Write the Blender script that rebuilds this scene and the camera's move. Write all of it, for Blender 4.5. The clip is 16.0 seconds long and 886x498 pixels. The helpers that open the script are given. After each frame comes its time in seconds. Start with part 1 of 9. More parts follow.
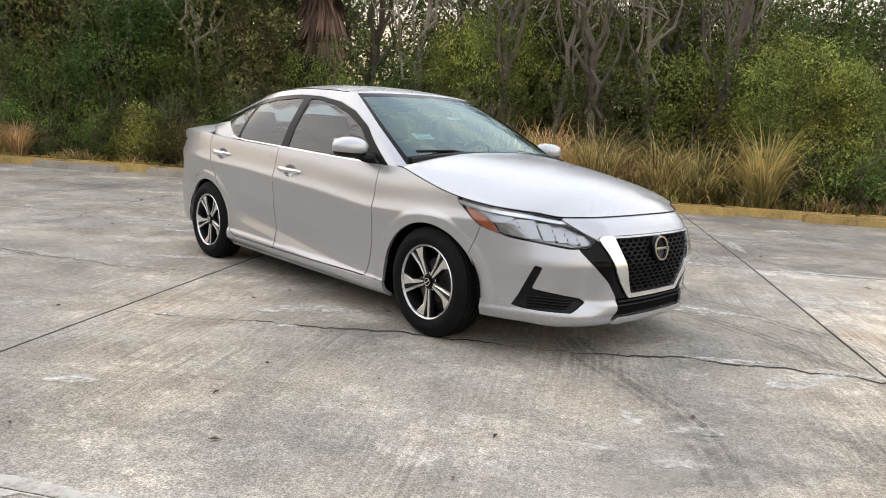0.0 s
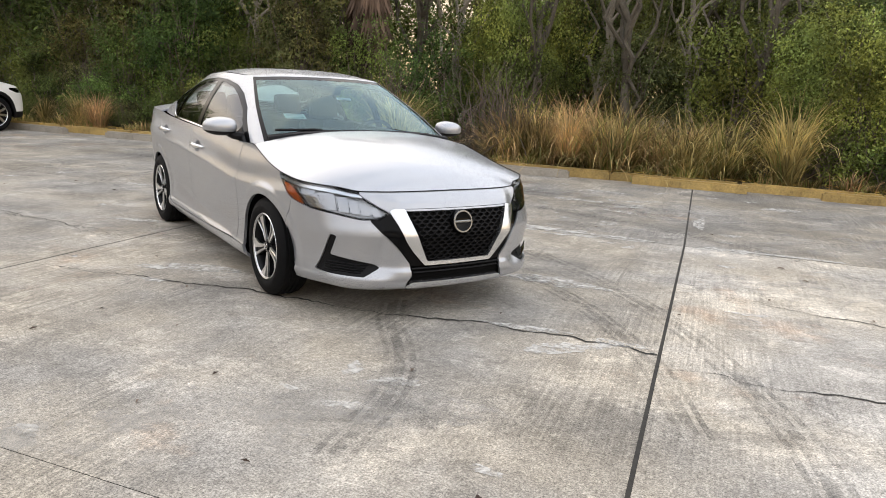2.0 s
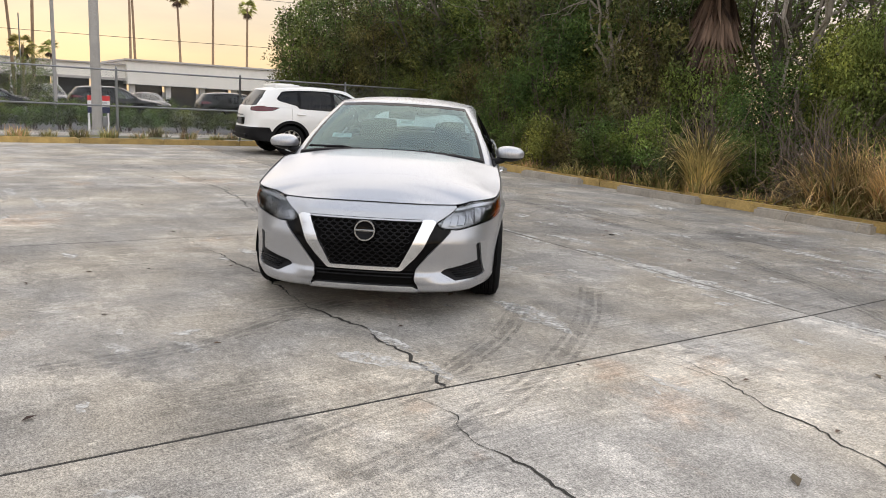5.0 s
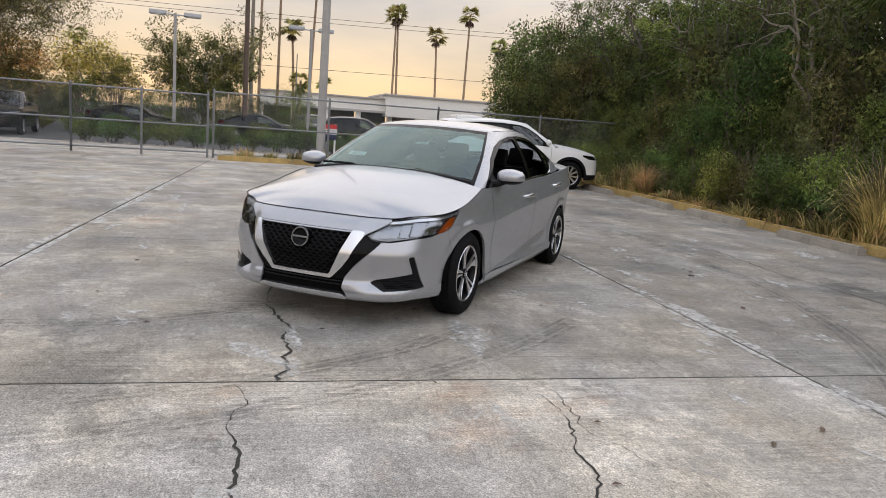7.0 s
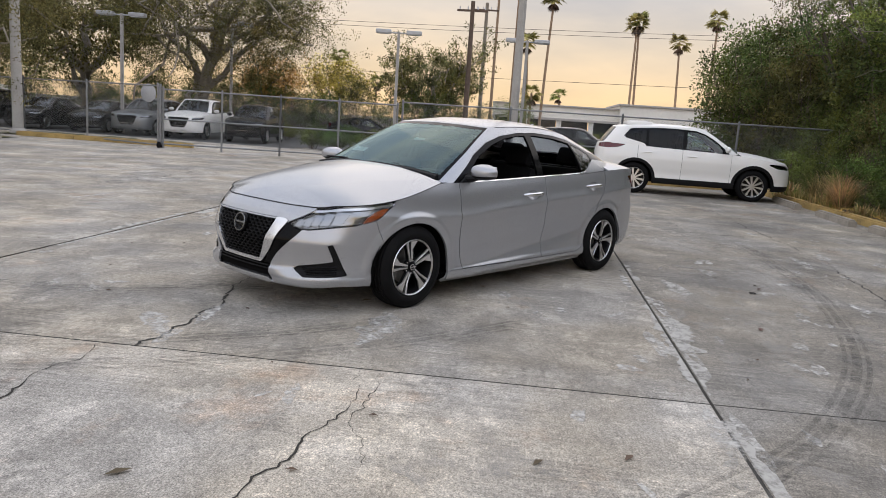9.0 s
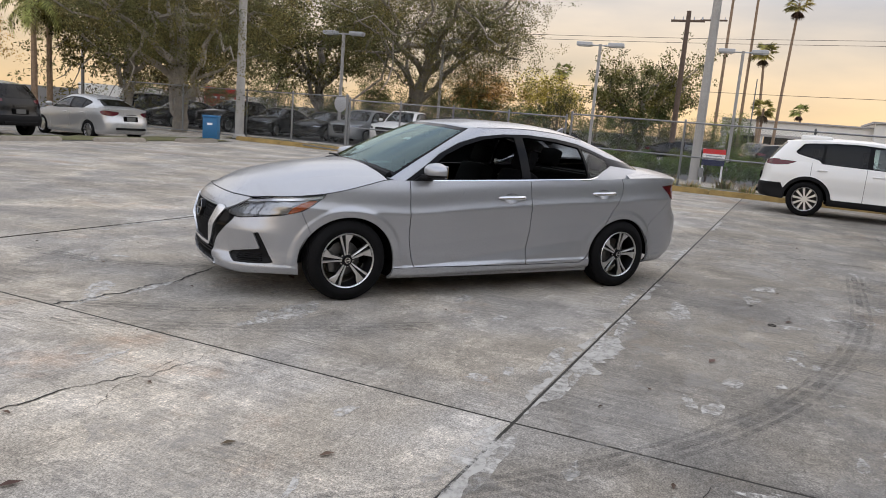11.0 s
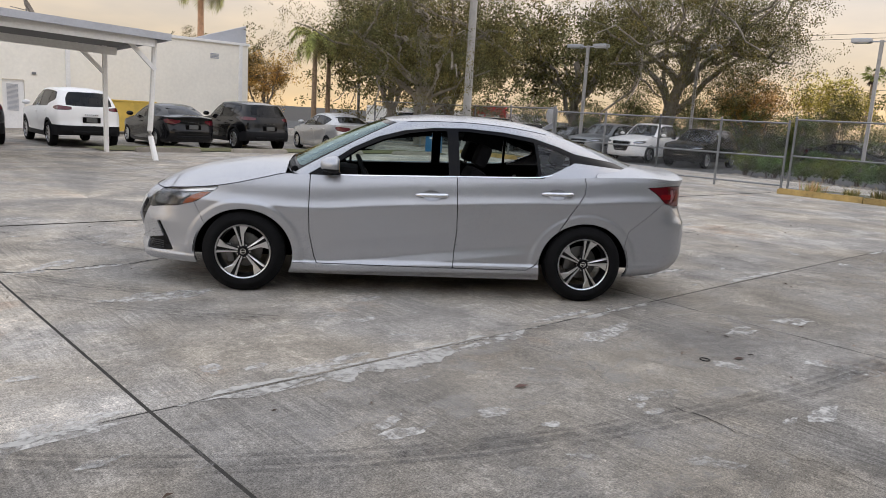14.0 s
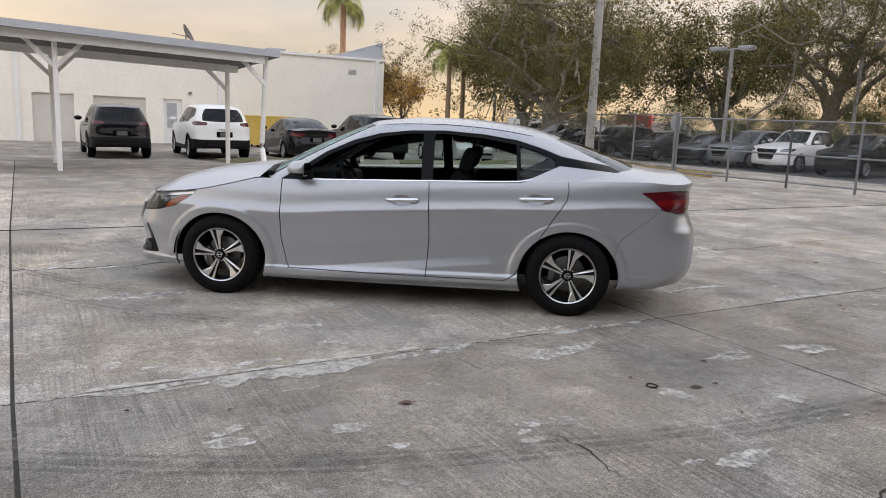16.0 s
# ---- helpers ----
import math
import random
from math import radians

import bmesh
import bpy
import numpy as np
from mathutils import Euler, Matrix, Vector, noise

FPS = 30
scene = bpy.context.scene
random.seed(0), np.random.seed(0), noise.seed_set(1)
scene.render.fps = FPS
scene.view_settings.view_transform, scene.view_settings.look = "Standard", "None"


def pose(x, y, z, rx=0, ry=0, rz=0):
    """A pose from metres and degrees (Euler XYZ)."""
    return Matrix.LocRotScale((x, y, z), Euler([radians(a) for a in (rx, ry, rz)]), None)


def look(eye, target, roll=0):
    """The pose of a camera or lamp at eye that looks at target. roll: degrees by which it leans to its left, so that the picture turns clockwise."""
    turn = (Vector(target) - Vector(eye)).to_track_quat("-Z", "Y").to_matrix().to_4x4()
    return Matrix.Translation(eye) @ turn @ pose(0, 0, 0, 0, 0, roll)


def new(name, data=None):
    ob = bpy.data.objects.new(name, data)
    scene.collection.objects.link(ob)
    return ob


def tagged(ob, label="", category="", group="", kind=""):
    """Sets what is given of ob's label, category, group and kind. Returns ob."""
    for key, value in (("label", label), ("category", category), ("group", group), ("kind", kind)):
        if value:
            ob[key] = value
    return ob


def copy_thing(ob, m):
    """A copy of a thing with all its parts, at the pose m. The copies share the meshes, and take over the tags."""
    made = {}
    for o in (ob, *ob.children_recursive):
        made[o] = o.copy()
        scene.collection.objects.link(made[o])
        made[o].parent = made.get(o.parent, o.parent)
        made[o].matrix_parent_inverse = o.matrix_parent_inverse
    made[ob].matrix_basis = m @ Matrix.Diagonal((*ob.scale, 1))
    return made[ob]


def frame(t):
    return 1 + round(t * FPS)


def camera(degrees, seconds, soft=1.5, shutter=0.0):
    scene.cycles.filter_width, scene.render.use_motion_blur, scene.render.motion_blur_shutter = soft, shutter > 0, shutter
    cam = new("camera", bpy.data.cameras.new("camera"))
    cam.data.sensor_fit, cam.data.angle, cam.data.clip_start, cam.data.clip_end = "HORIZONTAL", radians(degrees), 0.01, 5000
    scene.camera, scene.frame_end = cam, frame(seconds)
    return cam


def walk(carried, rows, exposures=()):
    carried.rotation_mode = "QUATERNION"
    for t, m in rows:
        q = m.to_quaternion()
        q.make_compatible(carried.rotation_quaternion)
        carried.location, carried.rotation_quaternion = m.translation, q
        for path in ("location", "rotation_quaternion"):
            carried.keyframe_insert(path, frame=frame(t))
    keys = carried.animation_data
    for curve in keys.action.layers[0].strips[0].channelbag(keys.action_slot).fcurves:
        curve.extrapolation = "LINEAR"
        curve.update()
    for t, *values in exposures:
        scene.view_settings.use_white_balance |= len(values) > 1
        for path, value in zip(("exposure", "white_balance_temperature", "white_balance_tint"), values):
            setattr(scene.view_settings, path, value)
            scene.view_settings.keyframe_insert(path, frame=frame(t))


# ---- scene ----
cam = camera(62.1, 16.0, soft=0.9)
PATH = [
    (0, (0.35, 0.277, 1.189), (-0.022, 2.214, 0.855), 3.1),
    (0.5, (0.681, 0.136, 1.209), (0.292, 2.067, 0.865), 3.1),
    (1, (1.107, 0.073, 1.267), (0.673, 1.989, 0.894), 3.1),
    (1.5, (1.58, 0.206, 1.323), (1.053, 2.092, 0.916), 3.0),
    (2, (2.147, 0.316, 1.356), (1.476, 2.151, 0.928), 2.9),
    (2.5, (2.671, 0.529, 1.375), (1.822, 2.285, 0.93), 2.8),
    (3, (3.17, 0.798, 1.4), (2.129, 2.447, 0.956), 2.7),
    (3.5, (3.682, 1.119, 1.424), (2.457, 2.639, 0.988), 2.6),
    (4, (4.106, 1.533, 1.447), (2.719, 2.909, 1.021), 2.7),
    (4.2, (4.282, 1.688, 1.423), (2.833, 3.001, 1.004), 2.7),
    (6.3, (5.485, 3.482, 1.37), (3.64, 4.175, 1.033), 4.2),
    (6.5, (5.566, 3.684, 1.385), (3.696, 4.309, 1.049), 4.3),
    (7, (5.782, 4.212, 1.399), (3.863, 4.668, 1.068), 4.3),
    (7.5, (5.855, 4.768, 1.386), (3.904, 5.06, 1.058), 4.3),
    (8, (5.935, 5.339, 1.385), (3.966, 5.464, 1.054), 4.2),
    (8.5, (5.939, 5.902, 1.382), (3.968, 5.856, 1.045), 3.9),
    (9, (5.862, 6.458, 1.41), (3.904, 6.243, 1.065), 3.9),
    (9.5, (5.767, 7.027, 1.43), (3.834, 6.649, 1.083), 3.9),
    (10, (5.572, 7.56, 1.428), (3.677, 7.024, 1.082), 4.0),
    (10.2, (5.503, 7.767, 1.431), (3.626, 7.169, 1.083), 4.2),
    (12.3, (4.473, 9.722, 1.448), (2.858, 8.595, 1.096), 4.6),
    (12.5, (4.32, 9.863, 1.473), (2.737, 8.692, 1.119), 4.5),
    (13, (3.943, 10.237, 1.46), (2.444, 8.961, 1.102), 4.2),
    (13.5, (3.542, 10.551, 1.442), (2.129, 9.181, 1.083), 3.9),
    (14, (3.14, 10.828, 1.45), (1.817, 9.372, 1.09), 3.5),
    (14.5, (2.747, 11.094, 1.462), (1.515, 9.56, 1.103), 3.1),
    (15, (2.357, 11.242, 1.442), (1.223, 9.633, 1.086), 2.7),
    (15.5, (2.053, 11.361, 1.425), (1.004, 9.695, 1.074), 2.5),
    (16, (1.839, 11.456, 1.438), (0.857, 9.749, 1.089), 2.4),
]
walk(cam, [(t, look(eye, target, roll)) for t, eye, target, roll in PATH],
     exposures=[(0, 1.14, 6880, 10), (2, 1.12, 6880, 10), (4, 1.04, 6880, 10), (6.5, 0.66, 6600, 12), (10, 0.58, 6500, 12), (13, 0.66, 6500, 12), (16, 0.66, 6500, 12)])

# ---- sky and light: a dusk sky under thin cloud, the last of the sun low and veiled ----
world = bpy.data.worlds.new("sky")
scene.world = world
world.use_nodes = True
wn, wl = world.node_tree.nodes, world.node_tree.links
wn.clear()
w_out = wn.new("ShaderNodeOutputWorld")
w_bg = wn.new("ShaderNodeBackground")
w_sky = wn.new("ShaderNodeTexSky")
w_sky.sky_type, w_sky.sun_disc = "NISHITA", False
w_sky.sun_elevation, w_sky.sun_rotation = radians(60), radians(-110)
w_sky.air_density, w_sky.dust_density, w_sky.ozone_density = 1.0, 0.8, 1.0
w_co = wn.new("ShaderNodeTexCoord")
w_sep = wn.new("ShaderNodeSeparateXYZ")
w_el = wn.new("ShaderNodeValToRGB")
ramp = w_el.color_ramp
ramp.elements[0].position, ramp.elements[0].color = 0.0, (0.64, 0.48, 0.28, 1)
ramp.elements[1].position, ramp.elements[1].color = 1.0, (0.72, 0.82, 0.98, 1)
for at, c in ((0.045, (0.63, 0.49, 0.31)), (0.10, (0.57, 0.49, 0.38)), (0.16, (0.53, 0.50, 0.46)), (0.22, (0.78, 0.80, 0.83)), (0.32, (0.92, 0.97, 1.05)), (0.60, (0.92, 1.00, 1.13))):
    ramp.elements.new(at).color = (*c, 1)
w_map = wn.new("ShaderNodeMapping")
w_map.inputs["Scale"].default_value = (1.6, 1.6, 6.0)
w_noise = wn.new("ShaderNodeTexNoise")
w_noise.inputs["Scale"].default_value, w_noise.inputs["Detail"].default_value = 1.5, 6
w_nr = wn.new("ShaderNodeValToRGB")
w_nr.color_ramp.elements[0].position, w_nr.color_ramp.elements[0].color = 0.36, (0.72, 0.74, 0.80, 1)
w_nr.color_ramp.elements[1].position, w_nr.color_ramp.elements[1].color = 0.66, (1.22, 1.12, 0.99, 1)
w_mul = wn.new("ShaderNodeMixRGB")
w_mul.blend_type = "MULTIPLY"
w_mul.inputs[0].default_value = 1.0
w_gain = wn.new("ShaderNodeVectorMath")
w_gain.operation = "SCALE"
w_gain.inputs["Scale"].default_value = 0.06
w_mix = wn.new("ShaderNodeMixRGB")
w_mix.inputs[0].default_value = 0.88
wl.new(w_co.outputs["Generated"], w_sep.inputs[0])
wl.new(w_sep.outputs["Z"], w_el.inputs[0])
wl.new(w_co.outputs["Generated"], w_map.inputs[0])
wl.new(w_map.outputs[0], w_noise.inputs["Vector"])
wl.new(w_noise.outputs["Fac"], w_nr.inputs[0])
wl.new(w_el.outputs[0], w_mul.inputs[1])
wl.new(w_nr.outputs[0], w_mul.inputs[2])
wl.new(w_sky.outputs[0], w_gain.inputs[0])
wl.new(w_gain.outputs[0], w_mix.inputs[1])
wl.new(w_mul.outputs[0], w_mix.inputs[2])
# above the low bank of cloud the dome is brighter over the open north-east and dimmer over the workshop
w_side = wn.new("ShaderNodeVectorMath")
w_side.operation = "DOT_PRODUCT"
w_side.inputs[1].default_value = (0.10, 0.16, 0.0)
w_high = wn.new("ShaderNodeMapRange")
w_high.interpolation_type = "SMOOTHSTEP"
w_high.inputs["From Min"].default_value, w_high.inputs["From Max"].default_value = 0.16, 0.34
w_lobe = wn.new("ShaderNodeMath")
w_lobe.operation = "MULTIPLY_ADD"
w_lobe.inputs[2].default_value = 1.0
w_dome = wn.new("ShaderNodeVectorMath")
w_dome.operation = "SCALE"
wl.new(w_co.outputs["Generated"], w_side.inputs[0])
wl.new(w_sep.outputs["Z"], w_high.inputs["Value"])
wl.new(w_side.outputs["Value"], w_lobe.inputs[0])
wl.new(w_high.outputs[0], w_lobe.inputs[1])
wl.new(w_mix.outputs[0], w_dome.inputs[0])
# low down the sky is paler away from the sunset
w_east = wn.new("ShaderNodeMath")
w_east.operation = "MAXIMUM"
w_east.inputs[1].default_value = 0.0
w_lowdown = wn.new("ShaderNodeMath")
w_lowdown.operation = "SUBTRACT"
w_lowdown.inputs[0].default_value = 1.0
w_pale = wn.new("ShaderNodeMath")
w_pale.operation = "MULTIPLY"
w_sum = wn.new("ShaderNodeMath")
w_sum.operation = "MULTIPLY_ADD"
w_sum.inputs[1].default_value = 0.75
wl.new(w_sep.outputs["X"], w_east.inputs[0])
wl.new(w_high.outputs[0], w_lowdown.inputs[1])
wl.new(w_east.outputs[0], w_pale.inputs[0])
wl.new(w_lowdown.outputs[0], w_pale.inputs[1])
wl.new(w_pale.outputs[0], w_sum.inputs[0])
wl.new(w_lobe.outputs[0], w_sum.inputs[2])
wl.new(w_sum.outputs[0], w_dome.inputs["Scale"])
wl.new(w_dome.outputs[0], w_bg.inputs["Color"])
w_bg.inputs["Strength"].default_value = 1.0
wl.new(w_bg.outputs[0], w_out.inputs["Surface"])
sun = new("sun", bpy.data.lights.new("sun", "SUN"))
sun.data.energy, sun.data.angle, sun.data.color = 0.36, radians(80), (1.0, 0.78, 0.54)
sun.matrix_world = look((-22, 10, 13), (0, 0, 0))

# ---- materials ----
def mat(name, colour, rough=0.6, metal=0.0, vary=0.0, scale=4.0, bump=0.0, bump_scale=60.0, coat=0.0, spec=0.5, per_object=0.0, detail=5.0):
    """A procedural surface: base colour varied at two scales, with fine relief."""
    m = bpy.data.materials.new(name)
    m.use_nodes = True
    n, l = m.node_tree.nodes, m.node_tree.links
    b = n["Principled BSDF"]
    b.inputs["Base Color"].default_value = (*colour, 1)
    b.inputs["Roughness"].default_value, b.inputs["Metallic"].default_value = rough, metal
    b.inputs["Coat Weight"].default_value, b.inputs["Coat Roughness"].default_value = coat, 0.03
    b.inputs["Specular IOR Level"].default_value = spec
    if vary or bump or per_object:
        co = n.new("ShaderNodeTexCoord")
    if vary or per_object:
        n1, n2 = n.new("ShaderNodeTexNoise"), n.new("ShaderNodeTexNoise")
        n1.inputs["Scale"].default_value, n1.inputs["Detail"].default_value = scale, detail
        n2.inputs["Scale"].default_value, n2.inputs["Detail"].default_value = scale * 9, detail
        add = n.new("ShaderNodeMath")
        l.new(co.outputs["Object"], n1.inputs["Vector"])
        l.new(co.outputs["Object"], n2.inputs["Vector"])
        l.new(n1.outputs["Fac"], add.inputs[0])
        l.new(n2.outputs["Fac"], add.inputs[1])
        rng = n.new("ShaderNodeMapRange")
        rng.inputs["From Min"].default_value, rng.inputs["From Max"].default_value = 0.65, 1.35
        rng.inputs["To Min"].default_value, rng.inputs["To Max"].default_value = 1 - vary, 1 + vary
        l.new(add.outputs[0], rng.inputs["Value"])
        last = rng.outputs[0]
        if per_object:
            info, r2, mul = n.new("ShaderNodeObjectInfo"), n.new("ShaderNodeMapRange"), n.new("ShaderNodeMath")
            r2.inputs["To Min"].default_value, r2.inputs["To Max"].default_value = 1 - per_object, 1 + per_object
            mul.operation = "MULTIPLY"
            l.new(info.outputs["Random"], r2.inputs["Value"])
            l.new(r2.outputs[0], mul.inputs[0])
            l.new(last, mul.inputs[1])
            last = mul.outputs[0]
        sc = n.new("ShaderNodeVectorMath")
        sc.operation = "SCALE"
        sc.inputs[0].default_value = colour
        l.new(last, sc.inputs["Scale"])
        l.new(sc.outputs[0], b.inputs["Base Color"])
    if bump:
        nb, bp = n.new("ShaderNodeTexNoise"), n.new("ShaderNodeBump")
        nb.inputs["Scale"].default_value, nb.inputs["Detail"].default_value = bump_scale, 4
        bp.inputs["Strength"].default_value, bp.inputs["Distance"].default_value = bump, 0.01
        l.new(co.outputs["Object"], nb.inputs["Vector"])
        l.new(nb.outputs["Fac"], bp.inputs["Height"])
        l.new(bp.outputs[0], b.inputs["Normal"])
    return m


def metallic_paint(name, colour, metal=0.55, rough=0.32, coat=0.4, spec=0.5):
    """Car paint: flakes under a clear coat."""
    m = mat(name, colour, rough, metal, coat=coat, spec=spec)
    n, l = m.node_tree.nodes, m.node_tree.links
    co, v, r = n.new("ShaderNodeTexCoord"), n.new("ShaderNodeTexVoronoi"), n.new("ShaderNodeMapRange")
    v.inputs["Scale"].default_value = 900
    r.inputs["To Min"].default_value, r.inputs["To Max"].default_value = rough - 0.05, rough + 0.06
    l.new(co.outputs["Object"], v.inputs["Vector"])
    l.new(v.outputs["Color"], r.inputs["Value"])
    l.new(r.outputs[0], n["Principled BSDF"].inputs["Roughness"])
    return m


def glass_pane(name, tint, ior=1.5, gloss=(0.8, 0.8, 0.8)):
    """A thin pane: tinted clear glass with a mirror gloss that grows towards grazing angles."""
    m = bpy.data.materials.new(name)
    m.use_nodes = True
    n, l = m.node_tree.nodes, m.node_tree.links
    n.clear()
    out, mix, tr, gl, fr = (n.new("ShaderNode" + k) for k in ("OutputMaterial", "MixShader", "BsdfTransparent", "BsdfGlossy", "Fresnel"))
    tr.inputs["Color"].default_value = (*tint, 1)
    gl.inputs["Roughness"].default_value, gl.inputs["Color"].default_value = 0.01, (*gloss, 1)
    fr.inputs["IOR"].default_value = ior
    l.new(fr.outputs[0], mix.inputs[0])
    l.new(tr.outputs[0], mix.inputs[1])
    l.new(gl.outputs[0], mix.inputs[2])
    l.new(mix.outputs[0], out.inputs["Surface"])
    return m


M_SILVER = metallic_paint("silver_paint", (0.41, 0.418, 0.44), 0.62, 0.29, 0.42, 0.4)
M_SATIN = mat("satin_chrome", (0.70, 0.71, 0.73), 0.27, 0.95)
M_CHROME = mat("chrome", (0.85, 0.85, 0.86), 0.08, 1.0)
M_ALLOY = mat("machined_alloy", (0.74, 0.74, 0.75), 0.28, 1.0, vary=0.05, scale=30)
M_GLOSSBLACK = mat("gloss_black", (0.003, 0.003, 0.0035), 0.12, spec=0.12)
M_BLACKPLASTIC = mat("black_plastic", (0.008, 0.008, 0.009), 0.55, spec=0.15, vary=0.15, scale=20, bump=0.1, bump_scale=400)
M_TYRE = mat("tyre_rubber", (0.006, 0.006, 0.0065), 0.75, spec=0.12, vary=0.25, scale=12, bump=0.15, bump_scale=150)
M_DARKRIM = mat("dark_rim_paint", (0.008, 0.008, 0.009), 0.3, spec=0.2)
M_DISC = mat("brake_steel", (0.16, 0.155, 0.15), 0.45, 0.9, vary=0.2, scale=30)
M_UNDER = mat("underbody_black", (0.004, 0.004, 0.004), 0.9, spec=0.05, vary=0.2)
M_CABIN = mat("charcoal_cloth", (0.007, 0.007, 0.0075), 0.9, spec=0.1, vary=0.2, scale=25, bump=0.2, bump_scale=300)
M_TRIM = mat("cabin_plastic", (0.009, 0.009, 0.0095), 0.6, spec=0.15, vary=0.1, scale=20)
M_WINDSHIELD = glass_pane("windshield_glass", (0.50, 0.74, 0.72), 2.0, (0.66, 0.84, 0.84))
M_SIDEGLASS = glass_pane("side_glass", (0.74, 0.88, 0.84), 1.8)
M_REARGLASS = glass_pane("rear_glass", (0.66, 0.73, 0.71), 1.5)
M_PRIVACY = glass_pane("privacy_glass", (0.10, 0.11, 0.12), 1.4)
M_LAMPLENS = glass_pane("lamp_lens", (0.93, 0.94, 0.95), 1.45)
M_AMBER = mat("amber_lens", (0.34, 0.065, 0.006), 0.15, coat=0.8)
M_RED = mat("red_lens", (0.16, 0.004, 0.008), 0.15, coat=0.3)
M_DARKRED = mat("dark_red_lens", (0.085, 0.004, 0.010), 0.12, coat=0.25)
M_WHITELAMP = mat("reflector", (0.34, 0.345, 0.36), 0.16, 1.0, bump=0.5, bump_scale=26)
M_LAMPDARK = mat("lamp_housing_grey", (0.25, 0.255, 0.265), 0.22, 0.85, bump=0.2, bump_scale=30)
M_DARKCHROME = mat("dark_chrome", (0.20, 0.205, 0.21), 0.22, 0.9)
M_PAPER = mat("paper", (0.80, 0.82, 0.84), 0.7)
M_INK = mat("ink", (0.25, 0.27, 0.30), 0.8)
M_DIRT = mat("joint_dirt", (0.035, 0.032, 0.028), 0.95, vary=0.4, scale=6)

# ---- mesh helpers ----
def link(name, verts, faces, material, parent=None, label="", smooth=False, normals=None):
    me = bpy.data.meshes.new(name)
    me.from_pydata([tuple(v) for v in verts], [], [tuple(f) for f in faces])
    for k in (material if isinstance(material, (list, tuple)) else [material]):
        me.materials.append(k)
    if smooth or normals is not None:
        me.shade_smooth()
    if normals is not None:
        me.normals_split_custom_set([tuple(q) for q in normals])
    ob = new(name, me)
    if parent is not None:
        ob.parent = parent
    if label:
        ob["label"] = label
    return ob


def part(name, bm, material, parent=None, label="", smooth=False):
    me = bpy.data.meshes.new(name)
    bm.normal_update()
    bm.to_mesh(me)
    bm.free()
    for k in (material if isinstance(material, (list, tuple)) else [material]):
        me.materials.append(k)
    if smooth:
        me.shade_smooth()
        me.set_sharp_from_angle(angle=radians(38))
    ob = new(name, me)
    if parent is not None:
        ob.parent = parent
    if label:
        ob["label"] = label
    return ob


def thing(name, m, label, category, group="", kind=""):
    ob = new(name)
    ob.empty_display_size = 0.1
    ob.matrix_basis = m
    return tagged(ob, label, category, group, kind)


def box(bm, cx, cy, cz, sx, sy, sz, bevel=0.0, m=None):
    g = bmesh.ops.create_cube(bm, size=1.0)
    vs = g["verts"]
    for v in vs:
        v.co = Vector((cx + v.co.x * sx, cy + v.co.y * sy, cz + v.co.z * sz))
    if m is not None:
        bmesh.ops.transform(bm, matrix=m, verts=vs)
    if bevel:
        es = {e for v in vs for e in v.link_edges}
        bmesh.ops.bevel(bm, geom=list(es), offset=bevel, segments=2, profile=0.6, affect="EDGES")
    return bm


def rod(bm, a, b, r0, r1=None, n=10):
    """A straight round bar from a to b."""
    a, b = Vector(a), Vector(b)
    d = b - a
    q = d.to_track_quat("Z", "Y").to_matrix().to_4x4()
    bmesh.ops.create_cone(bm, cap_ends=True, segments=n, radius1=r0, radius2=r0 if r1 is None else r1, depth=d.length,
                          matrix=Matrix.Translation((a + b) / 2) @ q)
    return bm


def tube(bm, pts, radii, n=8):
    """A bent round bar through pts."""
    rings = []
    pts = [Vector(p) for p in pts]
    for i, p in enumerate(pts):
        d = (pts[min(i + 1, len(pts) - 1)] - pts[max(i - 1, 0)]).normalized()
        q = d.to_track_quat("Z", "Y").to_matrix()
        r = radii[i] if isinstance(radii, (list, tuple)) else radii
        rings.append([bm.verts.new(p + q @ Vector((r * math.cos(6.2832 * k / n), r * math.sin(6.2832 * k / n), 0))) for k in range(n)])
    for a, b in zip(rings, rings[1:]):
        for k in range(n):
            bm.faces.new((a[k], a[(k + 1) % n], b[(k + 1) % n], b[k]))
    bm.faces.new(rings[0][::-1])
    bm.faces.new(rings[-1])
    return bm


def lathe(bm, profile, n=48, m=None):
    """profile: (radius, height along y); turned round the y axis."""
    rings = []
    for r, h in profile:
        rings.append([bm.verts.new((r * math.cos(6.28318 * k / n), h, r * math.sin(6.28318 * k / n))) for k in range(n)])
    for a, b in zip(rings, rings[1:]):
        for k in range(n):
            bm.faces.new((a[k], b[k], b[(k + 1) % n], a[(k + 1) % n]))
    if m is not None:
        bmesh.ops.transform(bm, matrix=m, verts=[v for q in rings for v in q])
    return bm


def prism(bm, poly, h0, h1, put):
    """An outline of 2-D points raised from h0 to h1; put(a, b, h) gives the place."""
    lo = [bm.verts.new(put(a, b, h0)) for a, b in poly]
    hi = [bm.verts.new(put(a, b, h1)) for a, b in poly]
    bm.faces.new(lo[::-1])
    bm.faces.new(hi)
    k = len(poly)
    for i in range(k):
        bm.faces.new((lo[i], lo[(i + 1) % k], hi[(i + 1) % k], hi[i]))
    return bm


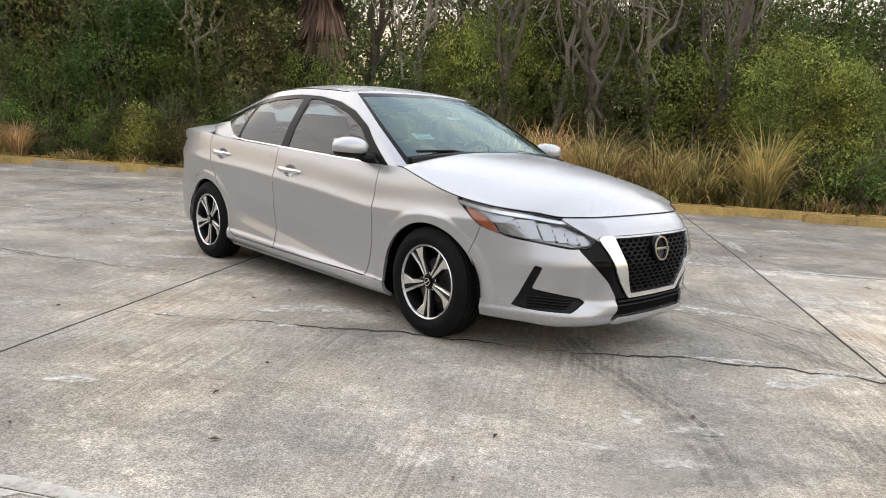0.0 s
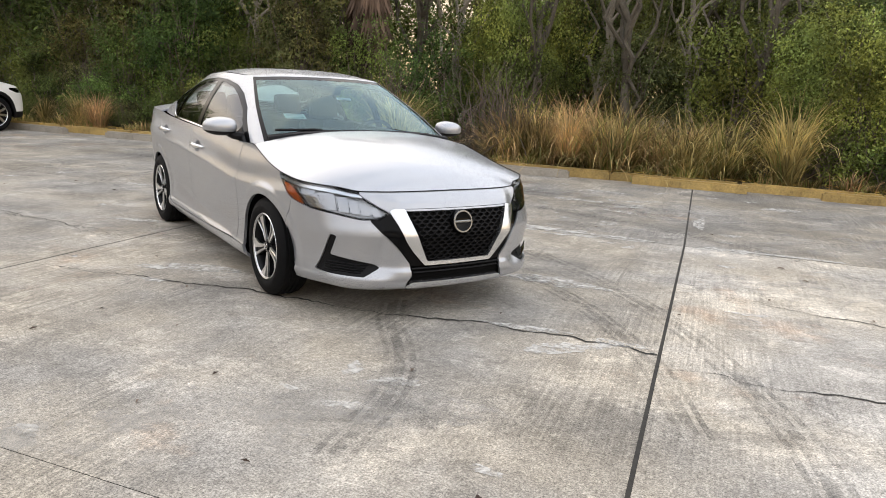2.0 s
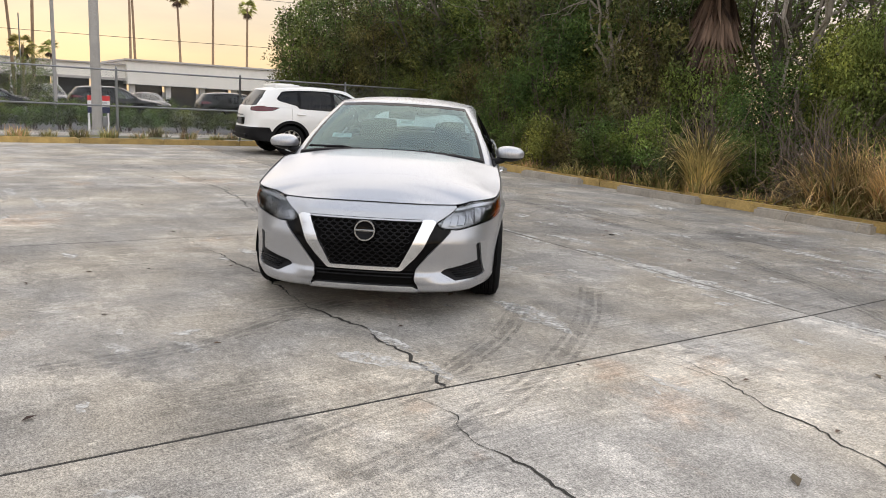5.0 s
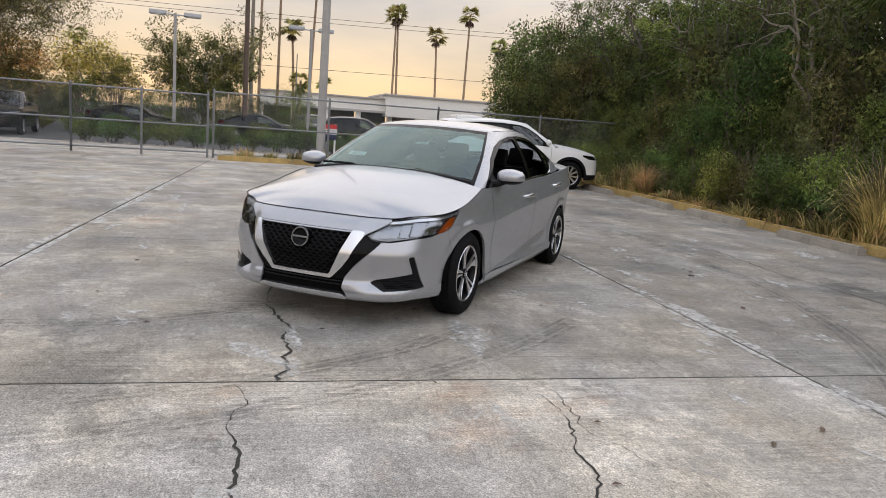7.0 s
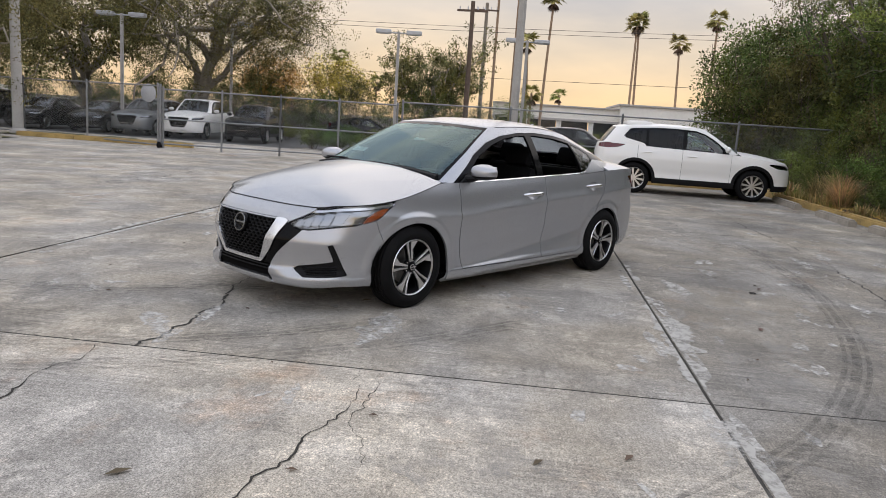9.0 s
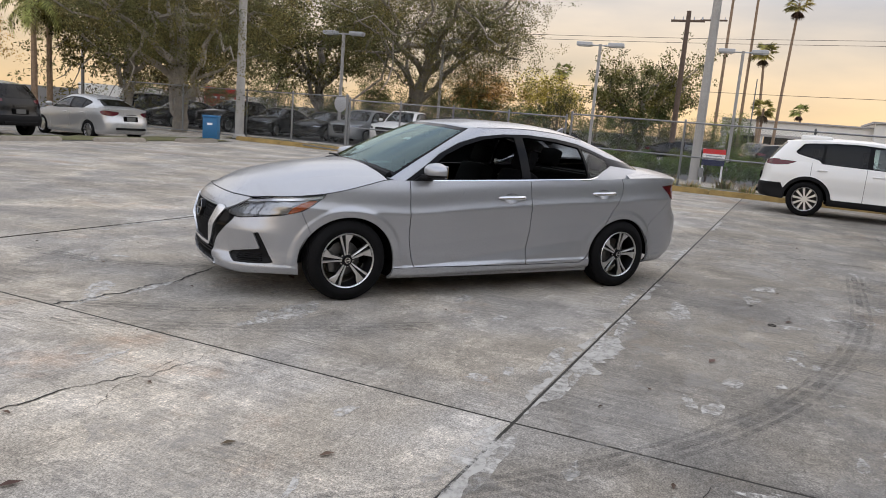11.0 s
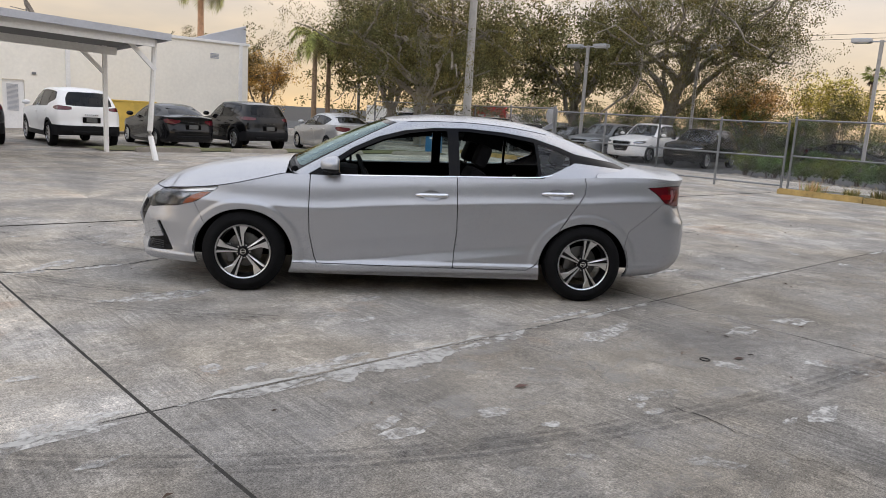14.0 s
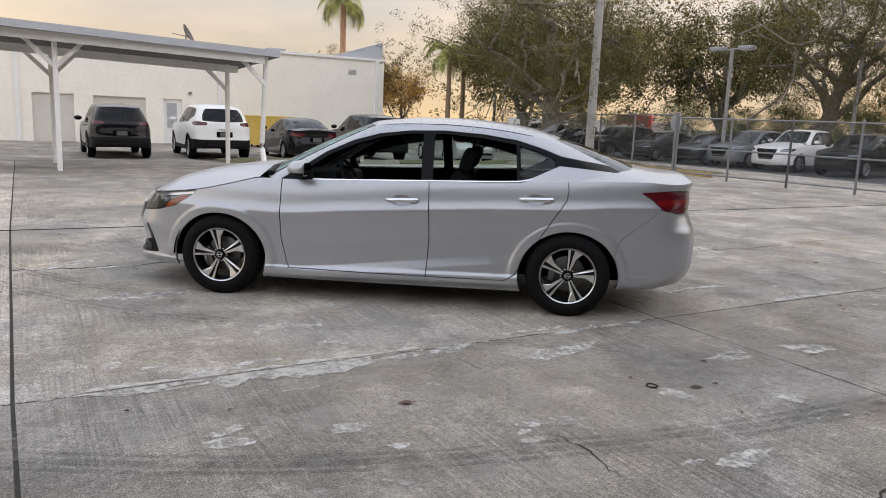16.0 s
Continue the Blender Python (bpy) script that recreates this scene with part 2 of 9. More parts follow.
def smooth_curve(xs, ys):
    """A monotone cubic through the points; a function of numpy arrays."""
    xs, ys = np.asarray(xs, float), np.asarray(ys, float)
    if xs[0] > xs[-1]:
        xs, ys = xs[::-1], ys[::-1]
    h, d = np.diff(xs), np.diff(ys) / np.diff(xs)
    g = np.zeros(len(xs))
    g[1:-1] = np.where(d[:-1] * d[1:] > 0, 2 * d[:-1] * d[1:] / np.where(np.abs(d[:-1] + d[1:]) < 1e-12, 1e-12, d[:-1] + d[1:]), 0)
    g[0], g[-1] = d[0], d[-1]

    def f(x):
        x = np.clip(np.asarray(x, float), xs[0], xs[-1])
        i = np.clip(np.searchsorted(xs, x, side="right") - 1, 0, len(h) - 1)
        t = (x - xs[i]) / h[i]
        return ((2 * t**3 - 3 * t**2 + 1) * ys[i] + (t**3 - 2 * t**2 + t) * h[i] * g[i]
                + (-2 * t**3 + 3 * t**2) * ys[i + 1] + (t**3 - t**2) * h[i] * g[i + 1])
    return f


def blur(a, times, axis=0, odd=None):
    """Smooths an array of positions along one axis. odd: components that change sign across both ends; else the ends stay."""
    a = np.moveaxis(np.array(a, float), axis, 0)
    for _ in range(times):
        if odd is None:
            a[1:-1] = 0.25 * a[:-2] + 0.5 * a[1:-1] + 0.25 * a[2:]
        else:
            flip = np.ones(a.shape[-1])
            flip[odd] = -1
            pad = np.concatenate([a[1:2] * flip, a, a[-2:-1] * flip])
            a = 0.25 * pad[:-2] + 0.5 * pad[1:-1] + 0.25 * pad[2:]
    return np.moveaxis(a, 0, axis)

# ---- car bodies: smooth skins cut into panels along drawn lines ----
class Skin:
    """Rows of (place, normal, two coordinates) and polygons on them."""
    def __init__(self, rows, faces):
        self.rows, self.faces = rows, faces


def grid_skin(P, u, v, outward):
    """A skin from a grid of places (nu, nv, 3) with coordinates u, v of the same grid; outward is a rough outside direction."""
    nu, nv = P.shape[:2]
    du, dv = np.gradient(P, axis=0), np.gradient(P, axis=1)
    N = np.cross(du, dv)
    L = np.linalg.norm(N, axis=2, keepdims=True)
    bad = L[..., 0] < 1e-9
    N = N / np.maximum(L, 1e-12)
    if bad.any():
        for j in range(nu):
            if bad[j].any():
                k = j + 1 if j < nu // 2 else j - 1
                N[j][bad[j]] = N[k][bad[j]]
    flip = (N * np.asarray(outward)).sum() < 0
    if flip:
        N = -N
    rows = np.concatenate([P.reshape(-1, 3), N.reshape(-1, 3), u.reshape(-1, 1), v.reshape(-1, 1)], axis=1)
    idx = np.arange(nu * nv).reshape(nu, nv)
    a, b, c, d = idx[:-1, :-1], idx[1:, :-1], idx[1:, 1:], idx[:-1, 1:]
    q = np.stack([a, d, c, b] if flip else [a, b, c, d], axis=-1).reshape(-1, 4)
    return Skin(rows, [tuple(x) for x in q.tolist()])


def keep(skin, f):
    """The part of a skin where f (one number a row) is below zero."""
    rows, made, out, cut = list(skin.rows), {}, [], None
    inside = f < 0
    for face in skin.faces:
        s = [inside[i] for i in face]
        if all(s):
            out.append(face)
        elif any(s):
            poly = []
            for i, j in zip(face, face[1:] + face[:1]):
                if inside[i]:
                    poly.append(i)
                if inside[i] != inside[j]:
                    key = (i, j) if i < j else (j, i)
                    if key not in made:
                        t = f[key[0]] / (f[key[0]] - f[key[1]])
                        made[key] = len(rows)
                        rows.append(skin.rows[key[0]] * (1 - t) + skin.rows[key[1]] * t)
                    poly.append(made[key])
            if len(poly) > 2:
                out.append(tuple(poly))
    return Skin(np.array(rows), out)


def in_polygon(pts, poly):
    """Signed distance (negative inside) of 2-D points to a closed polygon."""
    pts, poly = np.asarray(pts, float), np.asarray(poly, float)
    best, inside = np.full(len(pts), 1e9), np.zeros(len(pts), bool)
    for a, b in zip(poly, np.roll(poly, -1, axis=0)):
        e, w = b - a, pts - a
        t = np.clip((w @ e) / max(e @ e, 1e-12), 0, 1)
        best = np.minimum(best, np.linalg.norm(w - t[:, None] * e, axis=1))
        cross = ((a[1] <= pts[:, 1]) != (b[1] <= pts[:, 1]))
        with np.errstate(divide="ignore", invalid="ignore"):
            xi = a[0] + (pts[:, 1] - a[1]) * e[0] / (e[1] if e[1] else 1e-12)
        inside ^= cross & (pts[:, 0] < xi)
    return np.where(inside, -best, best)


AXES = {"xz": (0, 2), "yz": (1, 2), "xy": (0, 1), "pz": (6, 2), "uv": (6, 7)}


def dist(skin, plane, poly):
    return in_polygon(skin.rows[:, AXES[plane]], poly)


def carve(skin, plane, poly, gap=0.002):
    """Cuts a panel out of a skin: (panel, rest), with a gap between the two."""
    d = dist(skin, plane, poly)
    return keep(skin, d + gap), keep(skin, gap - d)


def panel(name, skins, material, parent, label="", sink=0.0, rim=0.014, mirror=False, both=False):
    """Links skins as one mesh whose borders are folded inwards by rim. mirror: on the other side; both: on both sides."""
    V, F, NL = [], [], []
    for skin in skins:
        used = sorted({i for f in skin.faces for i in f})
        if not used:
            continue
        back = {i: k for k, i in enumerate(used)}
        rows = skin.rows[used]
        faces = [tuple(back[i] for i in f) for f in skin.faces]
        N = rows[:, 3:6] / np.maximum(np.linalg.norm(rows[:, 3:6], axis=1, keepdims=True), 1e-9)
        P = rows[:, :3] - N * sink
        edges = {}
        for f in faces:
            for i, j in zip(f, f[1:] + f[:1]):
                edges[(i, j)] = 1
        rims = [(i, j) for (i, j) in edges if (j, i) not in edges] if rim else []
        if both or skin is skins[0]:
            rims = [(i, j) for i, j in rims if abs(P[i][1]) > 1e-4 or abs(P[j][1]) > 1e-4]
        for side in ((1, -1) if both else ((-1,) if mirror else (1,))):
            m = np.array([1, side, 1])
            o = len(V)
            V.extend(P * m)
            for f in faces:
                g = f if side > 0 else f[::-1]
                F.append(tuple(o + i for i in g))
                NL.extend(N[i] * m for i in g)
            for i, j in rims:
                k = len(V)
                a, b = P[i] * m, P[j] * m
                c, d = (P[j] - N[j] * rim) * m, (P[i] - N[i] * rim) * m
                V.extend((a, b, c, d))
                g = (k, k + 3, k + 2, k + 1) if side > 0 else (k, k + 1, k + 2, k + 3)
                nn = np.cross(d - a, c - a) if side > 0 else np.cross(b - a, c - a)
                ln = np.linalg.norm(nn)
                nn = nn / ln if ln > 1e-12 else N[i] * m
                F.append(g)
                NL.extend([nn] * 4)
    return link(name, V, F, material, parent, label, normals=NL)


def shell(spec, nu, nv):
    """The skins of half a car body (y above 0) from its spec: lower body, hood, deck, greenhouse, roof."""
    out = np.array(spec["plan"], float)
    k = np.concatenate([[0], np.cumsum(np.linalg.norm(np.diff(out, axis=0), axis=1))])
    fx, fy = smooth_curve(k, out[:, 0]), smooth_curve(k, out[:, 1])
    t = np.linspace(0, k[-1], 900)
    o = blur(np.stack([fx(t), fy(t)], 1), 160, odd=[1])
    p = np.concatenate([[0], np.cumsum(np.linalg.norm(np.diff(o, axis=0), axis=1))])
    pu = np.linspace(0, p[-1], nu)
    xy = np.stack([np.interp(pu, p, o[:, 0]), np.interp(pu, p, o[:, 1])], 1)
    xy[0, 1] = xy[-1, 1] = 0
    tan = np.gradient(xy, axis=0)
    tan /= np.linalg.norm(tan, axis=1, keepdims=True)
    nor = np.stack([-tan[:, 1], tan[:, 0]], 1) * -1
    nor[0], nor[-1] = (1, 0), (-1, 0)
    def p_x(x): return np.interp(-np.asarray(x, float), -o[:, 0], p)
    half = np.argmax(o[:, 1])
    def p_y(y): return np.interp(y, o[:half, 1], p[:half])
    def p_ry(y): return np.interp(-np.asarray(y, float), -o[half:, 1], p[half:])
    kind = {"x": p_x, "y": p_y, "r": p_ry}
    def knots(rows):
        q = [(float(kind[r[0]](r[1])), r[2]) for r in rows]
        return smooth_curve([a for a, _ in q], [b for _, b in q])
    zt, zb = knots(spec["top"])(pu), knots(spec["bottom"])(pu)
    zt = blur(zt[:, None], 6)[:, 0]
    w = np.linspace(0, 1, nv)
    Z = zb[:, None] + (zt - zb)[:, None] * w[None, :]
    X = np.repeat(xy[:, :1], nv, 1)
    wf = np.clip((nor[:, 0] - 0.15) / 0.6, 0, 1)
    wr = np.clip((-nor[:, 0] - 0.15) / 0.6, 0, 1)
    wf, wr = wf * wf * (3 - 2 * wf), wr * wr * (3 - 2 * wr)
    pf, ps, pr = (smooth_curve(*zip(*spec[q])) for q in ("front", "side", "rear"))
    cr = smooth_curve(*zip(*spec["crease"]))(X)
    low = np.clip((Z - 0.28) / 0.32, 0, 1)
    I = wf[:, None] * pf(Z) + wr[:, None] * pr(Z) + (1 - wf - wr)[:, None] * ps(Z - cr * (0.3 + 0.7 * low * low * (3 - 2 * low)))
    I = blur(blur(I[..., None], 3, 0), 1, 1)[..., 0]
    if "tuck" in spec:
        I = I + spec["tuck"](X, Z)
    if "scallop" in spec:
        I = I + (1 - wf - wr)[:, None] * spec["scallop"](X, Z)
    R = spec["arch"]
    for wx in spec["axles"]:
        r = np.hypot((X - wx) / spec.get("arch_wide", 1.0), Z - spec["hub"])
        lift = np.clip((R + 0.085 - r) / 0.04, 0, 1)
        I = I - (1 - wf - wr)[:, None] * spec.get("flare", 0.012) * lift * lift * (3 - 2 * lift) * np.clip((Z - spec["hub"] + 0.12) / 0.1, 0, 1)
    P = np.stack([xy[:, :1] - nor[:, :1] * I, xy[:, 1:] - nor[:, 1:] * I, Z], axis=2)
    if "beak" in spec:
        P[..., 0] += spec["beak"](P[..., 1], P[..., 2]) * (X > 0)
    P[0, :, 1] = P[-1, :, 1] = 0
    U = np.repeat(pu[:, None], nv, 1)
    out_dir = np.concatenate([np.repeat(nor[:, None, :], nv, 1), np.zeros((nu, nv, 1))], axis=2)
    lower = grid_skin(P, U, np.repeat(w[None], nu, 0), out_dir)
    top = P[:, -1]

    def cap(E, xs, zs, x0, x1, n, power=2.0, ridge=None):
        """A crowned lid from an edge to the centre line."""
        f = np.concatenate([[0], np.cumsum(np.linalg.norm(np.diff(E, axis=0), axis=1))])
        f /= f[-1]
        xc = x0 + (x1 - x0) * f
        zc = smooth_curve(xs, zs)(xc)
        t = np.linspace(0, 1, n)[None, :]
        XX, YY = E[:, :1] + (xc[:, None] - E[:, :1]) * t, E[:, 1:2] * (1 - t)
        order = np.argsort(E[:, 0], kind="stable")
        half = np.maximum(np.interp(XX, E[order, 0], E[order, 1]), 1e-4)
        side_z = np.interp(XX, E[order, 0], E[order, 2])
        mid_z = smooth_curve(xs, zs)(XX)
        ZZ = mid_z + (side_z - mid_z) * np.clip(YY / half, 0, 1) ** (power + 0.3)
        ZZ = ZZ + (E[:, 2:3] - ZZ[:, :1]) * (1 - t) ** 3
        if ridge:
            ZZ = ZZ + ridge(XX, YY)
        G = np.stack([XX, YY, ZZ], axis=2)
        return grid_skin(G, np.repeat(f[:, None], n, 1), np.repeat(t, len(f), 0), (0, 0, 1))

    hx, dx = spec["hood_back"], spec["deck_front"]
    eh = top[pu <= p_x(hx)]
    hood = cap(eh, *zip(*spec["hood"]), eh[0, 0], spec["hood_spine"], max(12, nv // 2 + 6), 2.0, spec.get("ridge"))
    ed = top[pu >= p_x(dx)]
    deck = cap(ed, *zip(*spec["deck"]), spec["deck_spine"], ed[-1, 0], max(10, nv // 2), 2.0)
    b, c = np.array(spec["glass_base"], float), np.array(spec["glass_top"], float)
    s = np.arange(len(b), dtype=float)
    su = np.linspace(0, len(b) - 1, int(nu * 0.8))
    B = np.stack([smooth_curve(s, b[:, i])(su) for i in range(3)], 1)
    T = np.stack([smooth_curve(s, c[:, i])(su) for i in range(3)], 1)
    B, T = blur(B, 30 * nu // 420 + 2, odd=[1]), blur(T, 30 * nu // 420 + 2, odd=[1])
    B[0, 1] = B[-1, 1] = T[0, 1] = T[-1, 1] = 0
    m = max(14, int(nv * 0.62))
    w2 = np.linspace(0, 1, m)[None, :, None]
    G = B[:, None] * (1 - w2) + T[:, None] * w2
    tg = np.gradient((B + T) / 2, axis=0)
    nn = np.stack([tg[:, 1], -tg[:, 0], 0 * tg[:, 0]], 1)
    nn /= np.maximum(np.linalg.norm(nn, axis=1, keepdims=True), 1e-9)
    nn[:, 2] = 0.35
    G = G + nn[:, None] * (4 * w2 * (1 - w2)) * spec.get("bulge", 0.022)
    G[0, :, 1] = G[-1, :, 1] = 0
    house = grid_skin(G, np.repeat(su[:, None], m, 1), np.repeat(w2[0, :, 0][None], len(su), 0), nn[:, None] * np.ones((1, m, 1)))
    roof = cap(T, *zip(*spec["roof"]), T[0, 0], T[-1, 0], max(12, nv // 2), 2.4)
    return lower, hood, deck, house, roof, kind


def pts(kind, rows):
    """Corner points given by x, by y at the front or by y at the rear, and z, as points along the outline."""
    return [(float(kind[k](v)) if k != "-" else v, z) for k, v, z in rows]


def wheel(parent, x, y, z, side, R=0.316, rim_r=0.207, width=0.205, style="five", turn=0.0, n=64):
    """A wheel with its outer face at y, as a part of a car: tyre, rim, hub cap, brake disc."""
    bm = bmesh.new()
    hw = width / 2
    prof = [(rim_r + 0.004, -hw + 0.012), (rim_r + 0.022, -hw), (R - 0.055, -hw - 0.004), (R - 0.018, -hw + 0.01), (R - 0.004, -hw + 0.03)]
    for g in (-0.045, -0.015, 0.015, 0.045):
        prof += [(R, g - 0.011), (R, g + 0.009), (R - 0.007, g + 0.011), (R - 0.007, g + 0.014)]
    prof += [(R - 0.004, hw - 0.03), (R - 0.018, hw - 0.01), (R - 0.055, hw + 0.004), (R - 0.06, hw + 0.006), (rim_r + 0.022, hw), (rim_r + 0.004, hw - 0.012)]
    lathe(bm, prof, n)
    m = Matrix.Translation((x, y - side * hw, z)) @ pose(0, 0, 0, 0, 0, 0 if side > 0 else 180) @ pose(0, 0, 0, 0, turn, 0)
    w = part("wheel", bm, M_TYRE, parent, "black rubber tyre", smooth=True)
    w.matrix_local = m
    bm = bmesh.new()
    lathe(bm, [(rim_r + 0.006, -hw + 0.01), (rim_r - 0.006, -hw + 0.03), (rim_r - 0.02, 0.0), (rim_r - 0.014, hw - 0.03), (rim_r - 0.002, hw - 0.006)], n)
    part("rim_barrel", bm, M_DARKRIM, w, smooth=True)
    bm = bmesh.new()
    lathe(bm, [(rim_r - 0.006, hw - 0.014), (rim_r - 0.004, hw - 0.008), (rim_r + 0.003, hw - 0.004), (rim_r + 0.007, hw - 0.009)], n)
    part("rim_edge", bm, M_ALLOY, w, smooth=True)
    bm = bmesh.new()
    lathe(bm, [(0.0, -0.01), (0.13, -0.01), (0.135, -0.012), (0.135, -0.03), (0.0, -0.03)], 40)
    part("brake_disc", bm, M_DISC, w, smooth=True)
    if style == "five":
        bm = bmesh.new()
        lathe(bm, [(0.0, hw - 0.03), (0.04, hw - 0.03), (0.052, hw - 0.036), (0.058, hw - 0.06)], 32)
        for k in range(5):
            a0 = radians(90 + 72 * k)
            poly = [(0.035, -0.022), (0.10, -0.022), (rim_r - 0.01, -0.034), (rim_r - 0.02, 0.070), (0.13, 0.033), (0.035, 0.022)]
            ca, sa = math.cos(a0), math.sin(a0)
            prism(bm, poly, hw - 0.055, hw - 0.03, lambda r, q, h: (r * ca - q * sa, h + (0.004 if r > 0.15 else -0.004), r * sa + q * ca))
        part("dark_spoke_bed", bm, M_DARKRIM, w)
        for k in range(5):
            a0 = radians(90 + 72 * k)
            ca, sa = math.cos(a0), math.sin(a0)
            for poly in ([(0.042, -0.014), (0.115, -0.021), (rim_r - 0.010, -0.036), (rim_r - 0.008, -0.018), (0.12, -0.0075), (0.042, -0.003)],
                         [(0.042, 0.003), (0.12, 0.0075), (rim_r - 0.008, 0.014), (rim_r - 0.022, 0.076), (0.135, 0.034), (0.042, 0.014)]):
                bm = bmesh.new()
                prism(bm, poly, hw - 0.035, hw - 0.024, lambda r, q, h: (r * ca - q * sa, h + (0.010 if r > 0.15 else 0.0), r * sa + q * ca))
                part("spoke", bm, M_ALLOY, w)
        bm = bmesh.new()
        lathe(bm, [(0.0, hw - 0.017), (0.026, hw - 0.018), (0.029, hw - 0.024), (0.029, hw - 0.04)], 32)
        cap_ = part("hub_cap", bm, M_GLOSSBLACK, w, smooth=True)
        bm = bmesh.new()
        lathe(bm, [(0.018, hw - 0.017), (0.0185, hw - 0.0145), (0.0225, hw - 0.0145), (0.023, hw - 0.018)], 32)
        box(bm, 0, hw - 0.016, 0, 0.046, 0.004, 0.006)
        part("emblem", bm, M_CHROME, cap_)
        bm = bmesh.new()
        box(bm, 0.115, 0.0, 0.0, 0.055, 0.06, 0.15, 0.015)
        part("brake_caliper", bm, M_DISC, w, "grey brake caliper", smooth=True)
        for k in range(5):
            a0 = radians(54 + 72 * k)
            bm = bmesh.new()
            lathe(bm, [(0.0, hw - 0.034), (0.008, hw - 0.034), (0.009, hw - 0.05)], 8, Matrix.Translation((0.047 * math.cos(a0), 0, 0.047 * math.sin(a0))))
            part("wheel_nut", bm, M_CHROME, w)
    else:
        bm = bmesh.new()
        lathe(bm, [(0.0, hw - 0.075), (rim_r - 0.01, hw - 0.07), (rim_r - 0.008, hw - 0.078), (0.0, hw - 0.083)], n)
        part("dark_wheel_back", bm, M_DARKRIM, w, smooth=True)
        ns = 10 if style == "ten" else 6
        bm = bmesh.new()
        lathe(bm, [(0.0, hw - 0.022), (0.05, hw - 0.024), (0.06, hw - 0.045)], 24)
        part("hub_cap", bm, M_ALLOY, w, smooth=True)
        for k in range(ns):
            a0 = 6.28318 * (k + 0.25) / ns
            ca, sa = math.cos(a0), math.sin(a0)
            bm = bmesh.new()
            wd = 0.032 if ns == 6 else 0.021
            prism(bm, [(0.04, -wd * 0.7), (rim_r - 0.012, -wd * 1.2), (rim_r - 0.012, wd * 1.2), (0.04, wd * 0.7)], hw - 0.05, hw - 0.024,
                  lambda r, q, h: (r * ca - q * sa, h, r * sa + q * ca))
            part("spoke", bm, M_ALLOY, w)
    return w

# ---- the silver sedan ----
def edge_distance(skin, line):
    """How far each row of a skin lies from an open line of places, seen from above."""
    p, best = skin.rows[:, :2], np.full(len(skin.rows), 1e9)
    for a, b in zip(line[:-1, :2], line[1:, :2]):
        e, w = b - a, p - a
        t = np.clip((w @ e) / max(e @ e, 1e-12), 0, 1)
        best = np.minimum(best, np.linalg.norm(w - t[:, None] * e, axis=1))
    return best


def near(skin, plane, line):
    """How far each row of a skin lies from an open line on it."""
    p, best = skin.rows[:, AXES[plane]], np.full(len(skin.rows), 1e9)
    for a, b in zip(np.array(line, float)[:-1], np.array(line, float)[1:]):
        e, w = b - a, p - a
        t = np.clip((w @ e) / max(e @ e, 1e-12), 0, 1)
        best = np.minimum(best, np.linalg.norm(w - t[:, None] * e, axis=1))
    return best


def largest(skin):
    """The largest connected piece of a skin."""
    root = {}

    def find(i):
        while root.setdefault(i, i) != i:
            root[i] = root[root[i]]
            i = root[i]
        return i
    for f in skin.faces:
        a = find(f[0])
        for i in f[1:]:
            root[find(i)] = a
    count = {}
    for f in skin.faces:
        count[find(f[0])] = count.get(find(f[0]), 0) + 1
    best = max(count, key=count.get)
    return Skin(skin.rows, [f for f in skin.faces if find(f[0]) == best])


def nose_forward(y, z):
    """How far the middle of the nose stands before the bumper corners."""
    a, b = np.clip((0.50 - np.abs(y)) / 0.13, 0, 1), np.clip((z - 0.24) / 0.06, 0, 1)
    c = np.clip((0.80 - z) / 0.10, 0, 1)
    return 0.038 * a * a * (3 - 2 * a) * b * c


def door_scallop(x, z):
    """The hollow that rises along the foot of the doors."""
    line = 0.262 + 0.125 * (0.66 - x)
    w = np.clip((0.85 - x) / 0.2, 0, 1) * np.clip((x + 1.0) / 0.25, 0, 1)
    return 0.013 * w * np.clip(1 - np.abs(z - line) / np.where(z > line, 0.16, 0.075), 0, 1)


def corner_tuck(x, z):
    """The bumper corners draw in below the wheel openings' middle."""
    ends = np.clip((x - 1.60) / 0.12, 0, 1) * np.clip((2.16 - x) / 0.18, 0, 1) + np.clip((-1.62 - x) / 0.12, 0, 1) * np.clip((x + 2.3) / 0.2, 0, 1)
    return 0.045 * ends * np.clip((0.34 - z) / 0.16, 0, 1) ** 1.4


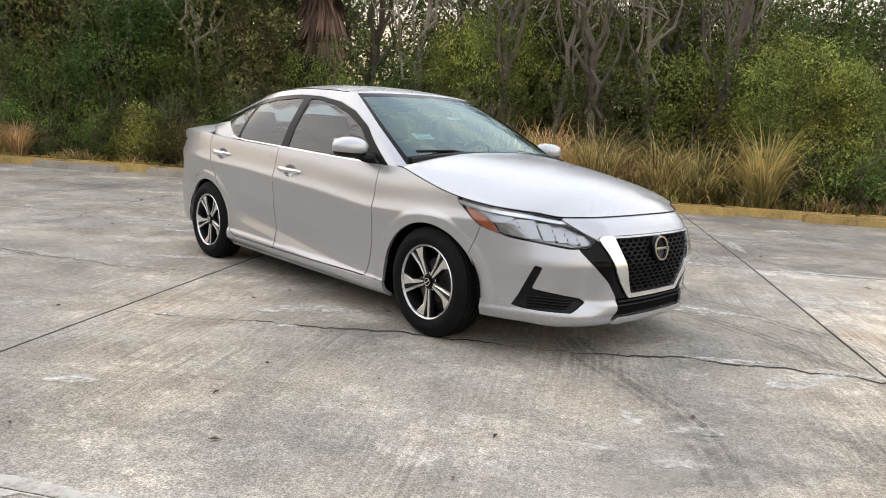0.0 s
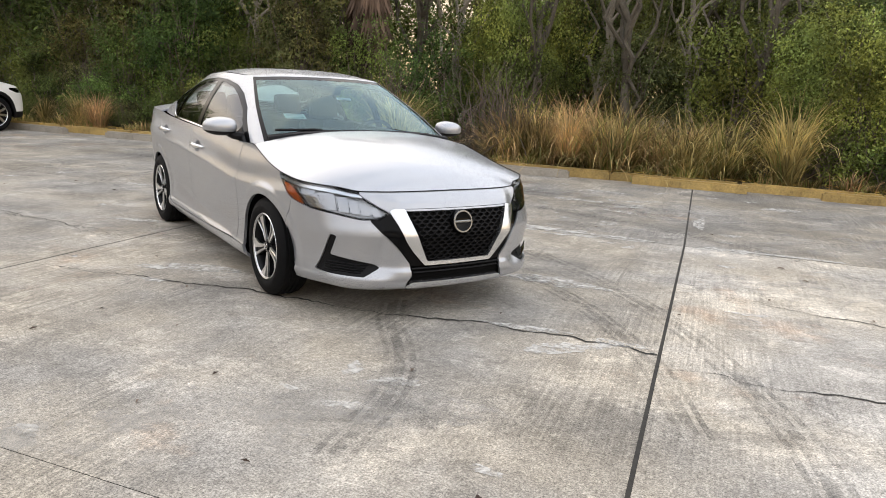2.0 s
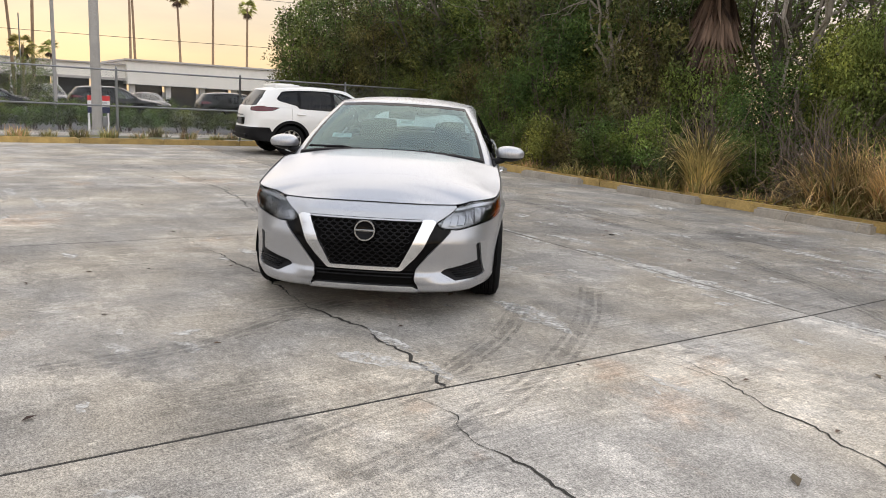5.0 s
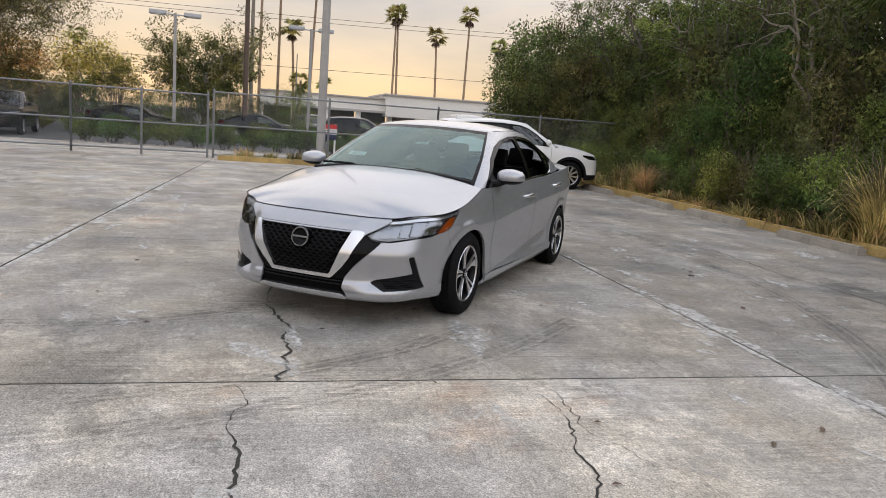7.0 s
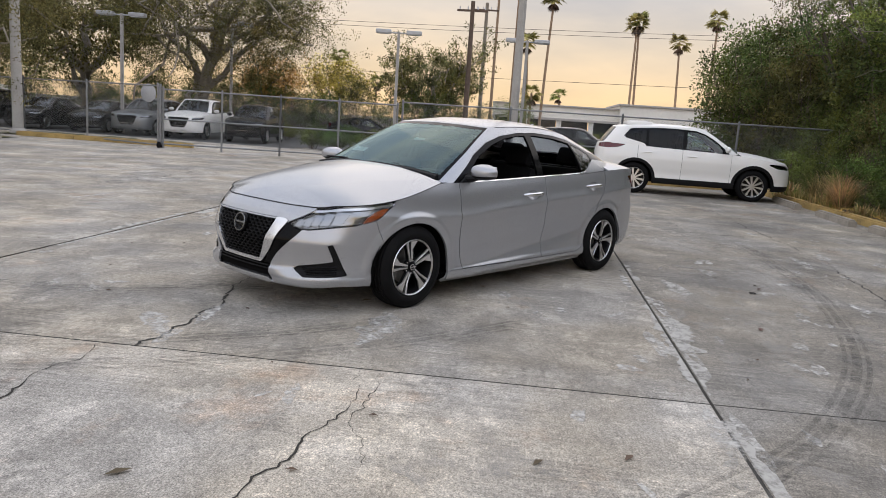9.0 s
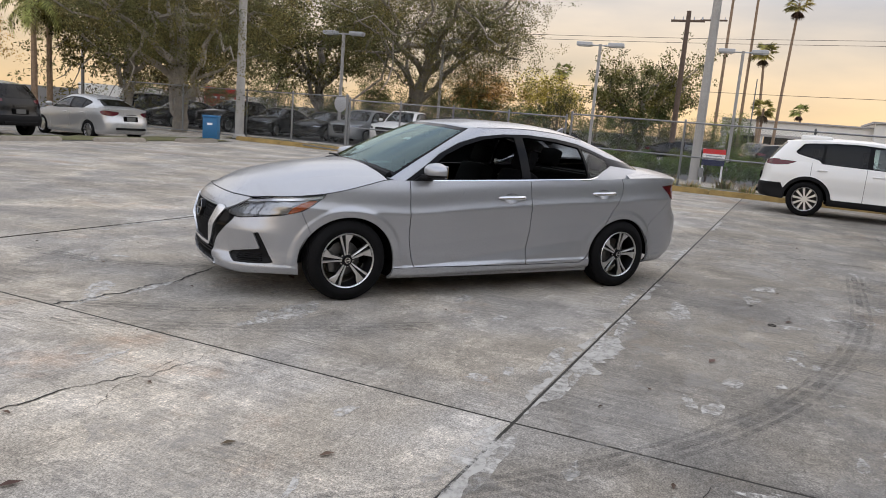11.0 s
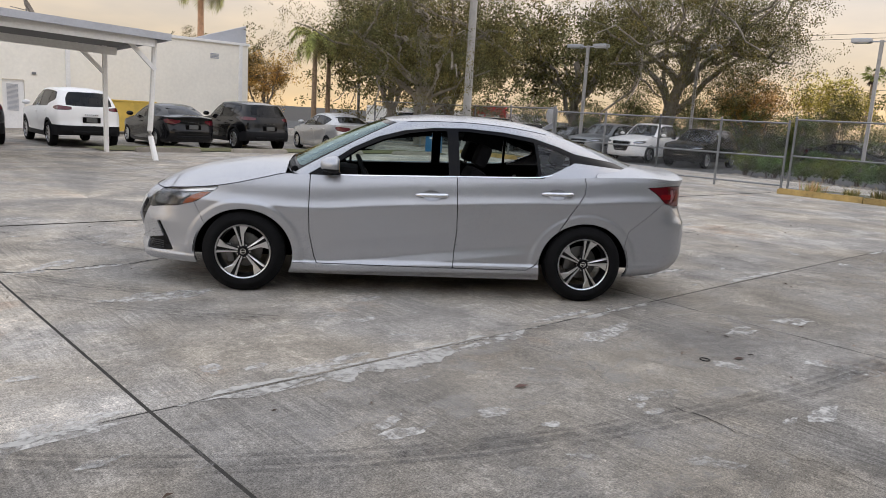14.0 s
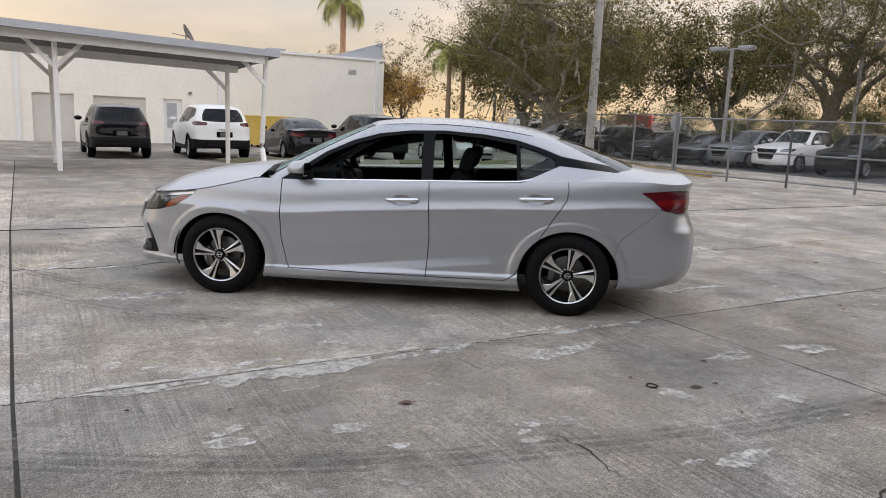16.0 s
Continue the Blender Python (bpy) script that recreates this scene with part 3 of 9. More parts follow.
SEDAN = dict(
    plan=[(2.255, 0), (2.248, 0.2), (2.215, 0.42), (2.13, 0.62), (1.99, 0.765), (1.78, 0.85), (1.40, 0.893), (0.8, 0.905), (0, 0.908), (-0.8, 0.908),
          (-1.4, 0.898), (-1.8, 0.862), (-2.08, 0.79), (-2.27, 0.64), (-2.36, 0.4), (-2.385, 0)],
    top=[("y", 0.0, 0.752), ("y", 0.35, 0.750), ("y", 0.62, 0.745), ("x", 1.98, 0.765), ("x", 1.78, 0.785), ("x", 1.58, 0.808), ("x", 1.43, 0.836), ("x", 1.18, 0.898),
         ("x", 1.03, 0.932), ("x", 0.82, 0.932), ("x", 0.4, 0.942), ("x", 0.0, 0.956), ("x", -0.8, 0.985), ("x", -1.2, 1.005), ("x", -1.5, 1.025), ("x", -1.9, 1.035),
         ("x", -2.15, 1.02), ("r", 0.5, 1.035), ("r", 0.0, 1.055)],
    bottom=[("y", 0.0, 0.185), ("y", 0.5, 0.185), ("x", 1.95, 0.205), ("x", 1.7, 0.20), ("x", 1.0, 0.155), ("x", -1.0, 0.165), ("x", -1.72, 0.205), ("x", -2.1, 0.235), ("r", 0.0, 0.26)],
    front=[(0.15, 0.12), (0.18, 0.05), (0.197, 0.004), (0.225, -0.006), (0.250, -0.008), (0.257, -0.006), (0.312, 0.029), (0.319, 0.034), (0.332, 0.035), (0.497, 0.0105), (0.505, 0.0085), (0.52, 0.010), (0.58, 0.026), (0.64, 0.045), (0.69, 0.072), (0.73, 0.10), (0.76, 0.135)],
    side=[(0.10, 0.085), (0.16, 0.056), (0.182, 0.022), (0.20, 0.012), (0.244, 0.010), (0.252, 0.012), (0.262, 0.022), (0.30, 0.026), (0.36, 0.030), (0.46, 0.023), (0.60, 0.011), (0.675, 0.001), (0.69, 0.0), (0.70, 0.003), (0.75, 0.017),
          (0.85, 0.034), (0.93, 0.058), (0.99, 0.083), (1.06, 0.12)],
    rear=[(0.2, 0.12), (0.26, 0.07), (0.32, 0.025), (0.42, 0.002), (0.55, 0.0), (0.64, 0.006), (0.72, 0.04), (0.80, 0.065), (0.95, 0.07), (1.02, 0.05), (1.06, 0.055)],
    crease=[(2.0, 0.03), (1.4, 0.0), (0.86, -0.015), (0.33, 0.025), (-0.2, 0.06), (-0.8, 0.095), (-1.26, 0.112), (-1.72, 0.145), (-2.0, 0.15)],
    arch=0.353, arch_wide=1.07, hub=0.295, axles=(1.356, -1.356), flare=0.011, beak=nose_forward, scallop=door_scallop, tuck=corner_tuck,
    hood_back=1.04, hood_spine=1.06, hood=[(1.0, 1.030), (1.2, 1.012), (1.45, 0.982), (1.7, 0.935), (1.9, 0.880), (2.02, 0.832), (2.10, 0.782), (2.14, 0.752)],
    deck_front=-1.40, deck_spine=-1.70, deck=[(-1.7, 1.14), (-1.9, 1.115), (-2.1, 1.092), (-2.24, 1.085), (-2.33, 1.055)],
    glass_base=[(1.12, 0, 0.985), (1.09, 0.35, 0.98), (1.03, 0.68, 0.945), (0.92, 0.80, 0.925), (0.6, 0.826, 0.937), (0, 0.832, 0.956), (-0.8, 0.832, 0.985), (-1.2, 0.818, 1.00),
                (-1.5, 0.775, 1.02), (-1.75, 0.67, 1.035), (-1.90, 0.4, 1.08), (-1.95, 0, 1.095)],
    glass_top=[(0.27, 0, 1.395), (0.25, 0.28, 1.39), (0.20, 0.50, 1.378), (0.10, 0.565, 1.376), (-0.05, 0.588, 1.385), (-0.35, 0.598, 1.392), (-0.70, 0.585, 1.375), (-0.95, 0.555, 1.345),
               (-1.10, 0.51, 1.322), (-1.17, 0.44, 1.318), (-1.22, 0.25, 1.328), (-1.235, 0, 1.335)],
    roof=[(0.27, 1.395), (0.1, 1.418), (-0.15, 1.442), (-0.45, 1.445), (-0.8, 1.425), (-1.05, 1.385), (-1.235, 1.335)],
    bulge=0.024,
)


def seat(parent, x, y, high=True):
    bm = bmesh.new()
    box(bm, 0.0, 0, 0.42, 0.50, 0.50, 0.16, 0.05)
    s = part("seat_cushion", bm, M_CABIN, parent, smooth=True)
    s.matrix_local = pose(x, y, 0, 0, 0, 0)
    bm = bmesh.new()
    m = Matrix.Translation((-0.28, 0, 0.46)) @ pose(0, 0, 0, 0, -20, 0)
    box(bm, 0, 0, 0.28, 0.15, 0.48, 0.62, 0.06, m)
    b = part("seat_back", bm, M_CABIN, parent, smooth=True)
    b.matrix_local = pose(x, y, 0)
    if high:
        bm = bmesh.new()
        box(bm, 0, 0, 0.70, 0.11, 0.27, 0.19, 0.045, m)
        rod(bm, m @ Vector((0, 0.06, 0.55)), m @ Vector((0, 0.06, 0.66)), 0.008)
        rod(bm, m @ Vector((0, -0.06, 0.55)), m @ Vector((0, -0.06, 0.66)), 0.008)
        h = part("headrest", bm, M_CABIN, parent, smooth=True)
        h.matrix_local = pose(x, y, 0)


def sedan(place, nu=400, nv=84, colour=None):
    paint = colour or M_SILVER
    car = thing("sedan", place, "silver four-door sedan with black V-shaped grille parked on concrete", "car")
    lower, hood, deck, house, roof, kind = shell(SEDAN, nu, nv)
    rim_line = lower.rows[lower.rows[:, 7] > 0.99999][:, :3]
    # wheel openings
    for ax in SEDAN["axles"]:
        r = np.hypot((lower.rows[:, 0] - ax) / SEDAN["arch_wide"], (lower.rows[:, 2] - 0.295)) - SEDAN["arch"]
        lower = keep(lower, -r)
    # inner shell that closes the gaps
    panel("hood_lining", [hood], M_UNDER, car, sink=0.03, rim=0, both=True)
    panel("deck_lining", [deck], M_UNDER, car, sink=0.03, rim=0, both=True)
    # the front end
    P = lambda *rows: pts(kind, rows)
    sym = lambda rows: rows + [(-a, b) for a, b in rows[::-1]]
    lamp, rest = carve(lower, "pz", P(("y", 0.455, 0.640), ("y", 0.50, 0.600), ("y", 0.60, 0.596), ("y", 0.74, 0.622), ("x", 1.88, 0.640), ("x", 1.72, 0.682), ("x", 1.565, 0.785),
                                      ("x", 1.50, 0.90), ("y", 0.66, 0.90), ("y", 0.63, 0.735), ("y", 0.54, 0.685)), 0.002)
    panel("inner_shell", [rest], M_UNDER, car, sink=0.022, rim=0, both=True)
    grille, rest = carve(rest, "pz", sym(P(("y", 0.224, 0.357), ("y", 0.368, 0.652))), 0.001)
    vee, rest = carve(rest, "pz", sym(P(("y", 0.240, 0.329), ("y", 0.325, 0.42), ("y", 0.372, 0.485), ("y", 0.412, 0.57), ("y", 0.444, 0.625), ("y", 0.456, 0.650), ("y", 0.43, 0.664), ("y", 0.30, 0.664))), 0.0015)
    under, vee = carve(vee, "pz", sym(P(("y", 0.40, 0.70), ("y", 0.37, 0.6525))), 0.0)
    lip, rest = carve(rest, "pz", sym(P(("y", 0.350, 0.196), ("y", 0.352, 0.210), ("y", 0.315, 0.234))), 0.001)
    black, rest = carve(rest, "pz", sym(P(("y", 0.352, 0.212), ("y", 0.322, 0.275), ("y", 0.335, 0.345), ("y", 0.405, 0.431), ("y", 0.472, 0.506), ("y", 0.525, 0.56), ("y", 0.555, 0.592), ("y", 0.47, 0.640), ("y", 0.40, 0.62))), 0.0015)
    fog, rest = carve(rest, "pz", P(("y", 0.742, 0.508), ("y", 0.715, 0.500), ("y", 0.748, 0.385), ("y", 0.530, 0.338), ("y", 0.498, 0.318), ("y", 0.585, 0.268), ("x", 1.96, 0.281), ("x", 1.915, 0.290), ("x", 1.945, 0.34)), 0.001)
    bumper, rest = carve(rest, "pz", P(("-", -0.5, 0.1), ("x", 1.60, 0.1), ("x", 1.655, 0.52), ("x", 1.73, 0.682), ("x", 1.85, 0.655), ("x", 1.95, 0.72), ("y", 0.60, 0.66), ("y", 0.66, 0.85), ("-", -0.5, 0.85)), 0.0016)
    # sides
    fd, rest = carve(rest, "xz", [(0.855, 1.2), (0.862, 0.70), (0.855, 0.48), (0.815, 0.30), (0.79, 0.246), (-0.282, 0.246), (-0.30, 0.55), (-0.272, 1.2)], 0.0034)
    rd, rest = carve(rest, "xz", [(-0.272, 1.2), (-0.30, 0.55), (-0.282, 0.246), (-0.88, 0.252), (-0.955, 0.30), (-1.06, 0.47), (-1.20, 0.70), (-1.315, 0.88), (-1.325, 0.96), (-1.27, 1.2)], 0.0034)
    tl, rest = carve(rest, "pz", P(("x", -1.86, 0.958), ("x", -1.95, 0.905), ("x", -2.03, 0.835), ("x", -2.19, 0.80), ("r", 0.62, 0.80), ("r", 0.40, 0.88), ("r", 0.38, 0.945), ("r", 0.62, 0.968), ("x", -2.1, 0.973)), 0.0018)
    rb, rest = carve(rest, "pz", P(("x", -1.685, 0.1), ("x", -1.70, 0.50), ("x", -1.73, 0.60), ("x", -2.015, 0.835), ("x", -2.17, 0.795), ("r", 0.62, 0.79), ("r", 0.45, 0.66), ("r", 0.0, 0.655), ("-", 9.0, 0.655), ("-", 9.0, 0.1)), 0.0016)
    lid, rest = carve(rest, "pz", P(("r", 0.63, 0.655), ("r", 0.63, 0.80), ("r", 0.64, 0.975), ("r", 0.60, 1.2), ("-", 9.0, 1.2), ("-", 9.0, 0.655)), 0.0016)
    fe, rest = carve(rest, "xz", [(2.6, 1.3), (0.858, 1.3), (0.862, 0.70), (0.855, 0.48), (0.815, 0.30), (0.79, 0.246), (1.5, 0.246), (1.5, 0.1), (2.6, 0.1)], 0.0016)
    cups = {}
    for key, (cx, cz) in (("front", (-0.085, 0.817)), ("rear", (-1.09, 0.872))):
        src = fd if key == "front" else rd
        ring = [(cx + 0.078 * math.cos(6.2832 * k / 28), cz + 0.043 * math.sin(6.2832 * k / 28)) for k in range(28)]
        near_ = src.rows[(np.abs(src.rows[:, 0] - cx) < 0.12) & (np.abs(src.rows[:, 2] - cz) < 0.06)]
        A_ = np.c_[np.ones(len(near_)), near_[:, 0] - cx, near_[:, 2] - cz, (near_[:, 2] - cz) ** 2]
        cups[key] = (cx, cz, np.linalg.lstsq(A_, near_[:, 1], rcond=None)[0])
        if key == "front":
            fd = keep(fd, -dist(fd, "xz", ring))
        else:
            rd = keep(rd, -dist(rd, "xz", ring))
    panel("front_bumper", [bumper, under], paint, car, both=True)
    panel("rear_bumper", [rb], paint, car, both=True)
    panel("body_side", [rest], paint, car, "silver quarter panel and sill", rim=0.02)
    panel("body_side", [rest], paint, car, "silver quarter panel and sill", rim=0.02, mirror=True)
    for mir in (False, True):
        panel("front_fender", [largest(fe)], paint, car, mirror=mir, rim=0.02)
        d1 = panel("front_door", [fd], paint, car, mirror=mir)
        d2 = panel("rear_door", [rd], paint, car, mirror=mir)
        s = -1 if mir else 1
        door_handle(d1, *cups["front"], s, paint)
        door_handle(d2, *cups["rear"], s, paint)
        t = panel("tail_lamp", [tl], M_DARKRED, car, "dark red wraparound tail lamp", mirror=mir, sink=-0.004)
        inner = keep(tl, np.maximum(np.abs(tl.rows[:, 2] - 0.885 - 0.03 * 0) - 0.022, dist(tl, "xz", [(-1.98, 0.7), (-1.98, 1.0), (-2.6, 1.0), (-2.6, 0.7)])))
        panel("lamp_band", [inner], M_RED, t, "bright red lens band", mirror=mir, sink=-0.0065, rim=0.003)
        h = panel("headlamp", [lamp], M_LAMPLENS, car, "clear headlamp with amber marker", mirror=mir, sink=0.001, rim=0.006)
        h.visible_shadow = False
        panel("lamp_housing", [lamp], M_LAMPDARK, h, "dark grey lamp housing", mirror=mir, sink=0.028, rim=0)
        q = P(("x", 1.83, 0.650), ("x", 1.74, 0.680), ("x", 1.67, 0.718), ("x", 1.61, 0.764), ("x", 1.68, 0.757), ("x", 1.75, 0.730), ("x", 1.80, 0.695))
        panel("side_marker", [keep(lamp, dist(lamp, "pz", q))], M_AMBER, h, "amber side marker", mirror=mir, sink=0.006, rim=0.012)
        panel("light_guide", [keep(lamp, np.abs(lamp.rows[:, 7] - 0.966) - 0.014)], M_SATIN, h, "bright trim along the top edge", mirror=mir, sink=0.005, rim=0.012)
        low_line = P(("y", 0.535, 0.685), ("y", 0.465, 0.642), ("y", 0.50, 0.604), ("y", 0.60, 0.600), ("y", 0.74, 0.626), ("x", 1.86, 0.646))
        panel("lamp_bezel", [keep(lamp, near(lamp, "pz", low_line) - 0.0065)], M_GLOSSBLACK, h, "black lower edge of the lamp", mirror=mir, sink=0.006, rim=0.012)
        for i, yc in enumerate((0.530, 0.588, 0.646, 0.704, 0.765)):
            q = P(("y", yc - 0.038, 0.618 + 0.006 * i), ("y", yc + 0.012, 0.614 + 0.007 * i), ("y", yc + 0.044, 0.668 + 0.017 * i), ("y", yc - 0.010, 0.668 + 0.017 * i))
            cell = panel("reflector", [keep(lamp, dist(lamp, "pz", q))], M_WHITELAMP, h, "chrome reflector", mirror=mir, sink=0.012, rim=0.006)
            panel("reflector_edge", [keep(lamp, np.maximum(dist(lamp, "pz", q), near(lamp, "pz", [q[1], q[2]]) - 0.006))], M_BLACKPLASTIC, cell, "dark reflector edge", mirror=mir, sink=0.009, rim=0.006)
        for q in (P(("x", 1.985, 0.640), ("x", 1.88, 0.652), ("x", 1.86, 0.715), ("x", 1.93, 0.738)), P(("x", 1.86, 0.668), ("x", 1.815, 0.708), ("x", 1.765, 0.738), ("x", 1.83, 0.745), ("x", 1.90, 0.742))):
            panel("reflector", [keep(lamp, dist(lamp, "pz", q))], M_WHITELAMP, h, "chrome reflector", mirror=mir, sink=0.010, rim=0.006)
        f = panel("fog_surround", [fog], M_BLACKPLASTIC, car, "black fog lamp surround", mirror=mir, sink=0.012, rim=0.03)
        for k in range(4):
            bm = bmesh.new()
            tube(bm, [(float(np.interp(q, [0.42, 0.62, 0.765], [2.215, 2.13, 1.99])) - 0.030, s * q, 0.288 + 0.016 * k + 0.08 * (q - 0.6)) for q in np.linspace(0.585 - 0.012 * k, 0.745, 7)], 0.0045, 6)
            part("louvre", bm, M_GLOSSBLACK, f)
    # grille
    for mir in (False, True):
        panel("grille_surround", [keep(black, 0.33 - black.rows[:, 2])], M_GLOSSBLACK, car, "gloss black grille surround", sink=0.006, rim=0.03, mirror=mir)
    panel("lower_intake", [keep(black, black.rows[:, 2] - 0.332)], M_UNDER, car, "black lower air intake", sink=0.05, rim=0.0, both=True)
    panel("grille_frame", [vee], M_SATIN, car, "satin silver V-shaped grille frame", sink=-0.010, rim=0.03, both=True)
    panel("front_lip", [lip], M_SATIN, car, "bright lower lip strip", sink=-0.008, rim=0.03, both=True)
    g = panel("grille", [grille], M_UNDER, car, "black honeycomb grille", sink=0.045, rim=0.0, both=True)
    V, F = [], []
    a = 0.0275
    for r in range(18):
        for c in range(-12, 13):
            yc, zc = (c + 0.5 * (r % 2)) * a * 1.9, 0.655 - r * a * 0.86 * 0.9
            ring = []
            ok = True
            for rad, dx in ((1.02, 0.0), (0.80, 0.0), (0.70, -0.014)):
                for k in range(6):
                    ang = radians(60 * k)
                    yy, zz = yc + a * 1.06 * rad * math.cos(ang), zc + a * 0.52 * rad * math.sin(ang) * 1.15
                    lim = 0.222 + (zz - 0.352) / 0.30 * 0.146 - 0.003
                    if zz > 0.655 or zz < 0.356 or abs(yy) > lim:
                        ok = False
                    xf = 2.253 - 0.18 * abs(yy) ** 2 - float(np.interp(zz, [0.257, 0.312, 0.332, 0.505, 0.52, 0.58, 0.64, 0.69], [-0.012, 0.031, 0.035, 0.0085, 0.010, 0.026, 0.045, 0.072]))
                    ring.append((xf - 0.006 + dx + float(nose_forward(yy, zz)), yy, zz))
            if not ok:
                continue
            o = len(V)
            V += ring
            for k in range(6):
                n2 = (k + 1) % 6
                F.append((o + k, o + n2, o + 6 + n2, o + 6 + k))
                F.append((o + 6 + k, o + 6 + n2, o + 12 + n2, o + 12 + k))
    tagged(link("honeycomb", V, F, M_BLACKPLASTIC, g, "black honeycomb cells"), kind="stuff")
    for z in (0.268, 0.292, 0.316):
        bm = bmesh.new()
        w = 0.29 + (z - 0.26) * 0.5
        tube(bm, [(2.225 - 0.18 * q * q + float(nose_forward(q, z)), q, z) for q in np.linspace(-w, w, 13)], 0.005, 6)
        part("grille_bar", bm, M_BLACKPLASTIC, car)
    # round emblem
    bm = bmesh.new()
    lathe(bm, [(0.0, 0.012), (0.055, 0.010), (0.058, 0.012), (0.062, 0.022), (0.070, 0.022), (0.074, 0.010), (0.074, -0.03)], 48)
    em = part("emblem", bm, M_GLOSSBLACK, car, "round dark emblem with bright ring", smooth=True)
    em.matrix_local = Matrix.Translation((2.262, 0, 0.583)) @ pose(0, 0, 0, 0, 0, -90) @ pose(0, 0, 0, 10, 0, 0)
    bm = bmesh.new()
    lathe(bm, [(0.055, 0.016), (0.058, 0.026), (0.066, 0.026), (0.070, 0.018)], 48)
    box(bm, 0, 0.018, 0, 0.118, 0.012, 0.014, 0.003)
    part("emblem_ring", bm, M_DARKCHROME, em, "bright ring and bar", smooth=True)
    # hood, deck, roof
    panel("hood", [keep(hood, 0.0065 - edge_distance(hood, rim_line))], paint, car, both=True, rim=0.004)
    # added black tube draws the hood gap's shade as a dark line
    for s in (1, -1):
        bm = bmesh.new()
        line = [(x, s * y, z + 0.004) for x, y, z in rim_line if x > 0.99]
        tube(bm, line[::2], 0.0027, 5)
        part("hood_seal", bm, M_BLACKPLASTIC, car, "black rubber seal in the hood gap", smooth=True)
    panel("trunk_lid", [deck, lid], paint, car, both=True)
    panel("roof", [roof], paint, car, both=True, rim=0.01)
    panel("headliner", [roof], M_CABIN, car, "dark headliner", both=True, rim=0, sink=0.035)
    edge = house.rows[house.rows[:, 7] > 0.9999][:, :3]
    for s in (1, -1):
        bm = bmesh.new()
        line = [(x, s * y, z) for x, y, z in edge if y > 0.5 and -1.05 < x < 0.12]
        tube(bm, line[::3], 0.003, 5)
        part("roof_moulding", bm, M_BLACKPLASTIC, car, "black roof moulding", smooth=True)
    # greenhouse
    ws, rest = carve(house, "uv", [(-1, 0.015), (2.42, 0.015), (2.46, 0.5), (2.38, 0.975), (-1, 0.975)], 0.001)
    frit = keep(ws, -dist(ws, "uv", [(-1, 0.11), (2.24, 0.10), (2.30, 0.5), (2.22, 0.92), (-1, 0.92)]))
    clear = keep(ws, dist(ws, "uv", [(-1, 0.11), (2.24, 0.10), (2.30, 0.5), (2.22, 0.92), (-1, 0.92)]))
    for k, s in (("windshield", clear),):
        o = panel(k, [s], M_WINDSHIELD, car, "tinted windshield", sink=0.002, rim=0, both=True)
        o.visible_shadow = False
    panel("windshield_border", [frit], M_GLOSSBLACK, car, "black windshield border", sink=0.0015, rim=0.01, both=True)
    rw, rest = carve(rest, "uv", [(20, 0.03), (9.35, 0.03), (9.15, 0.5), (9.25, 0.95), (20, 0.95)], 0.001)
    o = panel("rear_window", [rw], M_REARGLASS, car, "tinted rear window", sink=0.002, rim=0, both=True)
    o.visible_shadow = False
    dlo = [(0.93, 0.90), (0.83, 0.962), (0.685, 1.055), (0.545, 1.150), (0.345, 1.245), (0.14, 1.305), (-0.10, 1.337), (-0.36, 1.347), (-0.66, 1.332), (-0.92, 1.298), (-1.12, 1.242), (-1.262, 1.190),
           (-1.43, 1.163), (-1.60, 1.137), (-1.84, 1.092), (-1.84, 1.070), (-1.558, 1.097), (-1.376, 1.113), (-1.25, 1.122), (-1.00, 1.005), (-0.86, 0.90)]
    trim, rest = carve(rest, "xz", dlo, 0.001)
    side = [(0.80, 0.90), (0.735, 0.972), (0.62, 1.055), (0.50, 1.138), (0.30, 1.226), (0.10, 1.285), (-0.10, 1.314), (-0.36, 1.322), (-0.66, 1.302), (-0.92, 1.264), (-1.08, 1.222), (-1.215, 1.170), (-1.215, 1.115), (-0.99, 0.90)]
    slots = {"front_window": [(0.655, 0.5), (0.655, 1.5), (-0.195, 1.5), (-0.235, 0.5)], "rear_window_side": [(-0.325, 0.5), (-0.285, 1.5), (-0.90, 1.5), (-0.975, 0.5)],
             "quarter_window": [(-1.005, 0.5), (-0.925, 1.5), (-1.6, 1.5), (-1.6, 0.5)]}
    for mir in (False, True):
        frame_ = trim
        for k, slot in slots.items():
            d = np.maximum(dist(trim, "xz", side), dist(trim, "xz", slot))
            d = np.maximum(d, 0.012 - trim.rows[:, 7])
            if mir or k == "quarter_window":  # the driver's side door panes are wound down
                g = panel("side_window", [keep(trim, d + 0.001)], M_REARGLASS if k == "quarter_window" else M_SIDEGLASS, car, "tinted side window", sink=0.005, rim=0, mirror=mir)
                g.visible_shadow = False
            frame_ = keep(frame_, 0.001 - np.maximum(np.maximum(dist(frame_, "xz", side), dist(frame_, "xz", slot)), 0.012 - frame_.rows[:, 7]))
        panel("window_frame", [frame_], M_GLOSSBLACK, car, "black window frame and pillars", sink=0.001, rim=0.02, mirror=mir)
        panel("cabin_pillar", [rest], paint, car, "silver roof pillars", rim=0.02, mirror=mir)
        # bright strip under the windows
        s = -1 if mir else 1
        bm = bmesh.new()
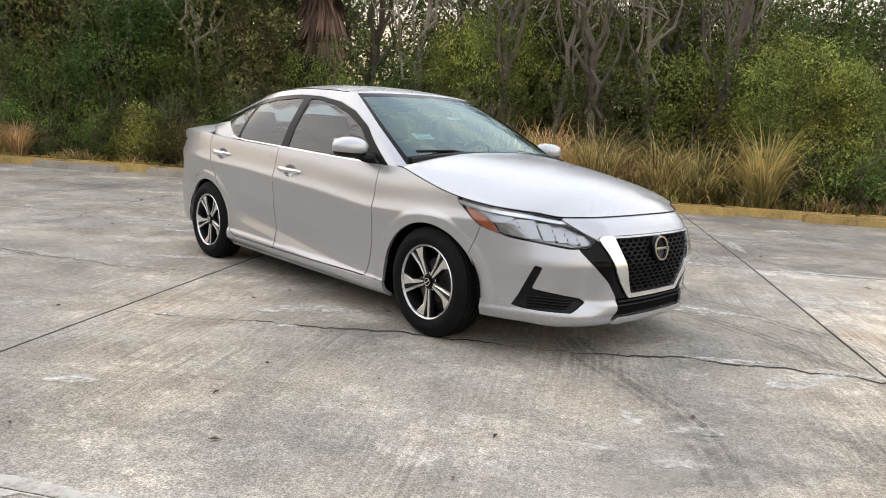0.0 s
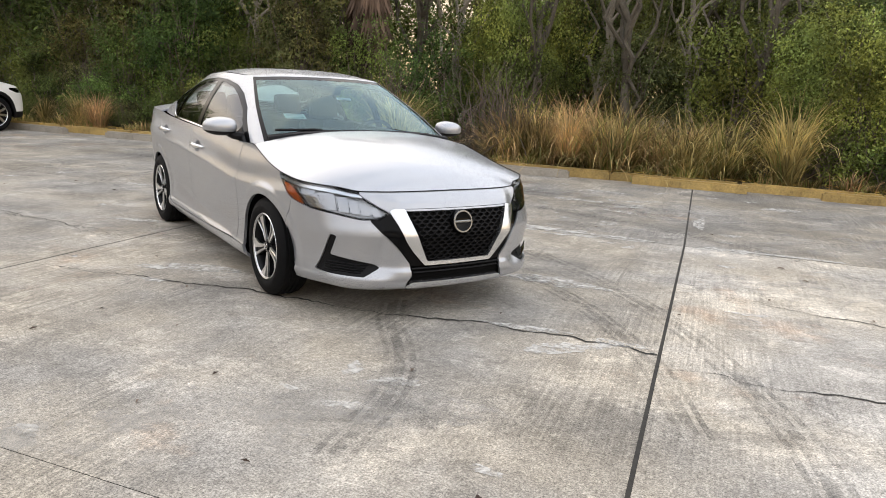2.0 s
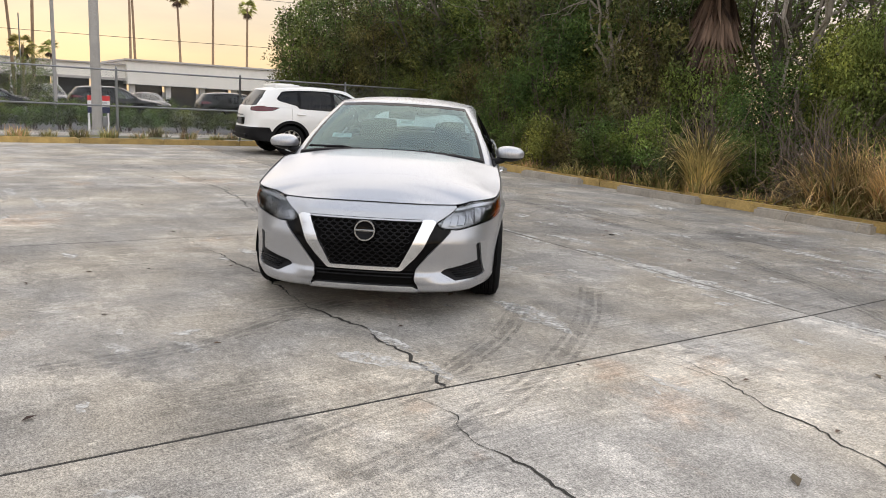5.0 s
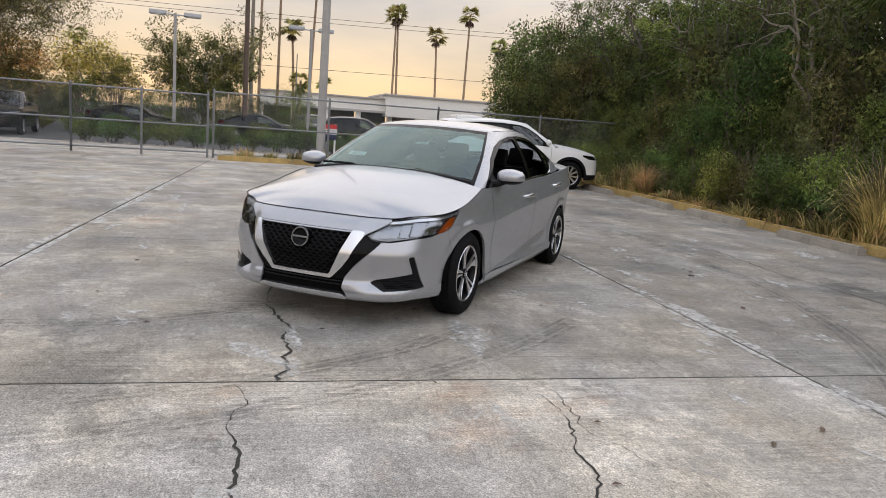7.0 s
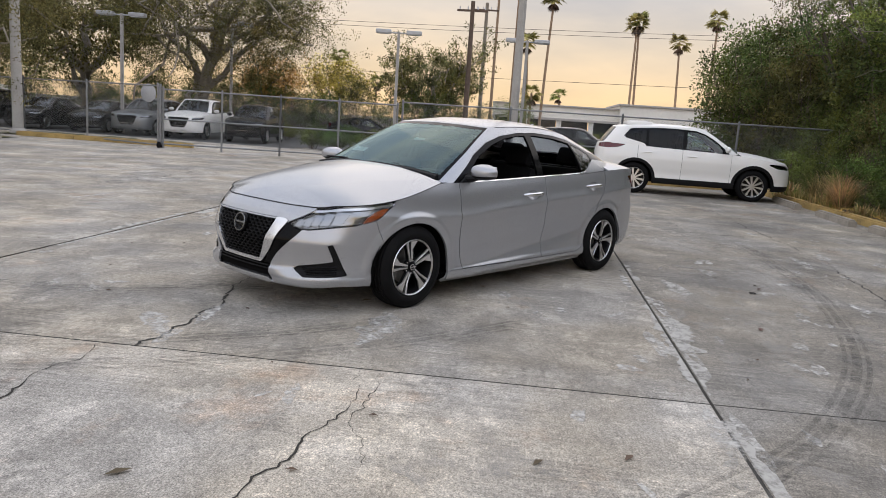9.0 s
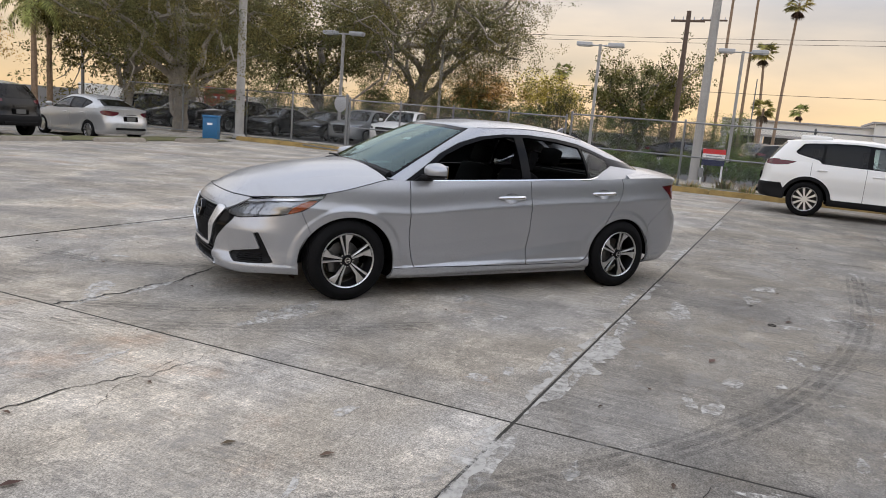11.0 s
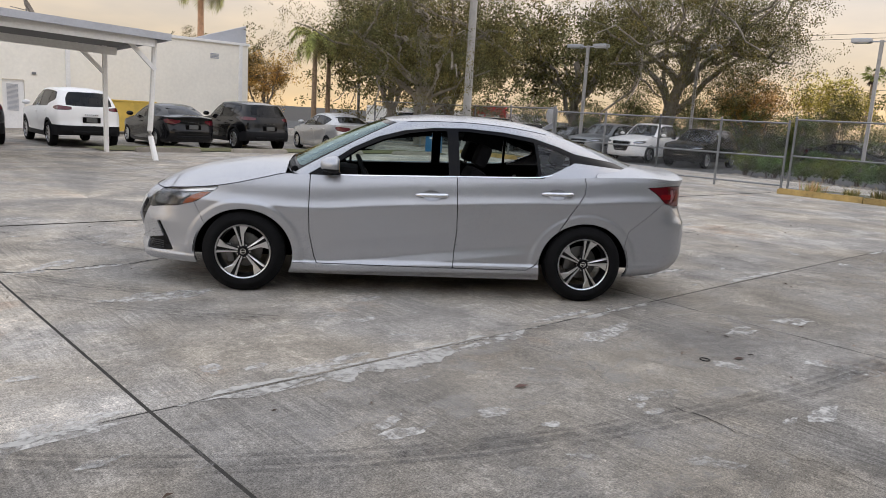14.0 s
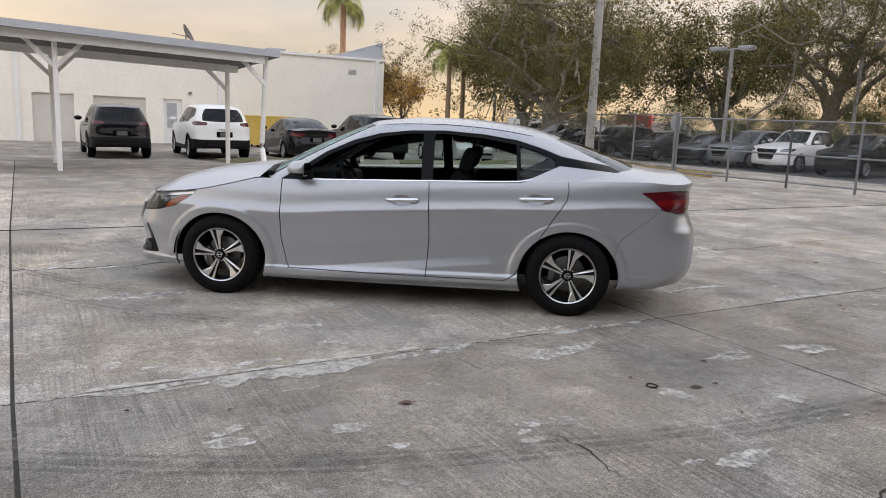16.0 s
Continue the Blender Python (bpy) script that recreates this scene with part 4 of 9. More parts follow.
        tube(bm, [(x, s * (np.interp(x, [-1.262, -1.2, -1.12, -1.04, -0.95, -0.8, 0.0, 0.6, 0.75], [0.702, 0.734, 0.776, 0.812, 0.829, 0.836, 0.838, 0.832, 0.822])), z) for x, z in
                  [(0.72, 0.934), (0.6, 0.938), (0.4, 0.944), (0.2, 0.951), (0, 0.959), (-0.2, 0.966), (-0.4, 0.974), (-0.6, 0.981), (-0.8, 0.988), (-0.95, 0.996), (-1.04, 1.014), (-1.12, 1.05), (-1.2, 1.09), (-1.262, 1.122)]], 0.0085, 6)
        part("belt_strip", bm, M_CHROME, car, "bright strip under the windows", smooth=True)
        mirror_housing(car, s, paint)
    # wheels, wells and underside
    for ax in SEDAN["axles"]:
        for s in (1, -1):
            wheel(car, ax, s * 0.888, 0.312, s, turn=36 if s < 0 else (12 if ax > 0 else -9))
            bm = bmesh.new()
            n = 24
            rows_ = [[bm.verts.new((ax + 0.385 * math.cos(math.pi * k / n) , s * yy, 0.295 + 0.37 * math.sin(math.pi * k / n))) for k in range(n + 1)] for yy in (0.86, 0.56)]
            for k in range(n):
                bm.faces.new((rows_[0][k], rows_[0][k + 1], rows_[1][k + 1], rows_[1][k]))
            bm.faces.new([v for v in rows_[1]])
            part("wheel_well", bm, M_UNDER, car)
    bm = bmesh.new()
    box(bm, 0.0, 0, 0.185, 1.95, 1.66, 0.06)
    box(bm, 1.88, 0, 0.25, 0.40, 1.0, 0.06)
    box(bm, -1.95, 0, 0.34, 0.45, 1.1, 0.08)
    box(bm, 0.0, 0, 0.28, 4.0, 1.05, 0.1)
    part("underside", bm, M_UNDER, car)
    # cabin
    bm = bmesh.new()
    box(bm, 0.82, 0, 0.80, 0.52, 1.52, 0.26, 0.07)
    box(bm, 0.60, 0.36, 0.94, 0.20, 0.42, 0.09, 0.03)
    part("dashboard", bm, M_TRIM, car, smooth=True)
    bm = bmesh.new()
    box(bm, 0.57, 0, 0.99, 0.02, 0.26, 0.15, 0.01)
    part("display_screen", bm, M_GLOSSBLACK, car)
    bm = bmesh.new()
    ring = [(0, 0.185 * math.cos(6.2832 * k / 28), 0.185 * math.sin(6.2832 * k / 28)) for k in range(29)]
    tube(bm, ring, 0.016, 8)
    box(bm, 0, 0, 0, 0.05, 0.16, 0.13, 0.02)
    for q in ((0, 0.17, 0), (0, -0.17, 0), (0, 0, -0.17)):
        rod(bm, (0, 0, 0), q, 0.015)
    st = part("steering_wheel", bm, M_TRIM, car, smooth=True)
    st.matrix_local = pose(0.43, 0.37, 0.90, 0, 24, 0)
    for x, y, hi in ((-0.02, 0.37, True), (-0.02, -0.37, True), (-0.88, 0.38, True), (-0.88, -0.38, True), (-0.88, 0.0, False)):
        seat(car, x, y, hi)
    bm = bmesh.new()
    box(bm, 0.2, 0, 0.50, 1.1, 0.22, 0.2, 0.04)
    box(bm, -1.50, 0, 0.98, 0.5, 1.15, 0.06, 0.02)
    part("console_and_shelf", bm, M_TRIM, car)
    bm = bmesh.new()
    box(bm, 0, 0, 0, 0.03, 0.23, 0.065, 0.012)
    mm = part("rear_view_mirror", bm, M_BLACKPLASTIC, car, smooth=True)
    mm.matrix_local = pose(0.36, 0, 1.285, 0, 12, 0)
    # stickers behind the windshield
    for nm, x, y, z, wd, ht in (("window_sticker", 0.775, -0.44, 1.105, 0.155, 0.062), ("window_tag", 0.53, 0.06, 1.232, 0.115, 0.034)):
        bm = bmesh.new()
        box(bm, 0, 0, 0, 0.003, wd, ht)
        stk = part(nm, bm, M_PAPER, car, "pale paper sticker behind the windshield")
        stk.matrix_local = pose(x, y, z, 0, -62, 0)
        for k in range(3):
            bm = bmesh.new()
            box(bm, 0.0025, 0, (0.3 - 0.3 * k) * ht, 0.001, wd * 0.8, ht * 0.08)
            part("print_line", bm, M_INK, stk)
    # wipers
    for y0, y1, x0, x1, z0, z1 in ((0.55, -0.05, 1.03, 0.985, 0.985, 1.018), (-0.12, -0.66, 1.04, 0.975, 0.995, 1.0)):
        bm = bmesh.new()
        tube(bm, [(x0, y0, z0), ((x0 + x1) / 2 - 0.01, (y0 + y1) / 2, (z0 + z1) / 2 + 0.03), (x1, y1, z1 + 0.02)], 0.009, 6)
        part("wiper", bm, M_BLACKPLASTIC, car)
    bm = bmesh.new()
    tube(bm, [(0.99, -0.72, 0.955), (1.03, -0.5, 0.985), (1.02, 0.0, 1.0), (1.03, 0.5, 0.985), (0.99, 0.72, 0.955)], 0.03, 8)
    part("cowl", bm, M_BLACKPLASTIC, car, smooth=True)
    bm = bmesh.new()
    prism(bm, [(-0.10, 0.0), (0.10, 0.0), (-0.08, 0.05), (-0.10, 0.05)], -0.012, 0.012, lambda a, b, h: (-1.13 + a, h, 1.352 + b - a * 0.3))
    part("roof_antenna", bm, paint, car)
    bm = bmesh.new()
    box(bm, -2.335, 0, 0.80, 0.01, 0.32, 0.16, 0.004)
    part("plate_holder", bm, M_BLACKPLASTIC, car)
    return car


def door_handle(door, x, z, fit_, s, paint):
    """A pull handle that bridges a bowl pressed into the door; fit_ gives the door's face there."""
    face = lambda u, w: fit_[0] + fit_[1] * u + fit_[2] * w + fit_[3] * w * w
    bm = bmesh.new()
    rings = []
    for r in (1.02, 0.9, 0.7, 0.45, 0.2):
        rings.append([bm.verts.new((x + 0.078 * r * math.cos(6.2832 * k / 28), s * (face(0.078 * r * math.cos(6.2832 * k / 28), 0.043 * r * math.sin(6.2832 * k / 28)) - 0.024 * (1 - min(r, 1.0) ** 2)), z + 0.043 * r * math.sin(6.2832 * k / 28))) for k in range(28)])
    for p, q in zip(rings, rings[1:]):
        for k in range(28):
            f = (p[k], p[(k + 1) % 28], q[(k + 1) % 28], q[k])
            bm.faces.new(f if s < 0 else f[::-1])
    bm.faces.new(rings[-1] if s < 0 else rings[-1][::-1])
    cup = part("handle_cup", bm, paint, door, "bowl pressed into the door", smooth=True)
    bm = bmesh.new()
    way = [(u, face(u, 0.0) + h_) for u, h_ in ((0.128, -0.004), (0.115, 0.008), (0.09, 0.017), (0.03, 0.024), (-0.03, 0.026), (-0.09, 0.022), (-0.115, 0.014), (-0.128, -0.004))]
    tube(bm, [(x + u, s * y, z + 0.004 - 0.02 * u) for u, y in way], [0.006, 0.012, 0.014, 0.015, 0.016, 0.017, 0.016, 0.008], 10)
    for v in bm.verts:
        v.co.z = z + (v.co.z - z) * 1.12
    h = part("handle", bm, M_SATIN, door, "satin silver pull handle", smooth=True)
    bm = bmesh.new()
    rod(bm, (x - 0.108, s * (face(-0.108, 0) + 0.026), z + 0.006), (x - 0.108, s * (face(-0.108, 0) + 0.031), z + 0.006), 0.006, n=10)
    part("lock_button", bm, M_BLACKPLASTIC, h)


def mirror_housing(car, s, paint):
    bm = bmesh.new()
    bmesh.ops.create_uvsphere(bm, u_segments=28, v_segments=16, radius=1.0)
    for v in bm.verts:
        c = v.co.copy()
        k = 1.0 - 0.18 * max(0, c.y)
        fx = c.x * (0.115 if c.x > 0 else 0.035)
        v.co = Vector((0.665 + fx, s * (0.945 + math.copysign(abs(c.y) ** 0.85, c.y) * 0.118), 1.022 + math.copysign(abs(c.z) ** 0.75, c.z) * 0.064 * k))
    if s < 0:
        bmesh.ops.reverse_faces(bm, faces=bm.faces)
    up = [f for f in bm.faces if f.calc_center_median().z < 0.994]
    for f in up:
        f.material_index = 1
    h = part("door_mirror", bm, [paint, M_BLACKPLASTIC], car, "silver mirror cap on black foot", smooth=True)
    bm = bmesh.new()
    tube(bm, [(0.73, s * 0.80, 0.955), (0.72, s * 0.87, 0.965), (0.69, s * 0.91, 0.985)], [0.032, 0.026, 0.022], 8)
    prism(bm, [(0.62, 0.93), (0.83, 0.925), (0.66, 1.02)], s * 0.79, s * 0.835, lambda a, b, h_: (a, h_ - s * (b - 0.93) * 0.5, b))
    part("mirror_foot", bm, M_BLACKPLASTIC, h, smooth=True)
    bm = bmesh.new()
    box(bm, 0.633, s * 0.945, 1.022, 0.006, 0.17, 0.095, 0.002)
    part("mirror_glass", bm, M_CHROME, h)


SEDAN_AT = pose(-1.084, 5.735, 0, 0, 0, -35.7)
sedan(SEDAN_AT)

# ---- ground ----
def concrete(name, light=1.0):
    """Broomed concrete: fine lines along y, grit, cloudy stains and pale scuffs."""
    m = bpy.data.materials.new(name)
    m.use_nodes = True
    n, l = m.node_tree.nodes, m.node_tree.links
    b = n["Principled BSDF"]
    geo = n.new("ShaderNodeNewGeometry")
    info = n.new("ShaderNodeObjectInfo")

    def noise_at(scale, detail=5.0, rough=0.55, stretch=None):
        q = n.new("ShaderNodeTexNoise")
        q.inputs["Scale"].default_value, q.inputs["Detail"].default_value, q.inputs["Roughness"].default_value = scale, detail, rough
        if stretch:
            mp = n.new("ShaderNodeMapping")
            mp.inputs["Scale"].default_value = stretch
            l.new(geo.outputs["Position"], mp.inputs[0])
            l.new(mp.outputs[0], q.inputs["Vector"])
        else:
            l.new(geo.outputs["Position"], q.inputs["Vector"])
        return q.outputs["Fac"]

    def remap(v, a, b2, c, d):
        r = n.new("ShaderNodeMapRange")
        for k, x in zip(("From Min", "From Max", "To Min", "To Max"), (a, b2, c, d)):
            r.inputs[k].default_value = x
        l.new(v, r.inputs["Value"])
        return r.outputs[0]

    def times(*vs):
        out = vs[0]
        for v in vs[1:]:
            q = n.new("ShaderNodeMath")
            q.operation = "MULTIPLY"
            l.new(out, q.inputs[0])
            l.new(v, q.inputs[1])
            out = q.outputs[0]
        return out
    broom = noise_at(1.0, 3.0, 0.6, (55.0, 1.6, 1.0))
    broom_amount = remap(noise_at(0.7, 3.0), 0.42, 0.62, 0.0, 1.0)
    grit = noise_at(110.0, 4.0, 0.75)
    fleck = noise_at(26.0, 6.0, 0.75)
    cloud = noise_at(0.55, 6.0, 0.6)
    stain = noise_at(1.7, 7.0, 0.65)
    scuff = noise_at(5.0, 7.0, 0.7, (1.0, 0.55, 1.0))
    fac = times(remap(cloud, 0.36, 0.62, 0.76, 1.16), remap(stain, 0.38, 0.60, 0.78, 1.12), remap(grit, 0.33, 0.67, 0.42, 1.54), remap(fleck, 0.36, 0.64, 0.76, 1.22), remap(noise_at(60.0, 3.0, 0.7), 0.36, 0.64, 0.84, 1.16),
                remap(scuff, 0.635, 0.68, 1.0, 1.45), remap(noise_at(1.25, 12.0, 0.76), 0.535, 0.56, 0.94, 1.20), remap(noise_at(170.0, 2.0, 0.6), 0.60, 0.68, 1.0, 0.45), remap(noise_at(0.9, 8.0, 0.7), 0.56, 0.66, 1.0, 0.80), remap(info.outputs["Random"], 0, 1, 0.93, 1.07))
    bl = n.new("ShaderNodeMath")
    bl.operation = "MULTIPLY_ADD"
    l.new(remap(broom, 0.35, 0.65, -0.27, 0.19), bl.inputs[0])
    l.new(broom_amount, bl.inputs[1])
    bl.inputs[2].default_value = 1.0
    fac = times(fac, bl.outputs[0])
    tint = n.new("ShaderNodeMixRGB")
    tint.inputs[1].default_value = (0.345 * light, 0.322 * light, 0.290 * light, 1)
    tint.inputs[2].default_value = (0.405 * light, 0.360 * light, 0.296 * light, 1)
    l.new(remap(noise_at(0.8, 4.0), 0.4, 0.6, 0, 1), tint.inputs[0])
    sc = n.new("ShaderNodeVectorMath")
    sc.operation = "SCALE"
    rust = n.new("ShaderNodeMixRGB")
    rust.inputs[2].default_value = (0.40 * light, 0.30 * light, 0.22 * light, 1)
    l.new(remap(noise_at(0.6, 7.0, 0.7), 0.57, 0.68, 0.0, 0.8), rust.inputs[0])
    l.new(tint.outputs[0], rust.inputs[1])
    l.new(rust.outputs[0], sc.inputs[0])
    l.new(fac, sc.inputs["Scale"])
    l.new(sc.outputs[0], b.inputs["Base Color"])
    l.new(remap(stain, 0.35, 0.65, 0.78, 0.95), b.inputs["Roughness"])
    b.inputs["Specular IOR Level"].default_value = 0.2
    h = n.new("ShaderNodeMath")
    h.operation = "MULTIPLY_ADD"
    l.new(times(broom, broom_amount), h.inputs[0])
    h.inputs[1].default_value = 1.0
    l.new(grit, h.inputs[2])
    bp = n.new("ShaderNodeBump")
    bp.inputs["Strength"].default_value, bp.inputs["Distance"].default_value = 0.5, 0.006
    l.new(h.outputs[0], bp.inputs["Height"])
    l.new(bp.outputs[0], b.inputs["Normal"])
    return m


def veil(name, colour, cover, scale, rough=0.8, lo=0.38, hi=0.62):
    """A thin mark on the concrete that covers it in part."""
    m = bpy.data.materials.new(name)
    m.use_nodes = True
    n, l = m.node_tree.nodes, m.node_tree.links
    b, out = n["Principled BSDF"], n["Material Output"]
    b.inputs["Base Color"].default_value, b.inputs["Roughness"].default_value = (*colour, 1), rough
    geo, ns, r, tr, mix = (n.new("ShaderNode" + k) for k in ("NewGeometry", "TexNoise", "MapRange", "BsdfTransparent", "MixShader"))
    ns.inputs["Scale"].default_value, ns.inputs["Detail"].default_value, ns.inputs["Roughness"].default_value = scale, 6, 0.7
    r.inputs["From Min"].default_value, r.inputs["From Max"].default_value = lo, hi
    r.inputs["To Min"].default_value, r.inputs["To Max"].default_value = 0.0, cover
    l.new(geo.outputs["Position"], ns.inputs["Vector"])
    l.new(ns.outputs["Fac"], r.inputs["Value"])
    l.new(r.outputs[0], mix.inputs[0])
    l.new(tr.outputs[0], mix.inputs[1])
    l.new(b.outputs[0], mix.inputs[2])
    l.new(mix.outputs[0], out.inputs["Surface"])
    return m


M_CONC = concrete("broomed_concrete", 1.05)
M_CONC_PALE = concrete("beige_concrete", 1.30)
M_CONC_DARK = concrete("grey_concrete", 0.82)
M_ROAD = concrete("road_concrete", 1.25)
M_ASPHALT = mat("asphalt", (0.055, 0.055, 0.055), 0.85, vary=0.25, scale=0.6, bump=0.3, bump_scale=60)
M_EARTH = mat("leaf_litter", (0.075, 0.055, 0.03), 0.95, vary=0.45, scale=3, bump=0.6, bump_scale=30)
M_GRASSGROUND = mat("worn_grass", (0.10, 0.095, 0.035), 0.95, vary=0.4, scale=2.5, bump=0.6, bump_scale=50)
M_YELLOW = mat("worn_yellow_paint", (0.37, 0.255, 0.090), 0.7, vary=0.45, scale=5, bump=0.2, bump_scale=60, per_object=0.15)
M_STOP = mat("weathered_kerb_concrete", (0.30, 0.27, 0.23), 0.85, vary=0.3, scale=5, bump=0.3, bump_scale=60, per_object=0.12)
M_CRACK = mat("crack_dirt", (0.03, 0.027, 0.022), 0.95, vary=0.4, scale=15)
M_PALE = veil("pale_scuff", (0.60, 0.58, 0.54), 0.85, 14)
M_CRUST = veil("pale_crust", (0.42, 0.40, 0.37), 0.34, 3.2, lo=0.48, hi=0.60)
M_DARKPATCH = veil("dark_stain", (0.10, 0.098, 0.095), 0.20, 2.4, lo=0.44, hi=0.66)
M_MARK = veil("tyre_smear", (0.06, 0.06, 0.06), 0.30, 7)

LOT = -0.19


def lot_z(x, y):
    """Height of the apron, which falls away towards the workshop."""
    a, b = min(1.0, max(0.0, (-9.7 - y) / 2.6)), min(1.0, max(0.0, (x + 15.4) / 0.9))
    c = min(1.0, max(0.0, (y + 45) / 4))
    return (LOT + 0.010) * a * a * (3 - 2 * a) * b * c - 0.010


def drop(x):
    """How far the ground beyond the fence lies below the yard."""
    return -0.20 * min(1.0, max(0.0, (-17.0 - x) / 7.4))


def sheet(name, xs, ys, height, material, **tags):
    """One sheet of ground over a net of lines, with the height that a function gives."""
    V = [(x, y, height(x, y)) for x in xs for y in ys]
    k = len(ys)
    F = [(i * k + j, (i + 1) * k + j, (i + 1) * k + j + 1, i * k + j + 1) for i in range(len(xs) - 1) for j in range(k - 1)]
    return tagged(link(name, V, F, material, smooth=True), kind="structure", **tags)


LOT_X = [-15.5, -15.4, -15.1, -14.8, -14.5, -14.0, 0, 20, 40]
LOT_Y = [-45, -41, -24] + [-12.4 + 0.25 * k for k in range(12)] + [-9.3]
sheet("ground", [-900, -24.4, -17.0] + LOT_X + [40.5, 900], [-900] + LOT_Y + [900], lambda x, y: -0.035 + (lot_z(x, y) - 0.010 if -17 < x < 40.2 else 0.0) + drop(x) * 1.1, M_DIRT, label="dark bare earth under everything", category="ground")
sheet("road", [-24.5, -24.3, -17.0, -15.45], [-40, 40], lambda x, y: -0.012 + drop(x), M_ROAD, label="pale concrete drive beyond the fence", category="road")
sheet("far_parking", [-60, -24.4], [-60, 60], lambda x, y: -0.016 + drop(x), M_ASPHALT, label="dark asphalt parking beyond the hedge", category="road")
sheet("side_yard", LOT_X, LOT_Y, lot_z, M_CONC_DARK, label="grey concrete apron before the workshop", category="pavement")


def verge(name, x0, y0, x1, y1, z, material, label, seed, step=0.35, lift=0.07):
    """A strip of uneven soft ground."""
    r = random.Random(seed)
    nx, ny = max(2, int((x1 - x0) / step)), max(2, int((y1 - y0) / step))
    V = [(x0 + (x1 - x0) * i / nx, y0 + (y1 - y0) * j / ny, z + (lift * r.random() if 0 < i < nx and 0 < j < ny else 0)) for i in range(nx + 1) for j in range(ny + 1)]
    F = [(i * (ny + 1) + j, (i + 1) * (ny + 1) + j, (i + 1) * (ny + 1) + j + 1, i * (ny + 1) + j + 1) for i in range(nx) for j in range(ny)]
    return tagged(link(name, V, F, material, smooth=True), label=label, category="ground", kind="structure")


verge("verge", -24.0, 12.82, 40, 30, 0.06, M_EARTH, "leaf litter and bare earth under the thicket", 3)
verge("grass_strip", -17.6, 2.75, -15.55, 12.8, 0.05, M_GRASSGROUND, "worn yellowish grass strip beside the fence", 4)
verge("grass_strip_west", -18.6, -11.2, -16.7, -4.9, 0.03, M_GRASSGROUND, "worn grass strip along the fence", 5)
verge("grass_island", -15.2, -10.6, -3.0, -9.2, 0.02, M_GRASSGROUND, "worn grass strip before the parked cars", 6)

pavement = tagged(new("pavement"), "large broomed concrete slabs with dark joints", "pavement", kind="structure")
SLAB_X = [-15.40 + 4.35 * k for k in range(10)]
SLAB_Y = [-9.05, -1.95, 2.10, 7.54, 12.95]


def joint_y(j, x):
    """Where the joint across the yard runs; the third one lies a little askew."""
    return min(SLAB_Y[j], 12.84) - (0.032 * (x - 0.5) + 0.06 if j == 2 else 0.0)


def joint_x(v, y):
    """Where a joint along the yard runs; the one near x = 2 bends off towards the thicket."""
    return v + (float(np.interp(y, [2.1, 7.54, 12.95], [0.0, -0.06, -0.19])) if abs(v - 2.0) < 0.1 else 0.0)


def slab(xa, xb, j, material, lift):
    """One slab with chamfered upper edges, as its own mesh."""
    g, c = 0.008, 0.004
    y0, y1 = SLAB_Y[j], SLAB_Y[j + 1]
    low = [(joint_x(xa, y0) + g, joint_y(j, xa) + g), (joint_x(xb, y0) - g, joint_y(j, xb) + g), (joint_x(xb, y1) - g, joint_y(j + 1, xb) - g), (joint_x(xa, y1) + g, joint_y(j + 1, xa) - g)]
    if j == 1:
        low[2:] = [(x, y + g) for x, y in low[2:]]
    if j == 2:
        low[:2] = [(x, y - g - 0.003) for x, y in low[:2]]
    top = [(x + (c if k in (0, 3) else -c), y + (c if k < 2 else -c)) for k, (x, y) in enumerate(low)]
    V = [(x, y, -0.04) for x, y in low] + [(x, y, lift - c) for x, y in low] + [(x, y, lift) for x, y in top]
    F = [(8, 9, 10, 11)] + [(k + o, (k + 1) % 4 + o, (k + 1) % 4 + o + 4, k + o + 4) for o in (0, 4) for k in range(4)]
    return link("slab", V, F, material, pavement)


for i, (xa, xb) in enumerate(zip(SLAB_X, SLAB_X[1:])):
    for j in range(len(SLAB_Y) - 1):
        tone = M_CONC_PALE if xa > 1.9 and j < 3 else (M_CONC_DARK if j == 3 else M_CONC)
        slab(xa, xb, j, tone, 0.010 if j < 2 else 0.0)

for v in SLAB_X:
    rows_ = [(joint_x(v, y), y) for y in (-9.0, 2.1, 7.54, 12.8)]
    link("joint", [(x + e, y, -0.0025) for x, y in rows_ for e in (-0.014, 0.014)], [(2 * k, 2 * k + 1, 2 * k + 3, 2 * k + 2) for k in range(3)], M_CRACK, pavement, "dark dirt in the joint")
for j in range(len(SLAB_Y)):
    x0, x1 = SLAB_X[0], SLAB_X[-1]
    link("joint", [(x0, joint_y(j, x0) - 0.014, -0.0032), (x1, joint_y(j, x1) - 0.014, -0.0032), (x1, joint_y(j, x1) + 0.014, -0.0032), (x0, joint_y(j, x0) + 0.014, -0.0032)], [(0, 1, 2, 3)], M_CRACK, pavement, "dark dirt in the joint")
x0, x1 = SLAB_X[0], SLAB_X[-1]
link("joint_face", [(x0, joint_y(2, x0) + 0.0015, -0.004), (x1, joint_y(2, x1) + 0.0015, -0.004), (x1, joint_y(2, x1) + 0.0015, 0.0085), (x0, joint_y(2, x0) + 0.0015, 0.0085)], [(0, 1, 2, 3)], M_CRACK, pavement, "dark dirty face of the raised slab edge")


